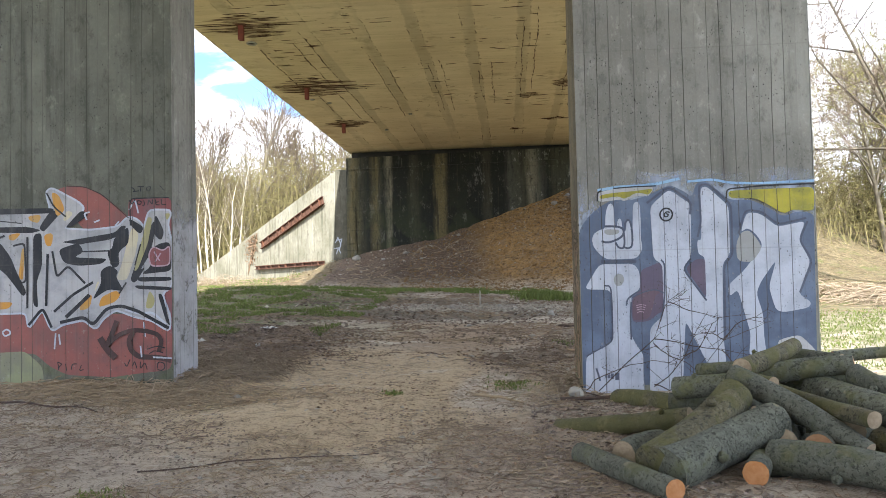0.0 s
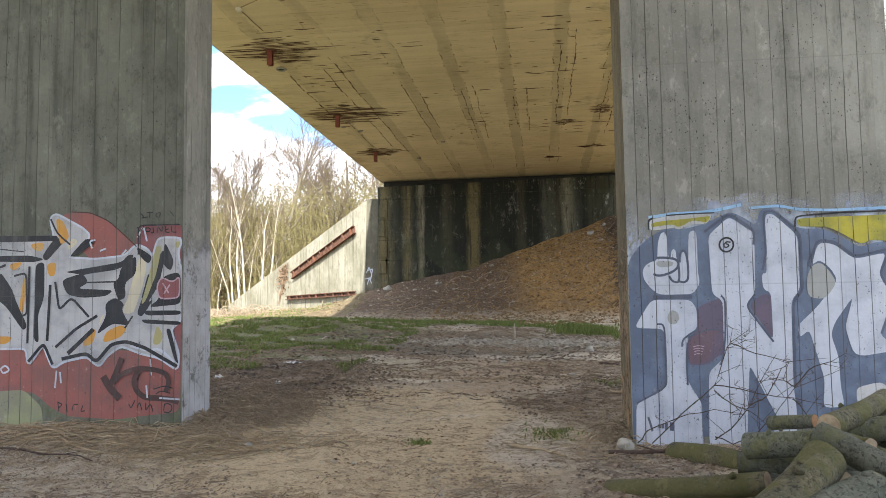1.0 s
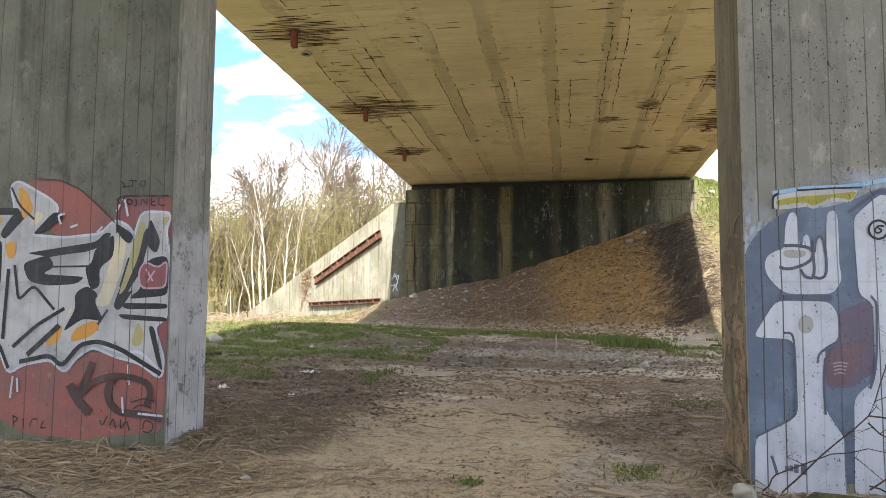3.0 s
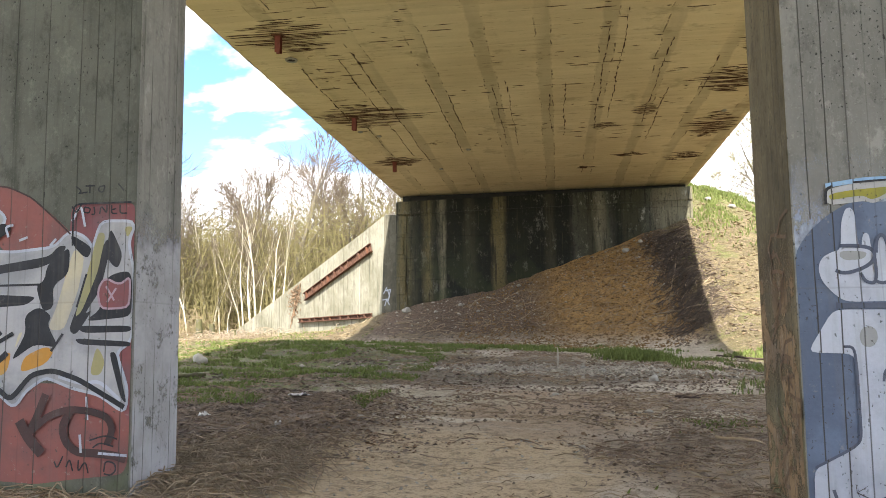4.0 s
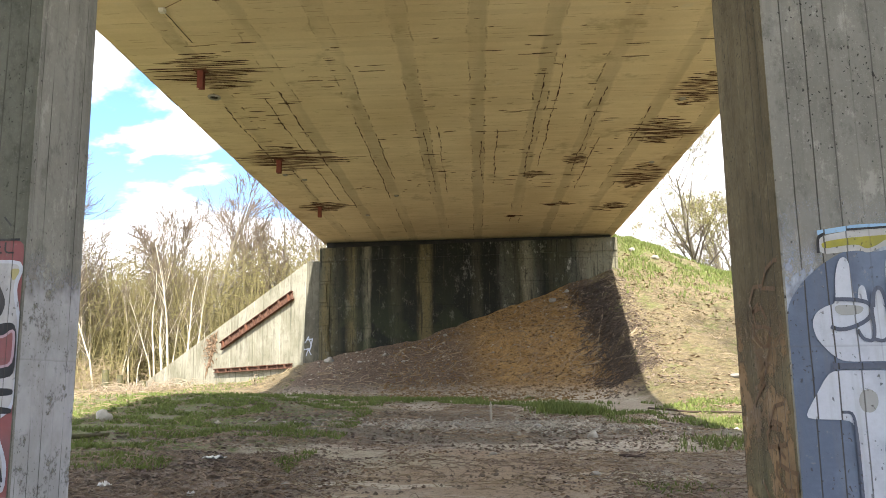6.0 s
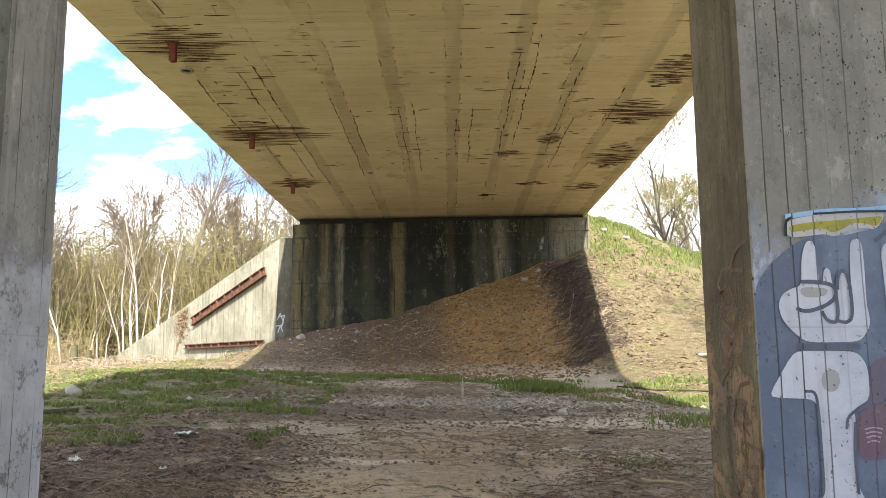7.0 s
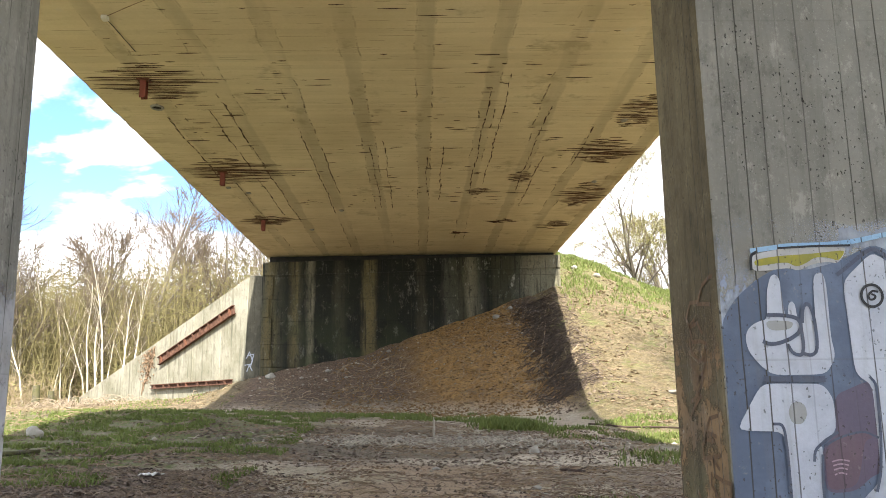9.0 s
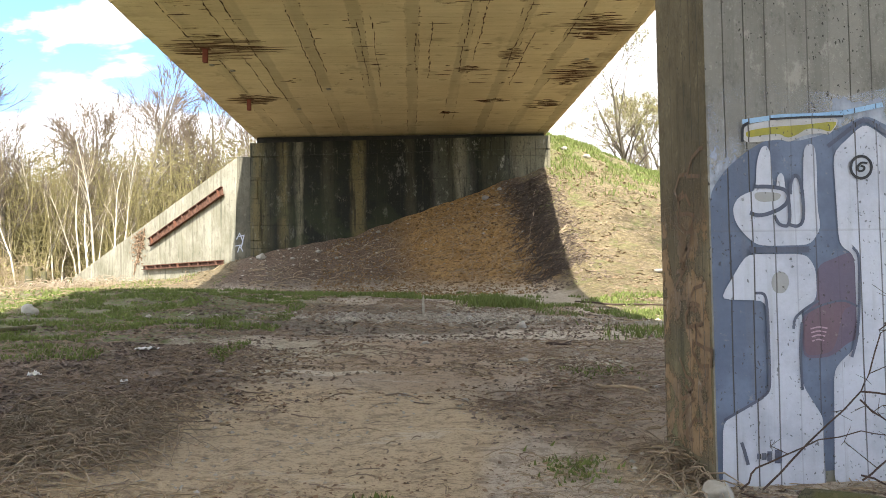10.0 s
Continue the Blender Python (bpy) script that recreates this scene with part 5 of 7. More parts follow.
for i in range(13):
    a = rng.uniform(9.68, 10.2)
    z = 0.35 + i * 0.15
    pts = [(a + 0.16 * math.sin(k * 1.1 + i), z + 0.05 * k + 0.04 * math.cos(k * 2 + i)) for k in range(6)]
    left, right = ribbon(pts, 0.028)
    n = len(pts)
    ob = mesh_object("scrawl", [(0.8125, p.x, p.y) for p in left + right], [(k, k + 1, n + k + 1, n + k) for k in range(n - 1)], SCRAWL)
    hang(ob, PIER_R)


# ---- fittings and decay on the underside of the deck ----
def under(x, y):
    return soffit_z(x, y)


def exposed_rebar(cx, cy, wx, wy, seed, thick=0.012):
    """Rows of rusted transverse bars showing through the cover."""
    rng = random.Random(seed)
    tb = Tubes(4)
    y = cy - wy / 2
    while y < cy + wy / 2:
        fade = 1 - abs(y - cy) / (wy / 2 + 0.01)
        for _ in range(2):
            half = wx / 2 * (0.25 + 0.75 * fade) * rng.uniform(0.25, 0.75)
            mid = cx + rng.uniform(-0.45, 0.45) * wx * (0.3 + 0.7 * fade)
            a, b = max(X0 + 0.05, mid - half), min(X1 - 0.05, mid + half)
            if b - a < 0.1:
                continue
            n = 4
            pts = [(a + (b - a) * k / n, y + rng.uniform(-0.012, 0.012), under(a + (b - a) * k / n, y) - 0.003) for k in range(n + 1)]
            r = thick * rng.uniform(0.35, 0.9)
            tb.add(pts, [r * 0.3] + [r] * (n - 1) + [r * 0.3])
        y += rng.uniform(0.075, 0.13)
    ob = tb.make("exposed_rebar", REBAR, label="rows of corroded reinforcing bars")
    tagged(hang(ob, DECK), kind="stuff")


for k, (cx, cy, wx, wy, th) in enumerate([
        (-7.0, 21.3, 3.0, 2.0, 0.022), (-6.8, 28.2, 3.1, 2.6, 0.024), (-6.9, 34.8, 2.2, 1.6, 0.022), (-6.35, 15.4, 1.2, 1.9, 0.02),
        (4.4, 23.4, 1.5, 2.2, 0.022), (4.2, 26.6, 2.0, 2.4, 0.024), (4.5, 31.5, 1.6, 3.2, 0.022), (0.85, 30.9, 1.1, 0.9, 0.02),
        (2.1, 29.2, 0.9, 1.2, 0.018), (2.1, 35.4, 1.3, 0.7, 0.02), (0.4, 37.5, 0.9, 0.5, 0.02), (4.2, 36.2, 1.5, 1.6, 0.02)]):
    exposed_rebar(cx, cy, wx, wy, 40 + k, th)

# scattered single marks all over the near bays
rng = random.Random(8)
tb = Tubes(4)
for _ in range(560):
    x, y = rng.uniform(-7.5, 4.8), rng.uniform(10.8, 33)
    ln = rng.choice((0.12, 0.2, 0.3, 0.55)) * rng.uniform(0.6, 1.2)
    if noise.noise((x * 0.5, y * 0.5, 3)) < -0.05:
        continue
    r = rng.uniform(0.007, 0.016)
    tb.add([(x, y, under(x, y) - 0.001), (x + ln / 2, y + rng.uniform(-0.01, 0.01), under(x, y) - 0.002), (x + ln, y, under(x + ln, y) - 0.001)], [r * 0.4, r, r * 0.4])
tagged(hang(tb.make("board_mark", REBAR), DECK), "short dark marks left by the formwork", kind="stuff")


def crumbled_joint(x, y0, y1, seed):
    """A ragged dark line along a formwork joint."""
    rng = random.Random(seed)
    tb = Tubes(4)
    y = y0
    while y < y1:
        ln = rng.uniform(0.15, 0.6)
        r = rng.uniform(0.008, 0.026)
        xx = x + 0.02 * math.sin(y * 1.7)
        tb.add([(xx + rng.uniform(-0.02, 0.02), y, under(x, y)), (xx + rng.uniform(-0.025, 0.025), y + ln / 2, under(x, y) - 0.002), (xx, y + ln, under(x, y + ln))], [r * 0.5, r, r * 0.4])
        y += ln + rng.choice((0.02, 0.05, 0.2))
    hang(tb.make("crumbled_joint", REBAR), DECK)


for k, (x, y0, y1) in enumerate([(-6.2, 23, 34), (-5.75, 22.6, 35), (-4.25, 25, 33.5), (-3.85, 26, 31), (-2.5, 26, 33), (-2.1, 25.5, 33), (-0.9, 27, 31), (-0.45, 26, 32),
                                 (0.55, 22, 31), (0.95, 21, 30), (2.1, 23, 30.5), (2.5, 27, 33), (-7.35, 23.5, 29), (1.95, 12.5, 17.5), (3.5, 24.5, 28), (-7.0, 29.5, 35), (0.95, 13, 16.5)]):
    crumbled_joint(x, y0, y1, 70 + k)


def build_bracket(x, y):
    z = under(x, y)
    root = empty("steel_bracket", (x, y, z), "rust-red steel stub hanging from the concrete deck", "bracket", "brackets below the deck")
    part("base_plate", box_bm((-0.14, -0.12, -0.018), (0.14, 0.12, 0.004), 0.004), RUST, root)
    part("web", box_bm((-0.012, -0.06, -0.42), (0.012, 0.06, -0.018), 0.003), RUST_RED, root)
    for s in (-1, 1):
        part("flange", box_bm((-0.07, s * 0.062 - 0.008, -0.42), (0.07, s * 0.062 + 0.008, -0.018), 0.003), RUST_RED, root)
        part("bolt", box_bm((s * 0.105 - 0.014, -0.014, -0.04), (s * 0.105 + 0.014, 0.014, -0.018), 0.004), RUST, root)
    return root


for x, y in ((-7.13, 21.2), (-7.13, 28.3), (-7.13, 34.76)):
    build_bracket(x, y)


def build_drain_ring(x, y, r, label):
    z = under(x, y)
    root = empty("drain_ring", (x, y, z), label, "drain", "drains in the deck")
    bm = bmesh.new()
    n, m = 20, 6
    vs = []
    for i in range(n):
        a = 2 * math.pi * i / n
        vs.append([bm.verts.new(((r + 0.03 * math.cos(2 * math.pi * k / m)) * math.cos(a), (r + 0.03 * math.cos(2 * math.pi * k / m)) * math.sin(a) * 1.15, -0.012 + 0.03 * math.sin(2 * math.pi * k / m))) for k in range(m)])
    for i in range(n):
        for k in range(m):
            bm.faces.new((vs[i][k], vs[(i + 1) % n][k], vs[(i + 1) % n][(k + 1) % m], vs[i][(k + 1) % m]))
    part("rim", bm, STONE, root, smooth=True)
    # flat black disc: the drain has no depth, its inner shade is colour
    bm = bmesh.new()
    bmesh.ops.create_circle(bm, cap_ends=True, radius=r * 0.95, segments=18)
    for v in bm.verts:
        v.co.z = -0.004
    part("hole", bm, DARK, root, "black disc painted as the shade inside the drain")


build_drain_ring(-7.36, 22.8, 0.13, "pale concrete drain ring with a dark hole in the deck")
for x, y in ((-7.35, 30.0), (-6.85, 30.7), (-4.0, 33.3), (4.6, 29.8), (4.15, 24.0), (-5.5, 36.5)):
    build_drain_ring(x, y, 0.06, "small pale drain spot in the concrete deck")


def build_junction_box(x, y):
    z = under(x, y)
    root = empty("junction_box", (x, y, z), "small white junction box screwed below the deck", "junction box")
    part("case", box_bm((-0.06, -0.06, -0.075), (0.06, 0.06, 0.002), 0.012), LAMP_BOX, root)
    part("lid", box_bm((-0.05, -0.05, -0.088), (0.05, 0.05, -0.076), 0.006), LAMP_BOX, root)
    tb = Tubes(5)
    tb.add([(0, 0.06, -0.03), (0.01, 0.4, -0.02), (0.03, 0.95, -0.03), (0.03, 1.5, -0.012)], [0.008] * 4)
    tb.make("pipe", DARK, root)


build_junction_box(-6.85, 18.24)
tb = Tubes(5)
pts = [(-6.79, 18.2), (-6.3, 17.85), (-5.69, 17.48)] + [(-5.69 + 0.5 * k, 17.46 + 0.035 * math.sin(k * 0.9)) for k in range(1, 22)]
tb.add([(x, y, under(x, y) - 0.015 - 0.012 * (i % 2)) for i, (x, y) in enumerate(pts)], [0.0055] * len(pts))
tagged(tb.make("overhead_cable", RUST), "thin dark cable strung across the deck underside", "cable")


# ---- rusty beams on the wing wall ----
BEAM_RUST = simple("old_brown_rust", (0.075, 0.034, 0.022), (0.19, 0.1, 0.065), 7.0, 0.9, 0.1, per_object=0.5)


def build_wall_beam(s0, z0, s1, z1, h, name, label):
    a = WING_START + WING_D * s0 - WING_N * 0.1 + Vector((0, 0, z0))
    b = WING_START + WING_D * s1 - WING_N * 0.1 + Vector((0, 0, z1))
    root = empty(name, a, label, "steel beam", "rusty beams on the wing wall")
    d = (b - a).normalized()
    u = -WING_N
    w = d.cross(u).normalized()
    if w.z < 0:
        w = -w
    L = (b - a).length

    def bar(pname, u0, u1, w0, w1, l0=0.0, l1=None, mat=BEAM_RUST):
        l1 = L if l1 is None else l1
        bm = box_bm((l0, u0, w0), (l1, u1, w1), 0.004)
        for v in bm.verts:
            v.co = d * v.co.x + u * v.co.y + w * v.co.z
        return part(pname, bm, mat, root)

    bar("web", 0.0, 0.02, -h / 2, h / 2)
    bar("upper_flange", -0.04, 0.12, h / 2 - 0.022, h / 2 + 0.022)
    bar("lower_flange", -0.04, 0.12, -h / 2 - 0.022, -h / 2 + 0.022)
    rng = random.Random(int(s0 * 10 + z0 * 7))
    for k in range(9):
        l = L * (k + 0.5) / 9 + rng.uniform(-0.2, 0.2)
        bar("stiffener", 0.02, 0.11, -h / 2 + 0.02, h / 2 - 0.02, l, l + rng.uniform(0.05, 0.16), rng.choice((RUST, BEAM_RUST)))
    bar("wall_anchor", -0.12, 0.0, -0.05, 0.05, 0.3, 0.42)
    bar("wall_anchor", -0.12, 0.0, -0.05, 0.05, L - 0.42, L - 0.3)


build_wall_beam(0.95, 6.02, 8.2, 3.85, 0.4, "rusty_beam", "rusty steel beam fixed slantwise across the wing wall")
build_wall_beam(0.95, 2.58, 8.9, 2.5, 0.2, "rusty_rail", "rusty steel rail along the foot of the wing wall")
tb = Tubes(4)
rng = random.Random(3)
for k in range(5):
    pts = []
    s, z = 8.9, 4.7 - k * 0.12
    for i in range(12):
        pts.append(WING_START + WING_D * s - WING_N * (0.02 + 0.03 * (i % 2)) + Vector((0, 0, z)))
        s, z = s + rng.uniform(0.02, 0.16), z - rng.uniform(0.05, 0.3)
    tb.add(pts, [0.03] * 12)
for _ in range(500):
    s, z = rng.gauss(9.6, 0.45), rng.gauss(4.0, 0.55)
    if z < 7.3 - 5.7 * s / 19.3:
        tb.quad(WING_START + WING_D * s - WING_N * rng.uniform(0.02, 0.12) + Vector((0, 0, z)), rng.uniform(0.04, 0.09), rng)
tagged(tb.make("ivy", LEAF), "withered brown ivy clinging to the wing wall", "ivy", kind="stuff")
# scribbled tag on the pilaster
for k, pts in enumerate([[(-9.25, 3.6), (-9.1, 3.9), (-8.95, 3.5), (-9.05, 3.2)], [(-9.3, 3.3), (-9.0, 3.35), (-8.9, 3.8), (-9.15, 3.75)], [(-9.2, 3.0), (-9.1, 3.3), (-8.95, 3.05)]]):
    left, right = ribbon(pts, 0.05)
    n = len(pts)
    ob = mesh_object("scribble", [(p.x, 42.295 - 0.002 * k, p.y) for p in left + right], [(i, i + 1, n + i + 1, n + i) for i in range(n - 1)], WHITE)
    tagged(ob, "small white scrawl sprayed on the concrete pilaster", "graffiti", kind="structure")


# ---- log pile ----
def build_log(a, b, r, bark, cut_a, cut_b):
    a, b = Vector(a), Vector(b)
    rng = random.Random(int(a.x * 1000 + b.y * 77))
    d = (b - a).normalized()
    u = d.cross((0, 0, 1)).normalized()
    w = d.cross(u)
    L = (b - a).length
    n, m = 16, max(6, int(L / 0.09))
    bend = [rng.uniform(-0.035, 0.035) * L for _ in range(2)]
    seed = rng.uniform(0, 50)
    verts, faces = [], []

    def ring(t, scale=1.0):
        c = d * (L * t) + u * bend[0] * math.sin(math.pi * t) + w * bend[1] * math.sin(math.pi * t)
        out = []
        for k in range(n):
            s = 2 * math.pi * k / n
            rr = r * scale * (1.05 - 0.12 * t) * (1 + 0.07 * noise.noise((math.cos(s) * 1.4, math.sin(s) * 1.4, t * L * 3 + seed)) + 0.03 * noise.noise((math.cos(s) * 6, math.sin(s) * 6, t * L * 11 + seed)))
            out.append(c + (u * math.cos(s) + w * math.sin(s)) * rr)
        return out

    for i in range(m + 1):
        verts += ring(i / m)
    for i in range(m):
        for k in range(n):
            p, q = i * n + k, i * n + (k + 1) % n
            faces.append((p, q, q + n, p + n))
    root = mesh_object("log", verts, faces, bark, smooth=True)
    root.location = a
    tagged(root, "mossy round log with sawn ends, lying in a pile" if bark is MOSS else "grey-barked round log with sawn ends, in a pile", "log", "logs in the pile")
    for t, mat, sg in ((0.0, cut_a, -1), (1.0, cut_b, 1)):
        rim = ring(t, 0.985)
        centre = sum(rim, Vector()) / n
        vs = rim + [centre + (p - centre) * 0.5 + d * sg * 0.004 for p in rim] + [centre + d * sg * 0.006]
        fs = [(k, (k + 1) % n, n + (k + 1) % n, n + k) for k in range(n)] + [(n + k, n + (k + 1) % n, 2 * n) for k in range(n)]
        if sg < 0:
            fs = [f[::-1] for f in fs]
        mesh_object("cut_face", vs, fs, mat, root, "sawn end grain")
    # knots and broken twig stubs
    for _ in range(rng.choice((1, 2, 2, 3))):
        t, s = rng.uniform(0.15, 0.85), rng.uniform(0, 6.28)
        side = u * math.cos(s) + w * math.sin(s)
        c = d * (L * t) + side * r * 0.92
        tb = Tubes(7)
        tb.add([c, c + side * r * 0.2, c + side * r * rng.uniform(0.25, 0.45) + d * 0.02], [r * 0.3, r * 0.22, r * 0.14], True)
        tb.make("knot", bark, root)


build_log((0.55, 6.62, 0.1), (1.07, 5.51, 0.09), 0.085, BARK, CUT_PALE, CUT_ORANGE)
build_log((0.43, 7.65, 0.1), (1.5, 7.0, 0.32), 0.09, MOSS, BARK, CUT_PALE)
build_log((1.01, 5.95, 0.15), (1.79, 6.7, 0.54), 0.155, MOSS, MOSS, CUT_PALE)
build_log((1.09, 5.85, 0.14), (2.03, 6.5, 0.37), 0.16, BARK, BARK, CUT_PALE)
build_log((1.71, 5.93, 0.1), (2.0, 6.63, 0.11), 0.088, BARK, CUT_ORANGE, CUT)
build_log((1.92, 6.24, 0.14), (2.61, 5.66, 0.14), 0.135, BARK, CUT_PALE, CUT_PALE)
build_log((1.85, 7.0, 0.66), (2.57, 6.15, 0.19), 0.095, BARK, CUT_PALE, CUT_PALE)
build_log((1.96, 7.1, 0.71), (2.66, 7.9, 0.82), 0.082, MOSS, CUT_PALE, CUT_PALE)
build_log((2.14, 7.45, 0.58), (2.9, 7.15, 0.72), 0.092, BARK, CUT_PALE, CUT)
build_log((2.25, 7.2, 0.5), (2.6, 6.1, 0.44), 0.07, MOSS, CUT_PALE, CUT_PALE)
build_log((1.53, 7.7, 0.46), (1.97, 7.35, 0.55), 0.1, BARK, CUT, CUT_PALE)
build_log((2.63, 7.35, 0.49), (2.95, 6.4, 0.41), 0.13, BARK, CUT_PALE, CUT_PALE)
build_log((3.05, 8.0, 0.7), (3.74, 8.0, 0.75), 0.055, BARK, CUT, CUT)
build_log((2.65, 8.1, 0.73), (3.01, 7.7, 0.7), 0.07, BARK, CUT_PALE, CUT_PALE)
build_log((1.16, 9.05, 0.16), (1.67, 8.3, 0.2), 0.11, MOSS, CUT, CUT)
build_log((0.87, 6.48, 0.12), (1.23, 6.92, 0.14), 0.1, BARK, CUT_PALE, CUT_PALE)
build_log((2.59, 6.95, 0.32), (2.88, 6.3, 0.2), 0.1, MOSS, CUT_PALE, CUT_PALE)
build_log((2.88, 7.1, 0.64), (3.07, 6.65, 0.54), 0.095, BARK, CUT_PALE, CUT_PALE)
build_log((2.04, 6.35, 0.23), (2.4, 7.2, 0.18), 0.1, BARK, CUT_PALE, CUT_PALE)
build_log((2.24, 6.2, 0.22), (2.62, 7.0, 0.17), 0.1, BARK, CUT, CUT_PALE)
build_log((1.87, 8.3, 0.56), (2.15, 8.0, 0.62), 0.06, BARK, CUT, CUT)
build_log((2.06, 7.0, 0.62), (2.11, 6.75, 0.63), 0.05, MOSS, CUT_PALE, CUT_PALE)
build_log((1.7, 7.7, 0.14), (2.9, 7.2, 0.14), 0.11, BARK, CUT_PALE, CUT_PALE)
build_log((1.35, 7.1, 0.12), (2.5, 8.1, 0.12), 0.11, BARK, CUT_PALE, CUT_PALE)
build_log((2.2, 6.7, 0.12), (3.3, 7.5, 0.12), 0.11, BARK, CUT_PALE, CUT_PALE)
build_log((1.9, 7.4, 0.33), (3.1, 7.9, 0.33), 0.1, BARK, CUT_PALE, CUT_PALE)
build_log((2.6, 6.5, 0.3), (3.7, 7.3, 0.3), 0.11, BARK, CUT_PALE, CUT_PALE)
build_log((2.0, 6.9, 0.32), (3.2, 7.1, 0.33), 0.1, BARK, CUT_PALE, CUT_PALE)
build_log((1.5, 7.9, 0.3), (2.6, 7.5, 0.34), 0.09, BARK, CUT_PALE, CUT_PALE)
build_log((2.1, 7.7, 0.5), (3.3, 7.3, 0.52), 0.09, BARK, CUT_PALE, CUT_PALE)

# ---- bramble in front of the pier ----
BR = empty("bramble", (1.7, 9.2, 0.2), "leafless dark bramble stems leaning against the pier", "bramble")
rng = random.Random(21)


def bramble_stem(pts, y=9.2, r=0.0065):
    full = []
    for (x0, z0), (x1, z1) in zip(pts, pts[1:]):
        for k in range(3):
            f = k / 3
            full.append((x0 + (x1 - x0) * f + rng.uniform(-0.008, 0.008), y + rng.uniform(-0.02, 0.02), z0 + (z1 - z0) * f + rng.uniform(-0.008, 0.008)))
    full.append((pts[-1][0], y, pts[-1][1]))
    n = len(full)
    tb = Tubes(5)
    tb.add(full, [r * (1 - 0.65 * i / n) for i in range(n)])
    for i in range(2, n):
        if rng.random() < 0.5:
            p = Vector(full[i])
            q = p + Vector((rng.uniform(-0.22, 0.22), rng.uniform(-0.12, 0.12), rng.uniform(-0.08, 0.2)))
            s = q + Vector((rng.uniform(-0.12, 0.12), rng.uniform(-0.05, 0.05), rng.uniform(-0.05, 0.1)))
            tb.add([p, q, s], [0.003, 0.0024, 0.0015])
            for _ in range(2):
                tb.add([q, q + Vector((rng.uniform(-0.1, 0.1), rng.uniform(-0.04, 0.04), rng.uniform(-0.06, 0.1)))], [0.002, 0.001])
    hang(tb.make("stem", BRAMBLE), BR)


bramble_stem([(0.98, 0.23), (1.26, 0.52), (1.59, 0.8), (1.72, 1.15), (1.76, 1.22), (1.95, 1.35)])
bramble_stem([(0.84, 0.24), (0.94, 0.36), (1.21, 0.49), (1.58, 0.57), (1.84, 0.53)])
bramble_stem([(1.57, 0.28), (1.74, 0.38), (1.92, 0.6), (2.02, 0.82), (2.19, 1.1)])
bramble_stem([(1.59, 0.3), (1.74, 0.24), (1.95, 0.31), (2.12, 0.48), (2.35, 0.78), (2.71, 0.92)])
bramble_stem([(1.59, 0.81), (1.83, 0.77), (2.09, 0.71), (2.32, 0.68), (2.69, 0.61)])
bramble_stem([(1.76, 1.22), (1.99, 1.11), (2.3, 1.03)])
bramble_stem([(2.35, 0.78), (2.24, 0.85), (2.11, 0.87)])
bramble_stem([(2.32, 0.68), (2.5, 0.46)])
bramble_stem([(1.59, 0.75), (1.7, 0.65), (1.92, 0.55), (2.08, 0.41)])
bramble_stem([(1.92, 0.6), (2.09, 0.7), (2.24, 0.96), (2.31, 1.02)])
bramble_stem([(2.35, 0.78), (2.48, 0.95), (2.69, 1.03), (2.8, 1.01)])


# ---- bare trees ----
def turned(d, angle, rng):
    side = d.cross(Vector((rng.gauss(0, 1), rng.gauss(0, 1), rng.gauss(0, 1)))).normalized()
    return (d * math.cos(angle) + side * math.sin(angle)).normalized()


def grow(sets, p, d, length, r, level, last, rng, kids, up, spread, buds=None, budsize=0.05, reach=(0.38, 0.62), ratio=0.5, thin=0.01):
    n = 6 if level == 0 else (4 if level < last else 3)
    pts, p0 = [p.copy()], p.copy()
    dirs = []
    for i in range(n):
        d = (d + Vector((rng.gauss(0, 0.11), rng.gauss(0, 0.11), rng.gauss(0, 0.07) + up))).normalized()
        p0 = p0 + d * length / n
        pts.append(p0.copy())
        dirs.append(d.copy())
    radii = [max(thin * 0.7, r * (1 - 0.8 * i / n)) for i in range(n + 1)]
    if level == 1:
        sets[1].append((pts, radii))
    else:
        sets[0 if level == 0 else 2].add(pts, radii)
    if buds is not None and level >= last - 1:
        for q in pts[1:]:
            for _ in range(2):
                buds.quad(q + Vector((rng.gauss(0, 0.12), rng.gauss(0, 0.12), rng.gauss(0, 0.12))), budsize * rng.uniform(0.6, 1.3), rng)
    if level < last:
        for _ in range(kids[level]):
            t = rng.uniform(0.3 if level == 0 else 0.2, 1.0) * n
            i = min(n - 1, int(t))
            q = pts[i].lerp(pts[i + 1], t - i)
            grow(sets, q, turned(dirs[i], rng.uniform(*spread), rng), length * rng.uniform(*reach) * (1.15 - 0.5 * t / n), max(thin, radii[i] * ratio), level + 1, last, rng, kids, up, spread, buds, budsize, (0.38, 0.62), 0.5, thin)


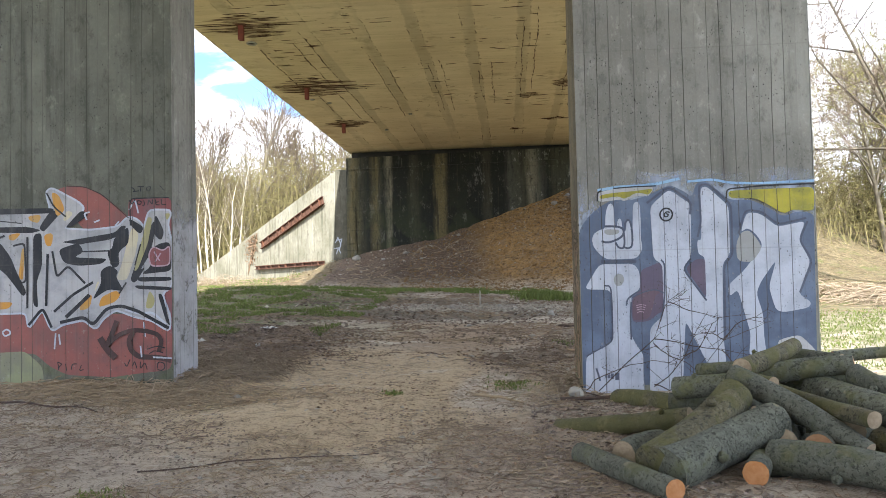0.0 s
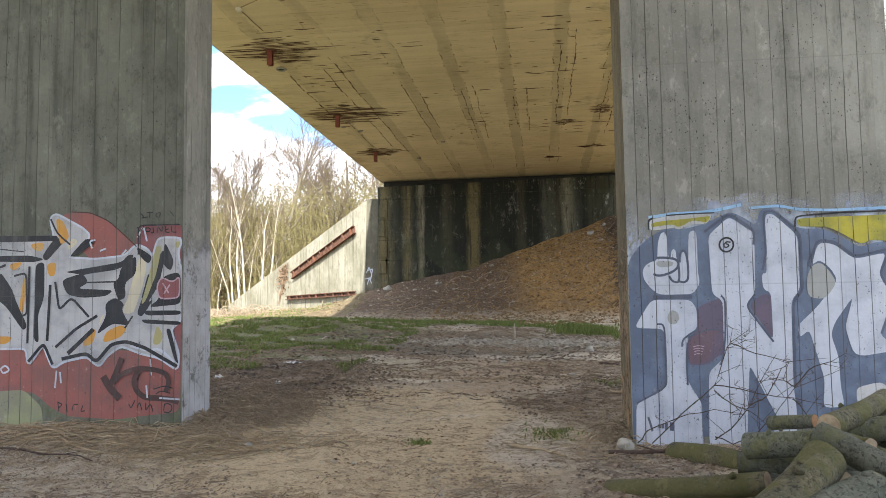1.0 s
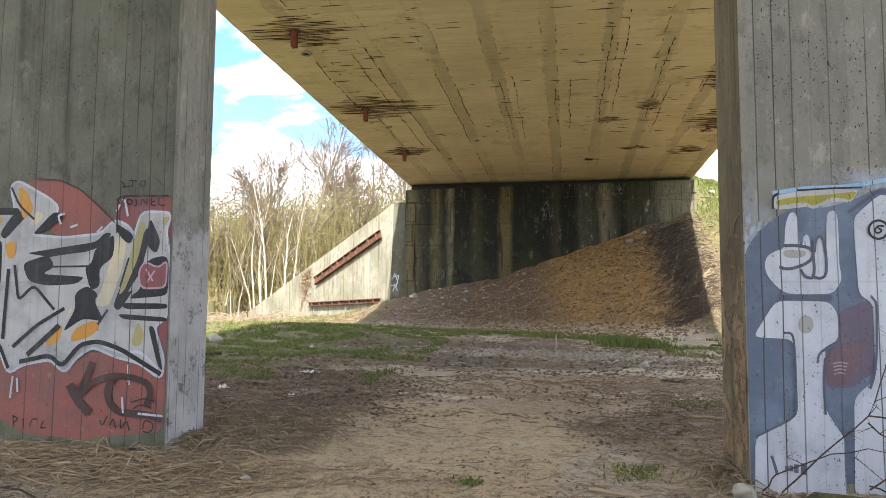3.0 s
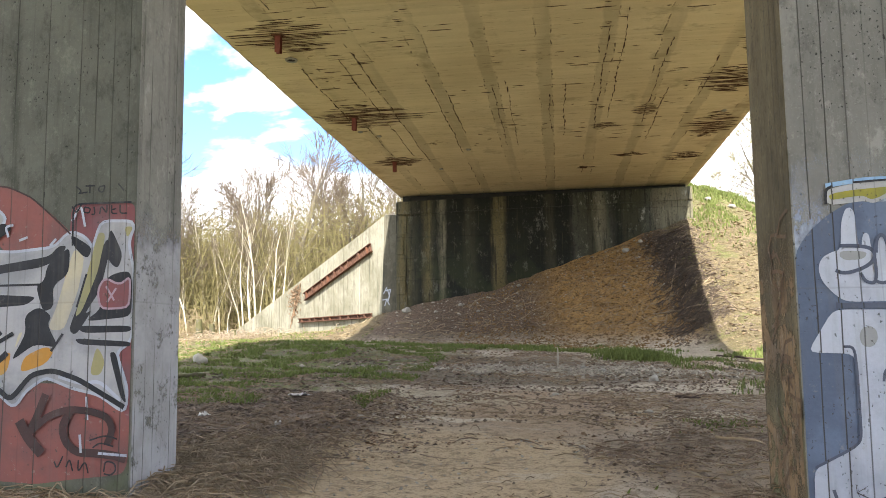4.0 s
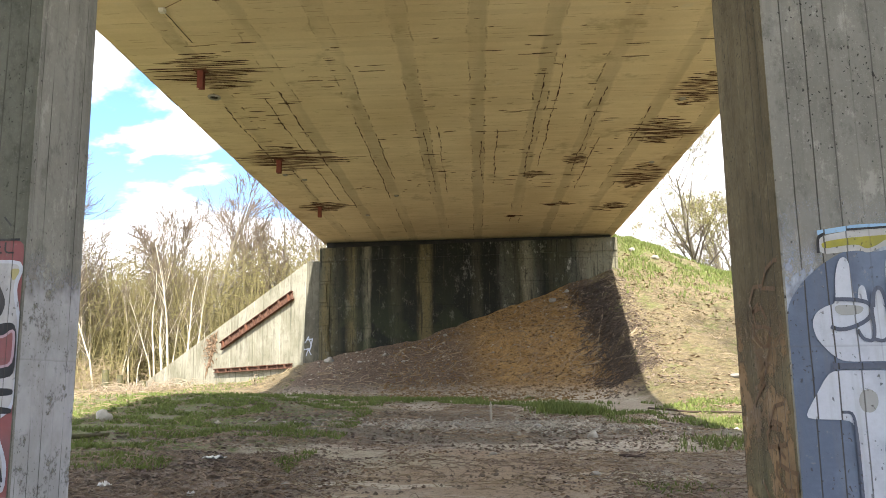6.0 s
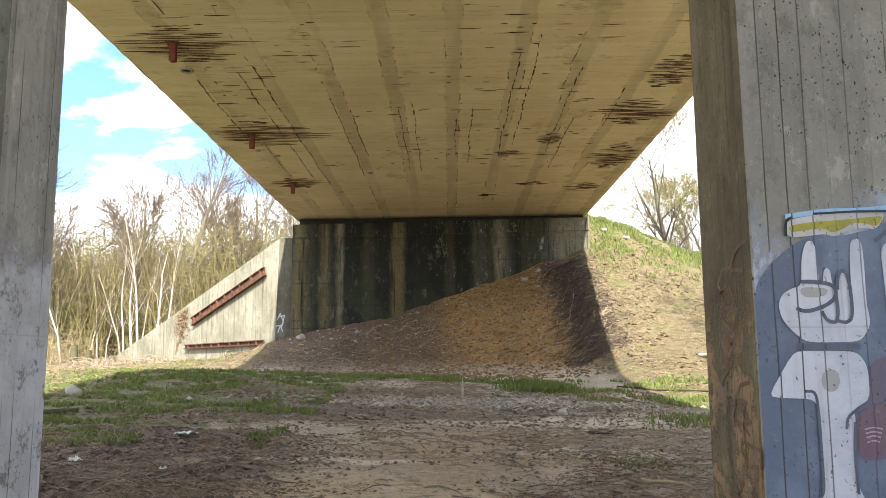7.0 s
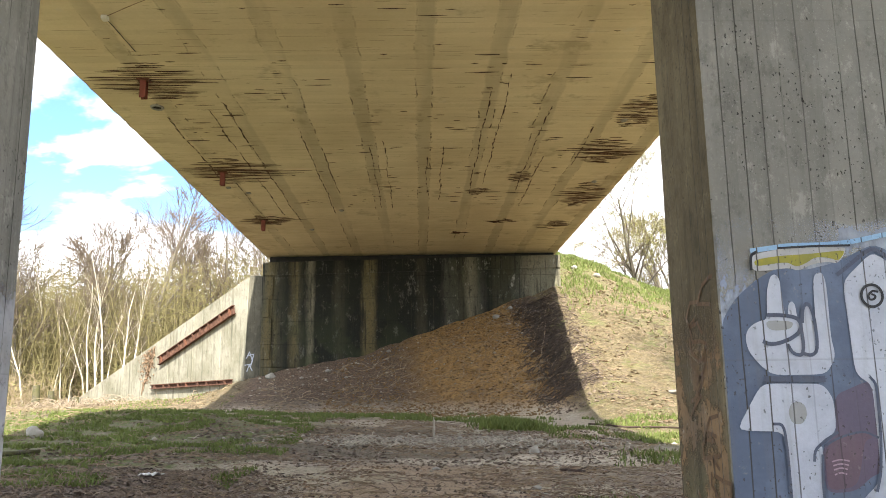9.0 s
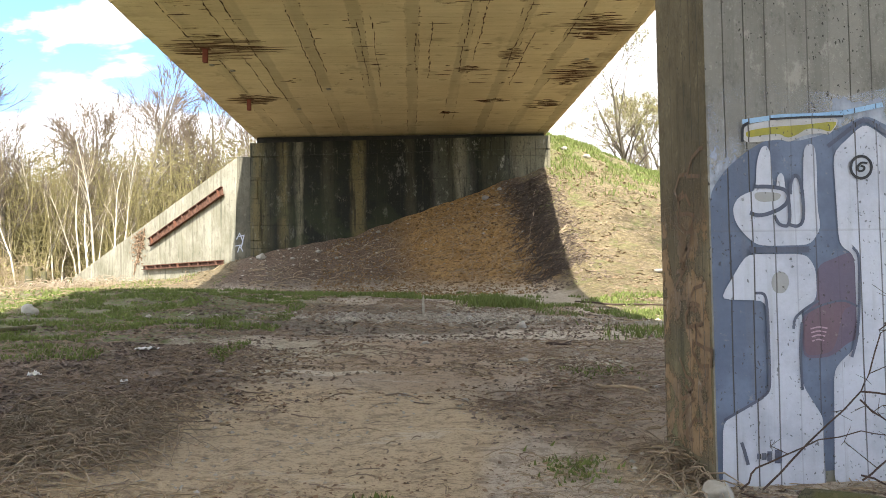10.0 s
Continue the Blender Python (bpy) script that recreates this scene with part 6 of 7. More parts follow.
def build_tree(name, seed, height, r, kids, last, label, category, group, bark=LIMB, twig=TWIG, up=0.05, spread=(0.35, 0.85), buds=0.0, bud_mat=None, stems=1, thin=0.011, reach=(0.38, 0.62), ratio=0.5):
    rng = random.Random(seed)
    sets = [Tubes(8), [], Tubes(3)]
    bd = Tubes(3) if buds else None
    for k in range(stems):
        off = Vector((rng.uniform(-0.5, 0.5), rng.uniform(-0.5, 0.5), -0.2)) if stems > 1 else Vector((0, 0, -0.2))
        grow(sets, off, Vector((rng.gauss(0, 0.12), rng.gauss(0, 0.12), 1)).normalized(), height * rng.uniform(0.8, 1.0), r, 0, last, rng, kids, up, spread, bd, buds, reach, ratio, thin)
    root = empty(name, (0, 0, 0), label, category, group)
    sets[0].make("trunk", bark, root)
    for pts, radii in sets[1]:
        tb = Tubes(5)
        tb.add(pts, radii)
        tb.make("limb", bark, root)
    if sets[2].v:
        tagged(sets[2].make("crown", twig, root), kind="stuff")
    if bd:
        tagged(bd.make("foliage", bud_mat or BUD, root, smooth=False), kind="stuff")
    return root


def place(ob, x, y, turn=0.0, size=1.0, sink=0.1):
    ob.matrix_basis = Matrix.Translation((x, y, ground_z(x, y, False) - sink)) @ Matrix.Rotation(turn, 4, "Z") @ Matrix.Scale(size, 4)
    return ob


def copy_to(ob, x, y, turn, size):
    c = copy_thing(ob, Matrix.Identity(4))
    c.matrix_basis = Matrix.Translation((x, y, ground_z(x, y, False) - 0.1)) @ Matrix.Rotation(turn, 4, "Z") @ Matrix.Scale(size, 4)
    return c


rng = random.Random(77)
G = "saplings at the wood's edge"
saplings = [build_tree("birch_sapling", 100 + k, (9.5, 8.0, 10.5, 7.0, 9.0)[k], (0.085, 0.07, 0.095, 0.06, 0.075)[k], (12, 6, 3), 3, "slender pale-barked leafless birch sapling in a thicket", "sapling", G, BIRCH, TWIG, 0.03, (0.3, 0.65), thin=0.009, reach=(0.14, 0.3), ratio=0.3) for k in range(5)]
spots = []
for k in range(78):
    y = rng.uniform(50, 66)
    x = -1.1 + (y - 4.4) * rng.uniform(-0.66, -0.355)
    # stay behind the wing wall's line
    if (x + 9.35) + (y - 42.75) < 1.2 and x > -23.5:
        y = 42.75 - (x + 9.35) + rng.uniform(1.3, 9)
    spots.append((x, y))
for k, (x, y) in enumerate(spots):
    ob = saplings[k] if k < 5 else saplings[k % 5]
    turn, size = rng.uniform(0, 6.28), rng.uniform(0.75, 1.3)
    place(ob, x, y, turn, size) if k < 5 else copy_to(ob, x, y, turn, size)

# taller trees standing over the thicket
T = "tall bare trees"
tall = [build_tree("bare_tree", 200 + k, (13.5, 12.0, 14.5)[k], (0.24, 0.2, 0.26)[k], (14, 9, 8), 3, "tall leafless broadleaf tree with a fine twiggy crown", "tree", T, LIMB, TWIG, 0.05, (0.35, 0.75), thin=0.019, ratio=0.42, reach=(0.3, 0.55)) for k in range(3)]
for k, (x, y, s) in enumerate([(-20.2, 58.5, 1.12), (-16.5, 62.0, 1.12), (-30.5, 60.0, 1.15), (-12.6, 66.0, 1.08), (-24.5, 66.0, 1.2), (-36, 62, 1.15), (-41, 70, 1.2), (-9.8, 74.0, 0.95), (-28, 75, 1.1), (-18, 74, 1.2), (-22.3, 61.5, 1.1), (-14.4, 60.0, 0.95), (-33.5, 58, 1.1), (-27.0, 57.5, 1.0)]):
    turn = rng.uniform(0, 6.28)
    place(tall[k], x, y, turn, s) if k < 3 else copy_to(tall[k % 3], x, y, turn, s)

# budding trees on the sunny side
B = "budding trees beyond the embankment"
bud_trees = [build_tree("budding_tree", 300 + k, (10.5, 9.0)[k], (0.2, 0.17)[k], (13, 7, 5, 3), 4, "spreading tree breaking into yellow-green bud", "tree", B, LIMB, TWIG, 0.04, (0.4, 0.9), 0.035, BUD, stems=(1, 2)[k]) for k in range(2)]
for k, (x, y, s) in enumerate([(14.4, 61.0, 1.25), (17.0, 63.0, 1.3), (19.5, 66.0, 1.2), (18.2, 40.0, 1.1), (21.5, 43.0, 1.05), (16.4, 36.5, 0.8), (24.5, 50.0, 1.2), (20.0, 37.5, 0.95), (11.6, 66.0, 0.75)]):
    turn = rng.uniform(0, 6.28)
    place(bud_trees[k], x, y, turn, s) if k < 2 else copy_to(bud_trees[k % 2], x, y, turn, s)
near = build_tree("overhanging_tree", 411, 11.5, 0.15, (12, 8, 6, 3), 4, "dark leafless tree with limbs reaching over the grass", "tree", "", LIMB, TWIG, 0.02, (0.6, 1.2))
place(near, 13.4, 24.5, 0.6, 1.0)


# ---- undergrowth and far woods ----
def thicket(name, count, area, height, r, mat, label, seed, lean=0.25, leafy=0, leaf_mat=None, clump=0.0):
    rng = random.Random(seed)
    tb, lf = Tubes(3), Tubes(3)
    for _ in range(count):
        x, y = area(rng)
        z = ground_z(x, y, False)
        h = rng.uniform(*height) * (0.75 + 0.5 * (0.5 + 0.5 * noise.noise((x * 0.12, y * 0.12, seed))))
        a = Vector((x, y, z - 0.1))
        d = Vector((rng.gauss(0, lean), rng.gauss(0, lean), 1))
        k1 = a + d * h * 0.5 + Vector((rng.gauss(0, 0.2), rng.gauss(0, 0.2), 0))
        k2 = a + d * h + Vector((rng.gauss(0, 0.5), rng.gauss(0, 0.5), 0))
        rr = r * rng.uniform(0.5, 1.3)
        tb.add([a, k1, k2], [rr, rr * 0.7, rr * 0.3])
        for _ in range(7):
            s = rng.uniform(0.12, 0.95)
            q = a.lerp(k1, s * 2) if s < 0.5 else k1.lerp(k2, s * 2 - 1)
            e = q + Vector((rng.gauss(0, 1.0), rng.gauss(0, 1.0), rng.uniform(-0.2, 1.0))) * (0.17 * h)
            tb.add([q, e], [rr * 0.5, rr * 0.22])
            for _ in range(2):
                w = q.lerp(e, rng.uniform(0.3, 0.9))
                tb.add([w, w + Vector((rng.gauss(0, 1.0), rng.gauss(0, 1.0), rng.uniform(-0.3, 0.9))) * (0.08 * h)], [rr * 0.3, rr * 0.15])
            for _ in range(leafy):
                lf.quad(q.lerp(e, rng.random()) + Vector((rng.gauss(0, 0.1), rng.gauss(0, 0.1), rng.gauss(0, 0.1))), rng.uniform(0.02, 0.055), rng)
    root = tagged(tb.make(name, mat, smooth=False), label, "undergrowth", kind="stuff")
    if leafy:
        tagged(lf.make("foliage", leaf_mat or BUD, root, smooth=False), kind="stuff")


def left_wood(rng):
    y = rng.uniform(56, 84)
    x = -1.1 + (y - 4.4) * rng.uniform(-0.72, -0.13)
    if (x + 9.35) + (y - 42.75) < 2.5 and x > -24:
        y = 42.75 - (x + 9.35) + rng.uniform(2.5, 14)
    return x, y


def left_low(rng):
    y = rng.uniform(49, 62)
    x = -1.1 + (y - 4.4) * rng.uniform(-0.68, -0.4)
    if (x + 9.35) + (y - 42.75) < 1.0 and x > -23.8:
        x = -24.2 - rng.uniform(0, 6)
    return x, y


def right_wood(rng):
    y = rng.uniform(36, 60)
    return 0.445 * y + rng.uniform(-3.0, 12), y


def far_ring(rng):
    a = rng.uniform(-1.05, 1.05)
    d = rng.uniform(100, 150)
    return d * math.sin(a), d * math.cos(a)


FAR = simple("far_wood_haze", (0.2, 0.165, 0.13), (0.15, 0.12, 0.1), 1.0, 0.95, per_island=0.5)
OLIVE_TWIG = simple("olive_thicket_twigs", (0.27, 0.235, 0.105), (0.15, 0.125, 0.06), 2.0, 0.95, per_island=0.6)
# darkened copy of the olive twigs: the thicket's inner shade as colour
SHADE_TWIG = simple("shaded_thicket_twigs", (0.13, 0.115, 0.055), (0.08, 0.068, 0.038), 2.0, 0.95, per_island=0.6)
thicket("thicket", 6200, left_wood, (4.0, 10.5), 0.028, OLIVE_TWIG, "dense leafless brown thicket below the trees", 5, 0.16, 3, BUD)
# dark backdrop twigs added for the shaded depth behind the pale stems
thicket("dark_thicket", 3000, lambda r: (left_wood(r)[0] - 2, left_wood(r)[1] + 10), (4.0, 10.5), 0.07, SHADE_TWIG, "tangled twigs coloured dark as the shaded depth of the wood", 6, 0.15)
thicket("low_scrub", 1000, left_low, (0.6, 2.6), 0.022, TAN, "straw-coloured scrub at the wood's edge", 7, 0.35, 2, BUD)
thicket("hedge_thicket", 1900, right_wood, (1.6, 5.0), 0.024, OLIVE_TWIG, "olive thicket of bare hedge twigs", 8, 0.3, 3, BUD)
# same darkened twigs give the hedge its inner shade
thicket("hedge_shade", 900, lambda r: (right_wood(r)[0] + 3, right_wood(r)[1] + 4), (2.0, 5.5), 0.07, SHADE_TWIG, "twigs coloured dark as the shade inside the hedge", 9, 0.3)
thicket("far_wood", 3600, far_ring, (7, 13), 0.12, FAR, "hazy leafless wood in the distance", 10, 0.1)


# ---- dry stems, twigs, leaves and grass on the ground ----
def scatter_stems(name, count, area, length, r, arch, mat, label, seed):
    rng = random.Random(seed)
    tb = Tubes(3)
    for _ in range(count):
        x, y = area(rng)
        a = rng.uniform(0, 6.28)
        ln = rng.uniform(*length)
        c = rng.uniform(-0.9, 0.9)
        h = rng.uniform(0, arch)
        pts = []
        for k in range(4):
            s = k / 3 - 0.5
            px, py = x + math.cos(a + c * s) * ln * s, y + math.sin(a + c * s) * ln * s
            pts.append((px, py, ground_z(px, py) + 0.006 + h * (1 - (2 * s) ** 2) * rng.uniform(0.6, 1)))
        rr = r * rng.uniform(0.5, 1.3)
        tb.add(pts, [rr, rr, rr * 0.8, rr * 0.4])
    return tagged(tb.make(name, mat), label, "plant litter", kind="stuff")


def scatter_leaves(name, count, area, size, mat, label, seed):
    rng = random.Random(seed)
    tb = Tubes(3)
    for _ in range(count):
        x, y = area(rng)
        c = Vector((x, y, ground_z(x, y) + 0.008))
        a = rng.uniform(0, 6.28)
        s = rng.uniform(*size)
        u = Vector((math.cos(a), math.sin(a), rng.uniform(-0.3, 0.3))) * s
        w = Vector((-math.sin(a), math.cos(a), rng.uniform(-0.5, 0.5))) * s * 0.55
        n = len(tb.v)
        tb.v += [c - u, c + w + Vector((0, 0, s * 0.3)), c + u, c - w]
        tb.f.append((n, n + 1, n + 2, n + 3))
    return tagged(tb.make(name, mat, smooth=False), label, "leaf litter", kind="stuff")


def scatter_clods(name, count, area, size, mat, label, seed):
    """Loose crumbs and pebbles: small crooked lumps half sunk in the soil."""
    rng = random.Random(seed)
    tb = Tubes(3)
    for _ in range(count):
        x, y = area(rng)
        r = rng.uniform(*size) * rng.choice((0.5, 0.7, 1.0))
        c = Vector((x, y, ground_z(x, y) + r * 0.15))
        a = rng.uniform(0, 6.28)
        n = len(tb.v)
        for k in range(4):
            q = r * rng.uniform(0.6, 1.3)
            tb.v.append(c + Vector((math.cos(a + k * 1.57) * q, math.sin(a + k * 1.57) * q, r * rng.uniform(-0.2, 0.2))))
        tb.v += [c + Vector((rng.uniform(-0.3, 0.3) * r, rng.uniform(-0.3, 0.3) * r, r * rng.uniform(0.4, 0.9))), c - Vector((0, 0, r * 0.6))]
        for k in range(4):
            tb.f += [(n + k, n + (k + 1) % 4, n + 4), (n + (k + 1) % 4, n + k, n + 5)]
    return tagged(tb.make(name, mat, smooth=False), label, "loose soil", kind="stuff")


def scatter_grass(name, count, area, height, label, seed):
    rng = random.Random(seed)
    tb = Tubes(3)
    for _ in range(count):
        x, y = area(rng)
        z = ground_z(x, y)
        a = rng.uniform(0, 6.28)
        h = rng.uniform(*height)
        w = 0.006 + 0.0006 * y
        u = Vector((math.cos(a), math.sin(a), 0)) * w
        tip = Vector((rng.gauss(0, 0.35) * h, rng.gauss(0, 0.35) * h, h))
        c = Vector((x, y, z))
        n = len(tb.v)
        tb.v += [c - u, c + u, c + tip * 0.6 + u * 0.6, c + tip]
        tb.f.append((n, n + 1, n + 2, n + 3))
    return tagged(tb.make(name, GRASS, smooth=False), label, "grass", kind="stuff")


def blob(cx, cy, sx, sy):
    return lambda r: (r.gauss(cx, sx), r.gauss(cy, sy))


def rect(x0, x1, y0, y1):
    return lambda r: (r.uniform(x0, x1), r.uniform(y0, y1))


def patchy(area, scale, level, off=0.0):
    def pick(r):
        for _ in range(30):
            x, y = area(r)
            if noise.noise((x * scale, y * scale, off)) > level:
                break
        return x, y
    return pick


DARK_BRUSH = simple("dark_dead_brush", (0.13, 0.1, 0.08), (0.07, 0.052, 0.042), 6.0, 0.95, per_island=0.6)
scatter_stems("dry_stem_heap", 3600, lambda r: (r.gauss(-3.9, 0.34), r.gauss(10.7, 0.5)), (0.15, 0.6), 0.0055, 0.17, HEAP, "tangled heap of dry brown stems beside the pier", 31)
scatter_stems("dry_stems", 900, blob(-4.6, 9.0, 1.1, 0.28), (0.2, 0.7), 0.006, 0.06, STRAW, "dry stems along the foot of the pier", 32)
scatter_stems("dark_litter", 1500, patchy(lambda r: (r.gauss(-4.9, 0.95), r.uniform(11.6, 16.6)), 0.7, -0.25, 8), (0.08, 0.3), 0.006, 0.07, DEAD, "dark brown dead stalks covering the ground", 33)


def off_path(area):
    """Keeps clear of the trodden clay between the piers, but for a few strays."""
    def pick(r):
        for _ in range(12):
            x, y = area(r)
            d = ((x + 1.9 + 0.5 * noise.noise((x, y, 2))) / 1.7) ** 2 + ((y - 10.4) / 3.2) ** 2
            if d > 1.0 + 0.4 * noise.noise((x * 2, y * 2, 0)) or r.random() < 0.07:
                break
        return x, y
    return pick


scatter_stems("twigs", 4200, off_path(patchy(rect(-6.5, 4.2, 4.2, 11.5), 0.8, 0.0)), (0.05, 0.3), 0.004, 0.03, STRAW, "small dry twigs strewn over the earth", 34)
scatter_stems("dark_twigs", 4200, off_path(patchy(rect(-6.5, 4.2, 4.2, 12.5), 0.7, 0.0, 9)), (0.05, 0.25), 0.0045, 0.02, DEAD, "small dark twigs trodden into the earth", 42)
scatter_stems("dark_twigs", 2600, off_path(patchy(rect(-7.0, 4.2, 12.0, 27.0), 0.45, 0.05, 15)), (0.1, 0.45), 0.008, 0.05, DEAD, "dark dead stalks trodden into the earth", 43)
scatter_stems("twigs", 1500, off_path(patchy(rect(-4.5, 4.2, 11.0, 26.0), 0.5, 0.05, 5)), (0.1, 0.4), 0.007, 0.04, STRAW, "pale dry twigs strewn over the earth", 35)
scatter_stems("dead_stalks", 900, patchy(rect(-10.5, -3.0, 14.0, 27.0), 0.5, -0.1, 6), (0.1, 0.35), 0.006, 0.1, DEAD, "brown dead stalks between the grass", 44)
DARK_SOIL = simple("dark_crumbly_soil", (0.25, 0.195, 0.145), (0.14, 0.108, 0.08), 20.0, 0.95, per_island=0.7)
OCHRE_SOIL = simple("ochre_soil_clods", (0.3, 0.19, 0.08), (0.17, 0.1, 0.045), 12.0, 0.95, per_island=0.7)
GRIT = simple("pale_grit", (0.5, 0.45, 0.37), (0.34, 0.3, 0.24), 12.0, 0.95, per_island=0.5)
scatter_clods("soil_crumbs", 4200, off_path(patchy(rect(-6.5, 4.2, 4.5, 13.5), 0.6, -0.05, 21)), (0.006, 0.02), DARK_SOIL, "dark crumbs of soil trodden over the path", 81)
scatter_clods("soil_crumbs", 4600, off_path(patchy(rect(-9.0, 4.6, 13.0, 27.0), 0.45, -0.05, 22)), (0.012, 0.045), DARK_SOIL, "dark clods of soil on the open ground", 82)
scatter_clods("grit", 1600, patchy(rect(-5.0, 4.2, 5.0, 26.0), 0.6, 0.1, 23), (0.008, 0.03), GRIT, "pale grit and pebbles on the earth", 83)
scatter_clods("ash_rubble", 700, lambda r: (r.gauss(-0.6, 1.8), r.gauss(21.7, 0.5)), (0.02, 0.09), GRIT, "pale rubble in a low ridge", 84)
scatter_clods("slope_soil", 5000, lambda r: (r.uniform(-5.0, 3.6), r.uniform(31.5, 41.8)), (0.025, 0.085), OCHRE_SOIL, "loose ochre clods on the soil slope", 85)
scatter_clods("slope_rubble", 3600, lambda r: (r.choice((r.uniform(-9.0, -2.0), r.uniform(3.0, 5.6))), r.uniform(31.0, 41.8)), (0.025, 0.09), DARK_SOIL, "dark clods and litter on the slope", 86)
scatter_clods("slope_pebbles", 420, lambda r: (r.uniform(-8.5, 4.6), 41.7 - abs(r.gauss(0, 3.0))), (0.03, 0.09), GRIT, "pale pebbles on the soil slope", 87)
scatter_clods("bank_clods", 1500, lambda r: (r.uniform(4.6, 11.0), r.uniform(22.0, 45.0)), (0.02, 0.06), TAN, "clods and stubble on the sunny bank", 88)
scatter_stems("twig_nest", 110, blob(0.66, 9.85, 0.1, 0.3), (0.15, 0.45), 0.0065, 0.14, HEAP, "knot of dry roots at the foot of the pier", 36)
scatter_stems("pale_debris", 620, lambda r: (r.gauss(-0.6, 1.7), r.gauss(21.8, 0.55)), (0.08, 0.4), 0.012, 0.1, BLEACH, "bleached sticks and rubble in a low ridge", 37)
scatter_stems("brush_on_slope", 1700, lambda r: (r.gauss(4.1, 0.5), r.uniform(32.5, 41)), (0.25, 0.8), 0.012, 0.14, DARK_BRUSH, "dead dark brush lying on the slope", 38)
scatter_stems("slope_twigs", 900, lambda r: (r.uniform(-8, 5), r.uniform(33, 41)), (0.2, 0.9), 0.014, 0.06, STRAW, "dead stalks and roots on the soil slope", 39)
scatter_stems("bank_straw", 2600, lambda r: (r.uniform(5.2, 17), r.uniform(18, 45)), (0.2, 0.7), 0.008, 0.04, TAN, "bleached straw matted over the bank", 40)
scatter_stems("brush_heap", 500, lambda r: (r.uniform(8.5, 15), r.uniform(18, 26)), (0.6, 2.4), 0.016, 0.4, HEAP, "heap of cut pale branches on the bank", 41)
scatter_leaves("leaf_litter", 9000, patchy(rect(-7, 4.5, 4.0, 13.0), 0.5, 0.0, 2), (0.008, 0.026), LEAF, "brown dead leaves and bark chips", 51)
scatter_leaves("leaf_litter", 5000, patchy(rect(-7.5, 4.5, 12.0, 27.0), 0.4, 0.0, 7), (0.02, 0.05), LEAF, "brown dead leaves on trodden ground", 52)
DARK_LEAF = simple("dark_rotten_leaves", (0.21, 0.162, 0.128), (0.32, 0.25, 0.2), 20.0, 0.9, per_island=0.7)
scatter_leaves("rotten_leaves", 9000, patchy(lambda r: (r.gauss(-4.9, 0.95), r.uniform(11.4, 17.0)), 0.8, -0.3, 17), (0.02, 0.055), DARK_LEAF, "dark rotten leaves and stalks on the ground", 55)
scatter_leaves("rotten_leaves", 5000, patchy(rect(-8.0, 4.5, 17.0, 26.0), 0.5, -0.1, 18), (0.025, 0.07), DARK_LEAF, "dark rotten leaves on trodden ground", 56)
scatter_leaves("rotten_leaves", 5200, patchy(rect(0.2, 3.4, 4.9, 9.4), 0.7, -0.2, 19), (0.012, 0.035), DARK_LEAF, "dark dead leaves round the log pile", 57)
scatter_leaves("rotten_leaves", 2600, patchy(rect(-0.6, 3.6, 10.5, 16.5), 0.7, -0.1, 20), (0.015, 0.04), DARK_LEAF, "dark dead leaves beside the pier", 58)
scatter_leaves("bark_chips", 7000, patchy(rect(-6.0, 1.0, 4.2, 8.4), 0.6, -0.15, 27), (0.006, 0.022), DARK_LEAF, "dark bark chips and leaf scraps on the path", 59)
scatter_leaves("verge_litter", 2400, lambda r: (r.uniform(-22.0, -9.0), r.uniform(20.0, 45.0)), (0.03, 0.09), LEAF, "dead leaves on the sunny verge", 60)
scatter_stems("verge_straw", 2000, lambda r: (r.uniform(-22.0, -9.0), r.uniform(22.0, 45.0)), (0.2, 0.8), 0.01, 0.12, TAN, "dry straw and sticks on the sunny verge", 46)
scatter_stems("verge_brush", 160, lambda r: (r.gauss(-16.5, 1.6), r.gauss(41.0, 1.0)), (0.4, 1.4), 0.018, 0.5, HEAP, "tangled brush beside the stumps", 47)
scatter_leaves("bank_litter", 3600, patchy(rect(4.8, 11.5, 22.0, 45.0), 0.6, -0.1, 33), (0.03, 0.1), LEAF, "dead leaves and bark on the sunny bank", 73)
scatter_stems("bank_twigs", 1100, rect(4.8, 11.5, 22.0, 45.0), (0.15, 0.7), 0.009, 0.06, HEAP, "dark twigs on the sunny bank", 48)
scatter_leaves("pale_chips", 1300, patchy(rect(-3.5, 4.0, 5.0, 24.0), 0.5, 0.1, 12), (0.012, 0.035), STONE, "pale wood chips and grit", 53)
scatter_leaves("slope_clods", 2600, lambda r: (r.uniform(-7, 4.6), r.uniform(33, 41.6)), (0.03, 0.09), LEAF, "clods and leaves on the soil slope", 54)
scatter_grass("grass", 21000, patchy(patchy(rect(-10.5, -3.6, 14.8, 29.0), 0.3, -0.25, 1), 1.3, -0.05, 4), (0.03, 0.09), "thin fresh grass between dead stalks", 61)
scatter_grass("verge_grass", 3600, patchy(rect(-22.0, -9.0, 20.0, 44.0), 0.35, 0.05, 14), (0.04, 0.14), "thin grass on the sunny verge", 72)
scatter_grass("grass_strip", 4200, patchy(patchy(rect(-9.0, 0.8, 27.0, 33.0), 0.3, -0.1, 3), 1.3, 0.0, 6), (0.04, 0.15), "strip of fresh green grass below the slope", 62)
scatter_grass("grass_tuft", 2400, blob(1.15, 24.9, 0.36, 0.35), (0.1, 0.3), "bright green grass tuft on bare ground", 63)
scatter_grass("grass_tuft", 200, blob(0.0, 9.95, 0.13, 0.16), (0.015, 0.05), "low green tuft on the earth", 64)
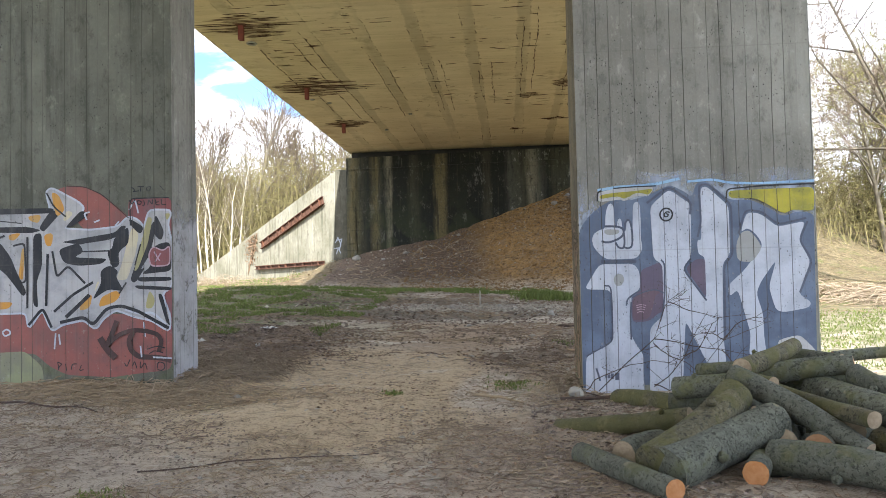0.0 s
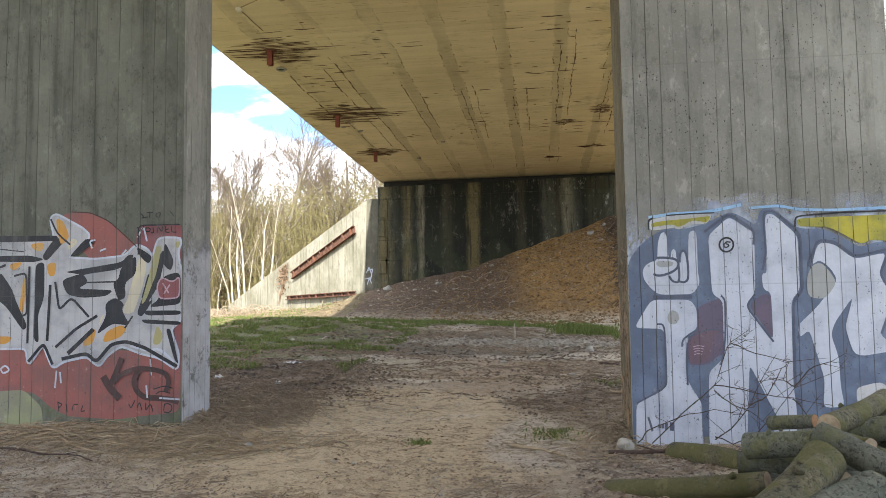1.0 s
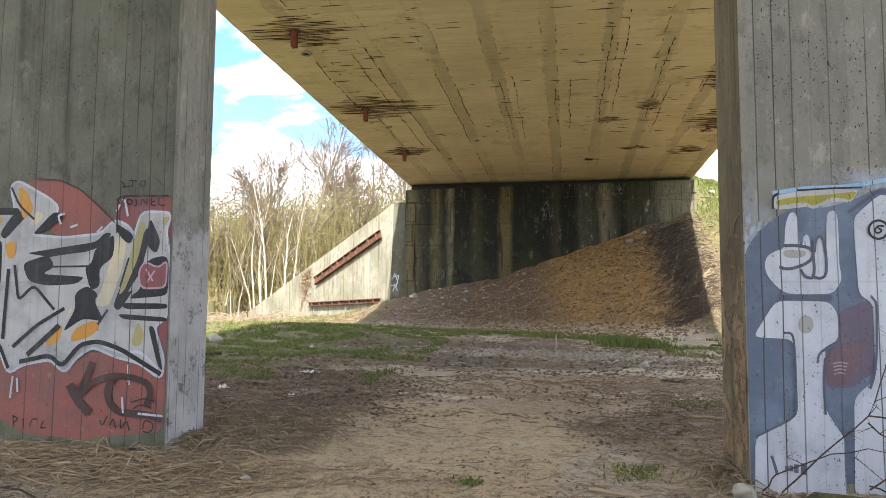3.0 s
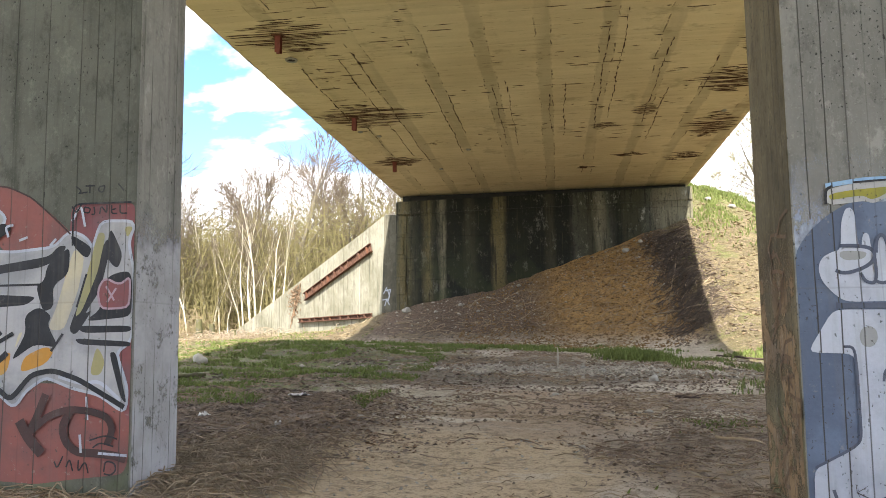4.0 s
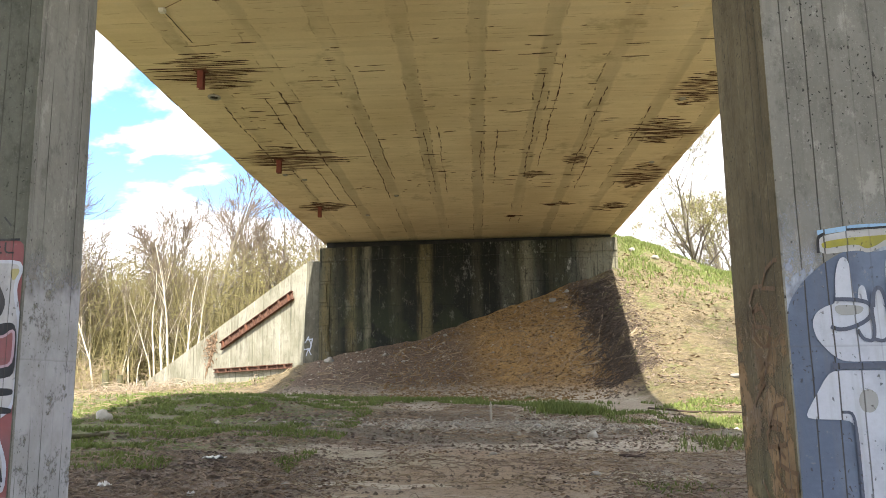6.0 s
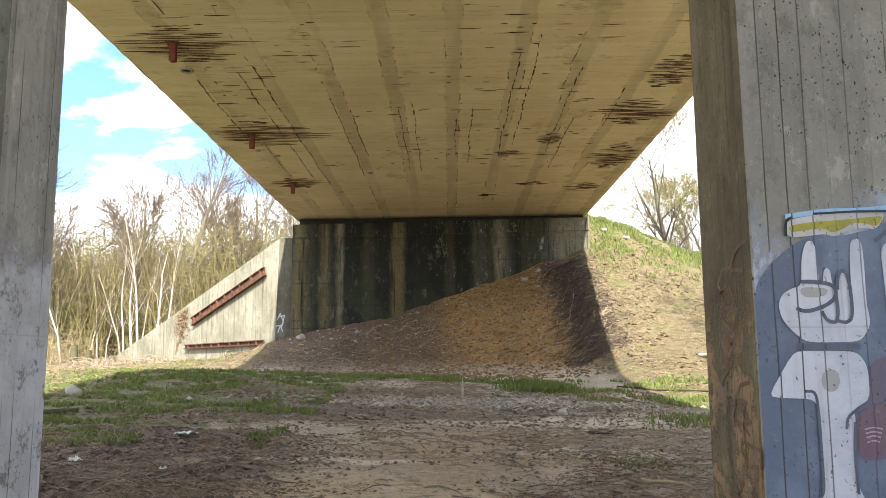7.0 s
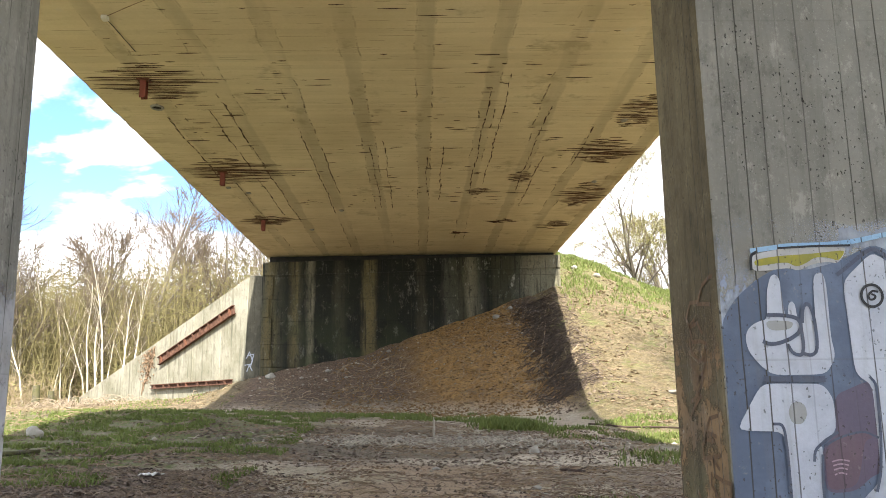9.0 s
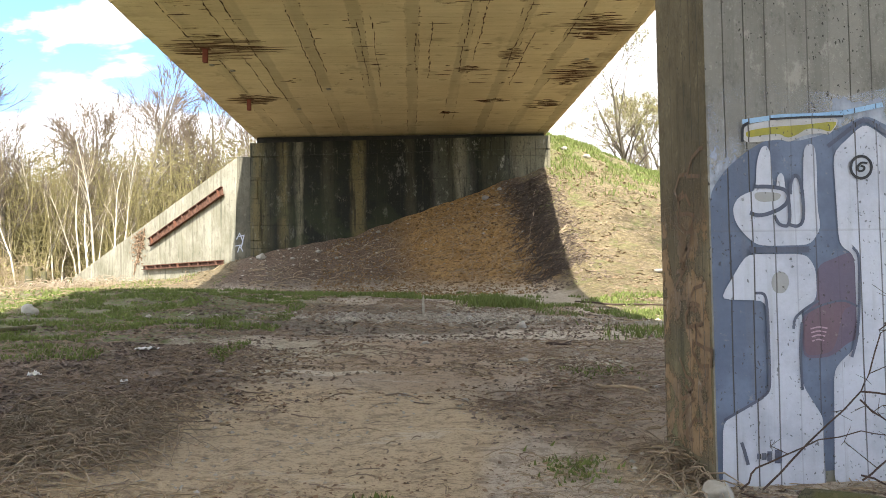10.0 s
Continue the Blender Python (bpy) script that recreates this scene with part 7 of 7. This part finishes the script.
scatter_grass("grass_fringe", 3000, patchy(rect(1.8, 6.5, 22.5, 29.0), 0.8, 0.0, 41), (0.04, 0.13), "thin grass at the foot of the sunny bank", 71)
scatter_grass("grass_tuft", 420, blob(3.2, 18.6, 0.5, 0.5), (0.05, 0.16), "green grass beside the pier", 65)
scatter_grass("grass_tuft", 160, blob(1.2, 14.2, 0.25, 0.25), (0.02, 0.06), "low green tuft on the earth", 66)
scatter_grass("grass_tuft", 60, blob(-1.35, 9.15, 0.06, 0.05), (0.02, 0.06), "single green weed on the earth", 67)
scatter_grass("grass_tuft", 110, blob(-2.95, 5.55, 0.1, 0.08), (0.015, 0.05), "small green weed in the litter", 68)
scatter_grass("sunlit_grass", 9000, lambda r: (r.uniform(4.0, 12.0), r.uniform(10.5, 19)), (0.02, 0.07), "short sunlit spring grass", 69)
scatter_grass("crest_grass", 7000, patchy(lambda r: (r.uniform(5.3, 12.0), 47 - abs(r.gauss(0, 3.2))), 0.7, -0.15, 31), (0.08, 0.25), "bright grass on the embankment's crest", 70)


# ---- stones, litter, stumps, fallen branches ----
def build_stone(x, y, size, label, mat=STONE, name="stone", sink=0.25):
    rng = random.Random(int(x * 100 + y * 10))
    bm = bmesh.new()
    bmesh.ops.create_icosphere(bm, subdivisions=3, radius=0.5)
    s = rng.uniform(0, 30)
    for v in bm.verts:
        k = 1 + 0.35 * noise.noise(v.co * 2.2 + Vector((s, 0, 0))) + 0.12 * noise.noise(v.co * 6 + Vector((0, s, 0)))
        v.co = Vector((v.co.x * size[0], v.co.y * size[1], v.co.z * size[2])) * k
    ob = part(name, bm, mat, smooth=True)
    ob.location = (x, y, ground_z(x, y) + size[2] * (0.5 - sink))
    ob.rotation_euler.z = rng.uniform(0, 6)
    return tagged(ob, label, "stone", "loose stones")


build_stone(0.72, 9.28, (0.2, 0.16, 0.14), "pale angular stone beside the pier's foot")
build_stone(-9.2, 21.8, (0.36, 0.28, 0.3), "rounded white boulder on the grass")
build_stone(-7.9, 41.3, (0.45, 0.35, 0.3), "pale stone at the abutment's foot")
build_stone(0.96, 19.65, (0.24, 0.18, 0.2), "pale upright stone on bare earth")
build_stone(-0.85, 22.75, (0.06, 0.05, 0.5), "bleached upright piece of wood on bare earth", BLEACH, "stone", 0.1)
build_stone(7.4, 31.5, (0.9, 0.3, 0.18), "flat white stone on the sunny bank")
for k, (x, y, s) in enumerate([(-6.4, 40.6, 0.22), (-5.3, 41.0, 0.3), (-4.4, 40.0, 0.2), (-2.6, 41.2, 0.25), (2.3, 41.0, 0.4), (3.0, 41.3, 0.3), (6.6, 44.2, 0.4), (7.6, 43.6, 0.35), (-0.3, 22.2, 0.16), (-1.6, 21.7, 0.24), (-2.2, 22.4, 0.18), (0.1, 21.6, 0.22), (-1.2, 12.9, 0.09), (-0.6, 12.4, 0.08), (-3.1, 9.0, 0.1), (-3.5, 8.6, 0.07), (-0.9, 17.6, 0.12), (1.5, 13.0, 0.1), (-3.4, 14.1, 0.12), (0.4, 15.4, 0.14)]):
    build_stone(x, y, (s, s * 0.8, s * 0.55), "small pale stone lying on the earth")


def build_litter(x, y, sx, sy, label):
    rng = random.Random(int(x * 31 + y * 17))
    n = 6
    verts = [(sx * (i / n - 0.5), sy * (j / n - 0.5), 0.02 + 0.035 * rng.random() * (1 + math.sin(i * 2.1))) for j in range(n + 1) for i in range(n + 1)]
    faces = [(j * 7 + i, j * 7 + i + 1, (j + 1) * 7 + i + 1, (j + 1) * 7 + i) for j in range(n) for i in range(n)]
    ob = mesh_object("plastic_scrap", verts, faces, PLASTIC, smooth=True)
    sol = ob.modifiers.new("thickness", "SOLIDIFY")
    sol.thickness = 0.004
    ob.location = (x, y, ground_z(x, y) + 0.01)
    ob.rotation_euler.z = rng.uniform(0, 3)
    tagged(ob, label, "litter", "white litter")


build_litter(-4.93, 16.2, 0.3, 0.2, "crumpled dirty white plastic scrap on the grass")
build_litter(-5.28, 13.5, 0.13, 0.08, "small white paper scrap among dead stalks")
build_litter(-4.2, 13.2, 0.12, 0.07, "small white paper scrap among dead stalks")
build_litter(9.7, 20.5, 0.35, 0.12, "white plastic scrap on the straw bank")


def build_stick(a, b, r, label, mat=BRAMBLE, arch=0.02):
    rng = random.Random(int(a[0] * 97 + b[1] * 13))
    tb = Tubes(6)
    n = 8
    pts = []
    for k in range(n + 1):
        f = k / n
        x, y = a[0] + (b[0] - a[0]) * f + rng.uniform(-0.02, 0.02), a[1] + (b[1] - a[1]) * f + rng.uniform(-0.02, 0.02)
        pts.append((x, y, ground_z(x, y) + r * 0.8 + arch * math.sin(math.pi * f)))
    tb.add(pts, [r * (1 - 0.5 * k / n) for k in range(n + 1)], True)
    root = tb.make("fallen_branch", mat)
    tagged(root, label, "branch", "fallen branches")
    for k in (3, 5, 6):
        p = Vector(pts[k])
        t2 = Tubes(5)
        t2.add([p, p + Vector((rng.uniform(-0.2, 0.2), rng.uniform(-0.2, 0.2), rng.uniform(0.0, 0.06)))], [r * 0.45, r * 0.2])
        t2.make("side_twig", mat, root)


build_stick((-0.42, 9.2), (0.12, 8.95), 0.022, "short peeled branch lying on the path", STRAW)
build_stick((1.0, 17.05), (1.36, 16.95), 0.03, "short dark piece of bark on bare earth")
build_stick((-5.6, 8.35), (-4.3, 8.15), 0.014, "long thin dark branch lying on the earth")
build_stick((-2.9, 6.1), (-1.1, 6.75), 0.007, "long thin dark branch lying on the earth")
build_stick((0.55, 9.1), (1.75, 8.95), 0.025, "dark branch lying along the pier's foot")
build_stick((3.6, 27.5), (7.2, 24.5), 0.03, "long bare branch lying on the slope")
build_stick((2.8, 35.5), (5.2, 33.0), 0.03, "long bare branch lying on the slope", STRAW)
build_stick((4.2, 38.5), (3.0, 34.0), 0.025, "long bare branch lying on the slope", STRAW)
build_stick((-8.4, 17.6), (-7.6, 18.6), 0.06, "old mossy branch lying in the grass", MOSS)
build_stick((0.9, 13.2), (1.3, 12.6), 0.02, "short pale branch lying on the earth", STRAW)


def build_stump(x, y, r, h):
    tb = Tubes(10)
    tb.add([(0, 0, -0.2), (0.02, 0, h * 0.4), (0, 0.01, h)], [r * 1.25, r, r * 0.92])
    root = tb.make("tree_stump", MOSS)
    root.location = (x, y, ground_z(x, y))
    tagged(root, "old sawn tree stump at the wood's edge", "stump", "stumps")
    t2 = Tubes(10)
    t2.add([(0, 0.01, h - 0.01), (0, 0.01, h + 0.01)], [r * 0.9, r * 0.9], True)
    t2.make("cut_face", CUT_PALE, root)


build_stump(-18.9, 42.6, 0.17, 0.95)
build_stump(-18.35, 42.9, 0.14, 0.7)
build_stump(-17.0, 42.4, 0.16, 0.35)
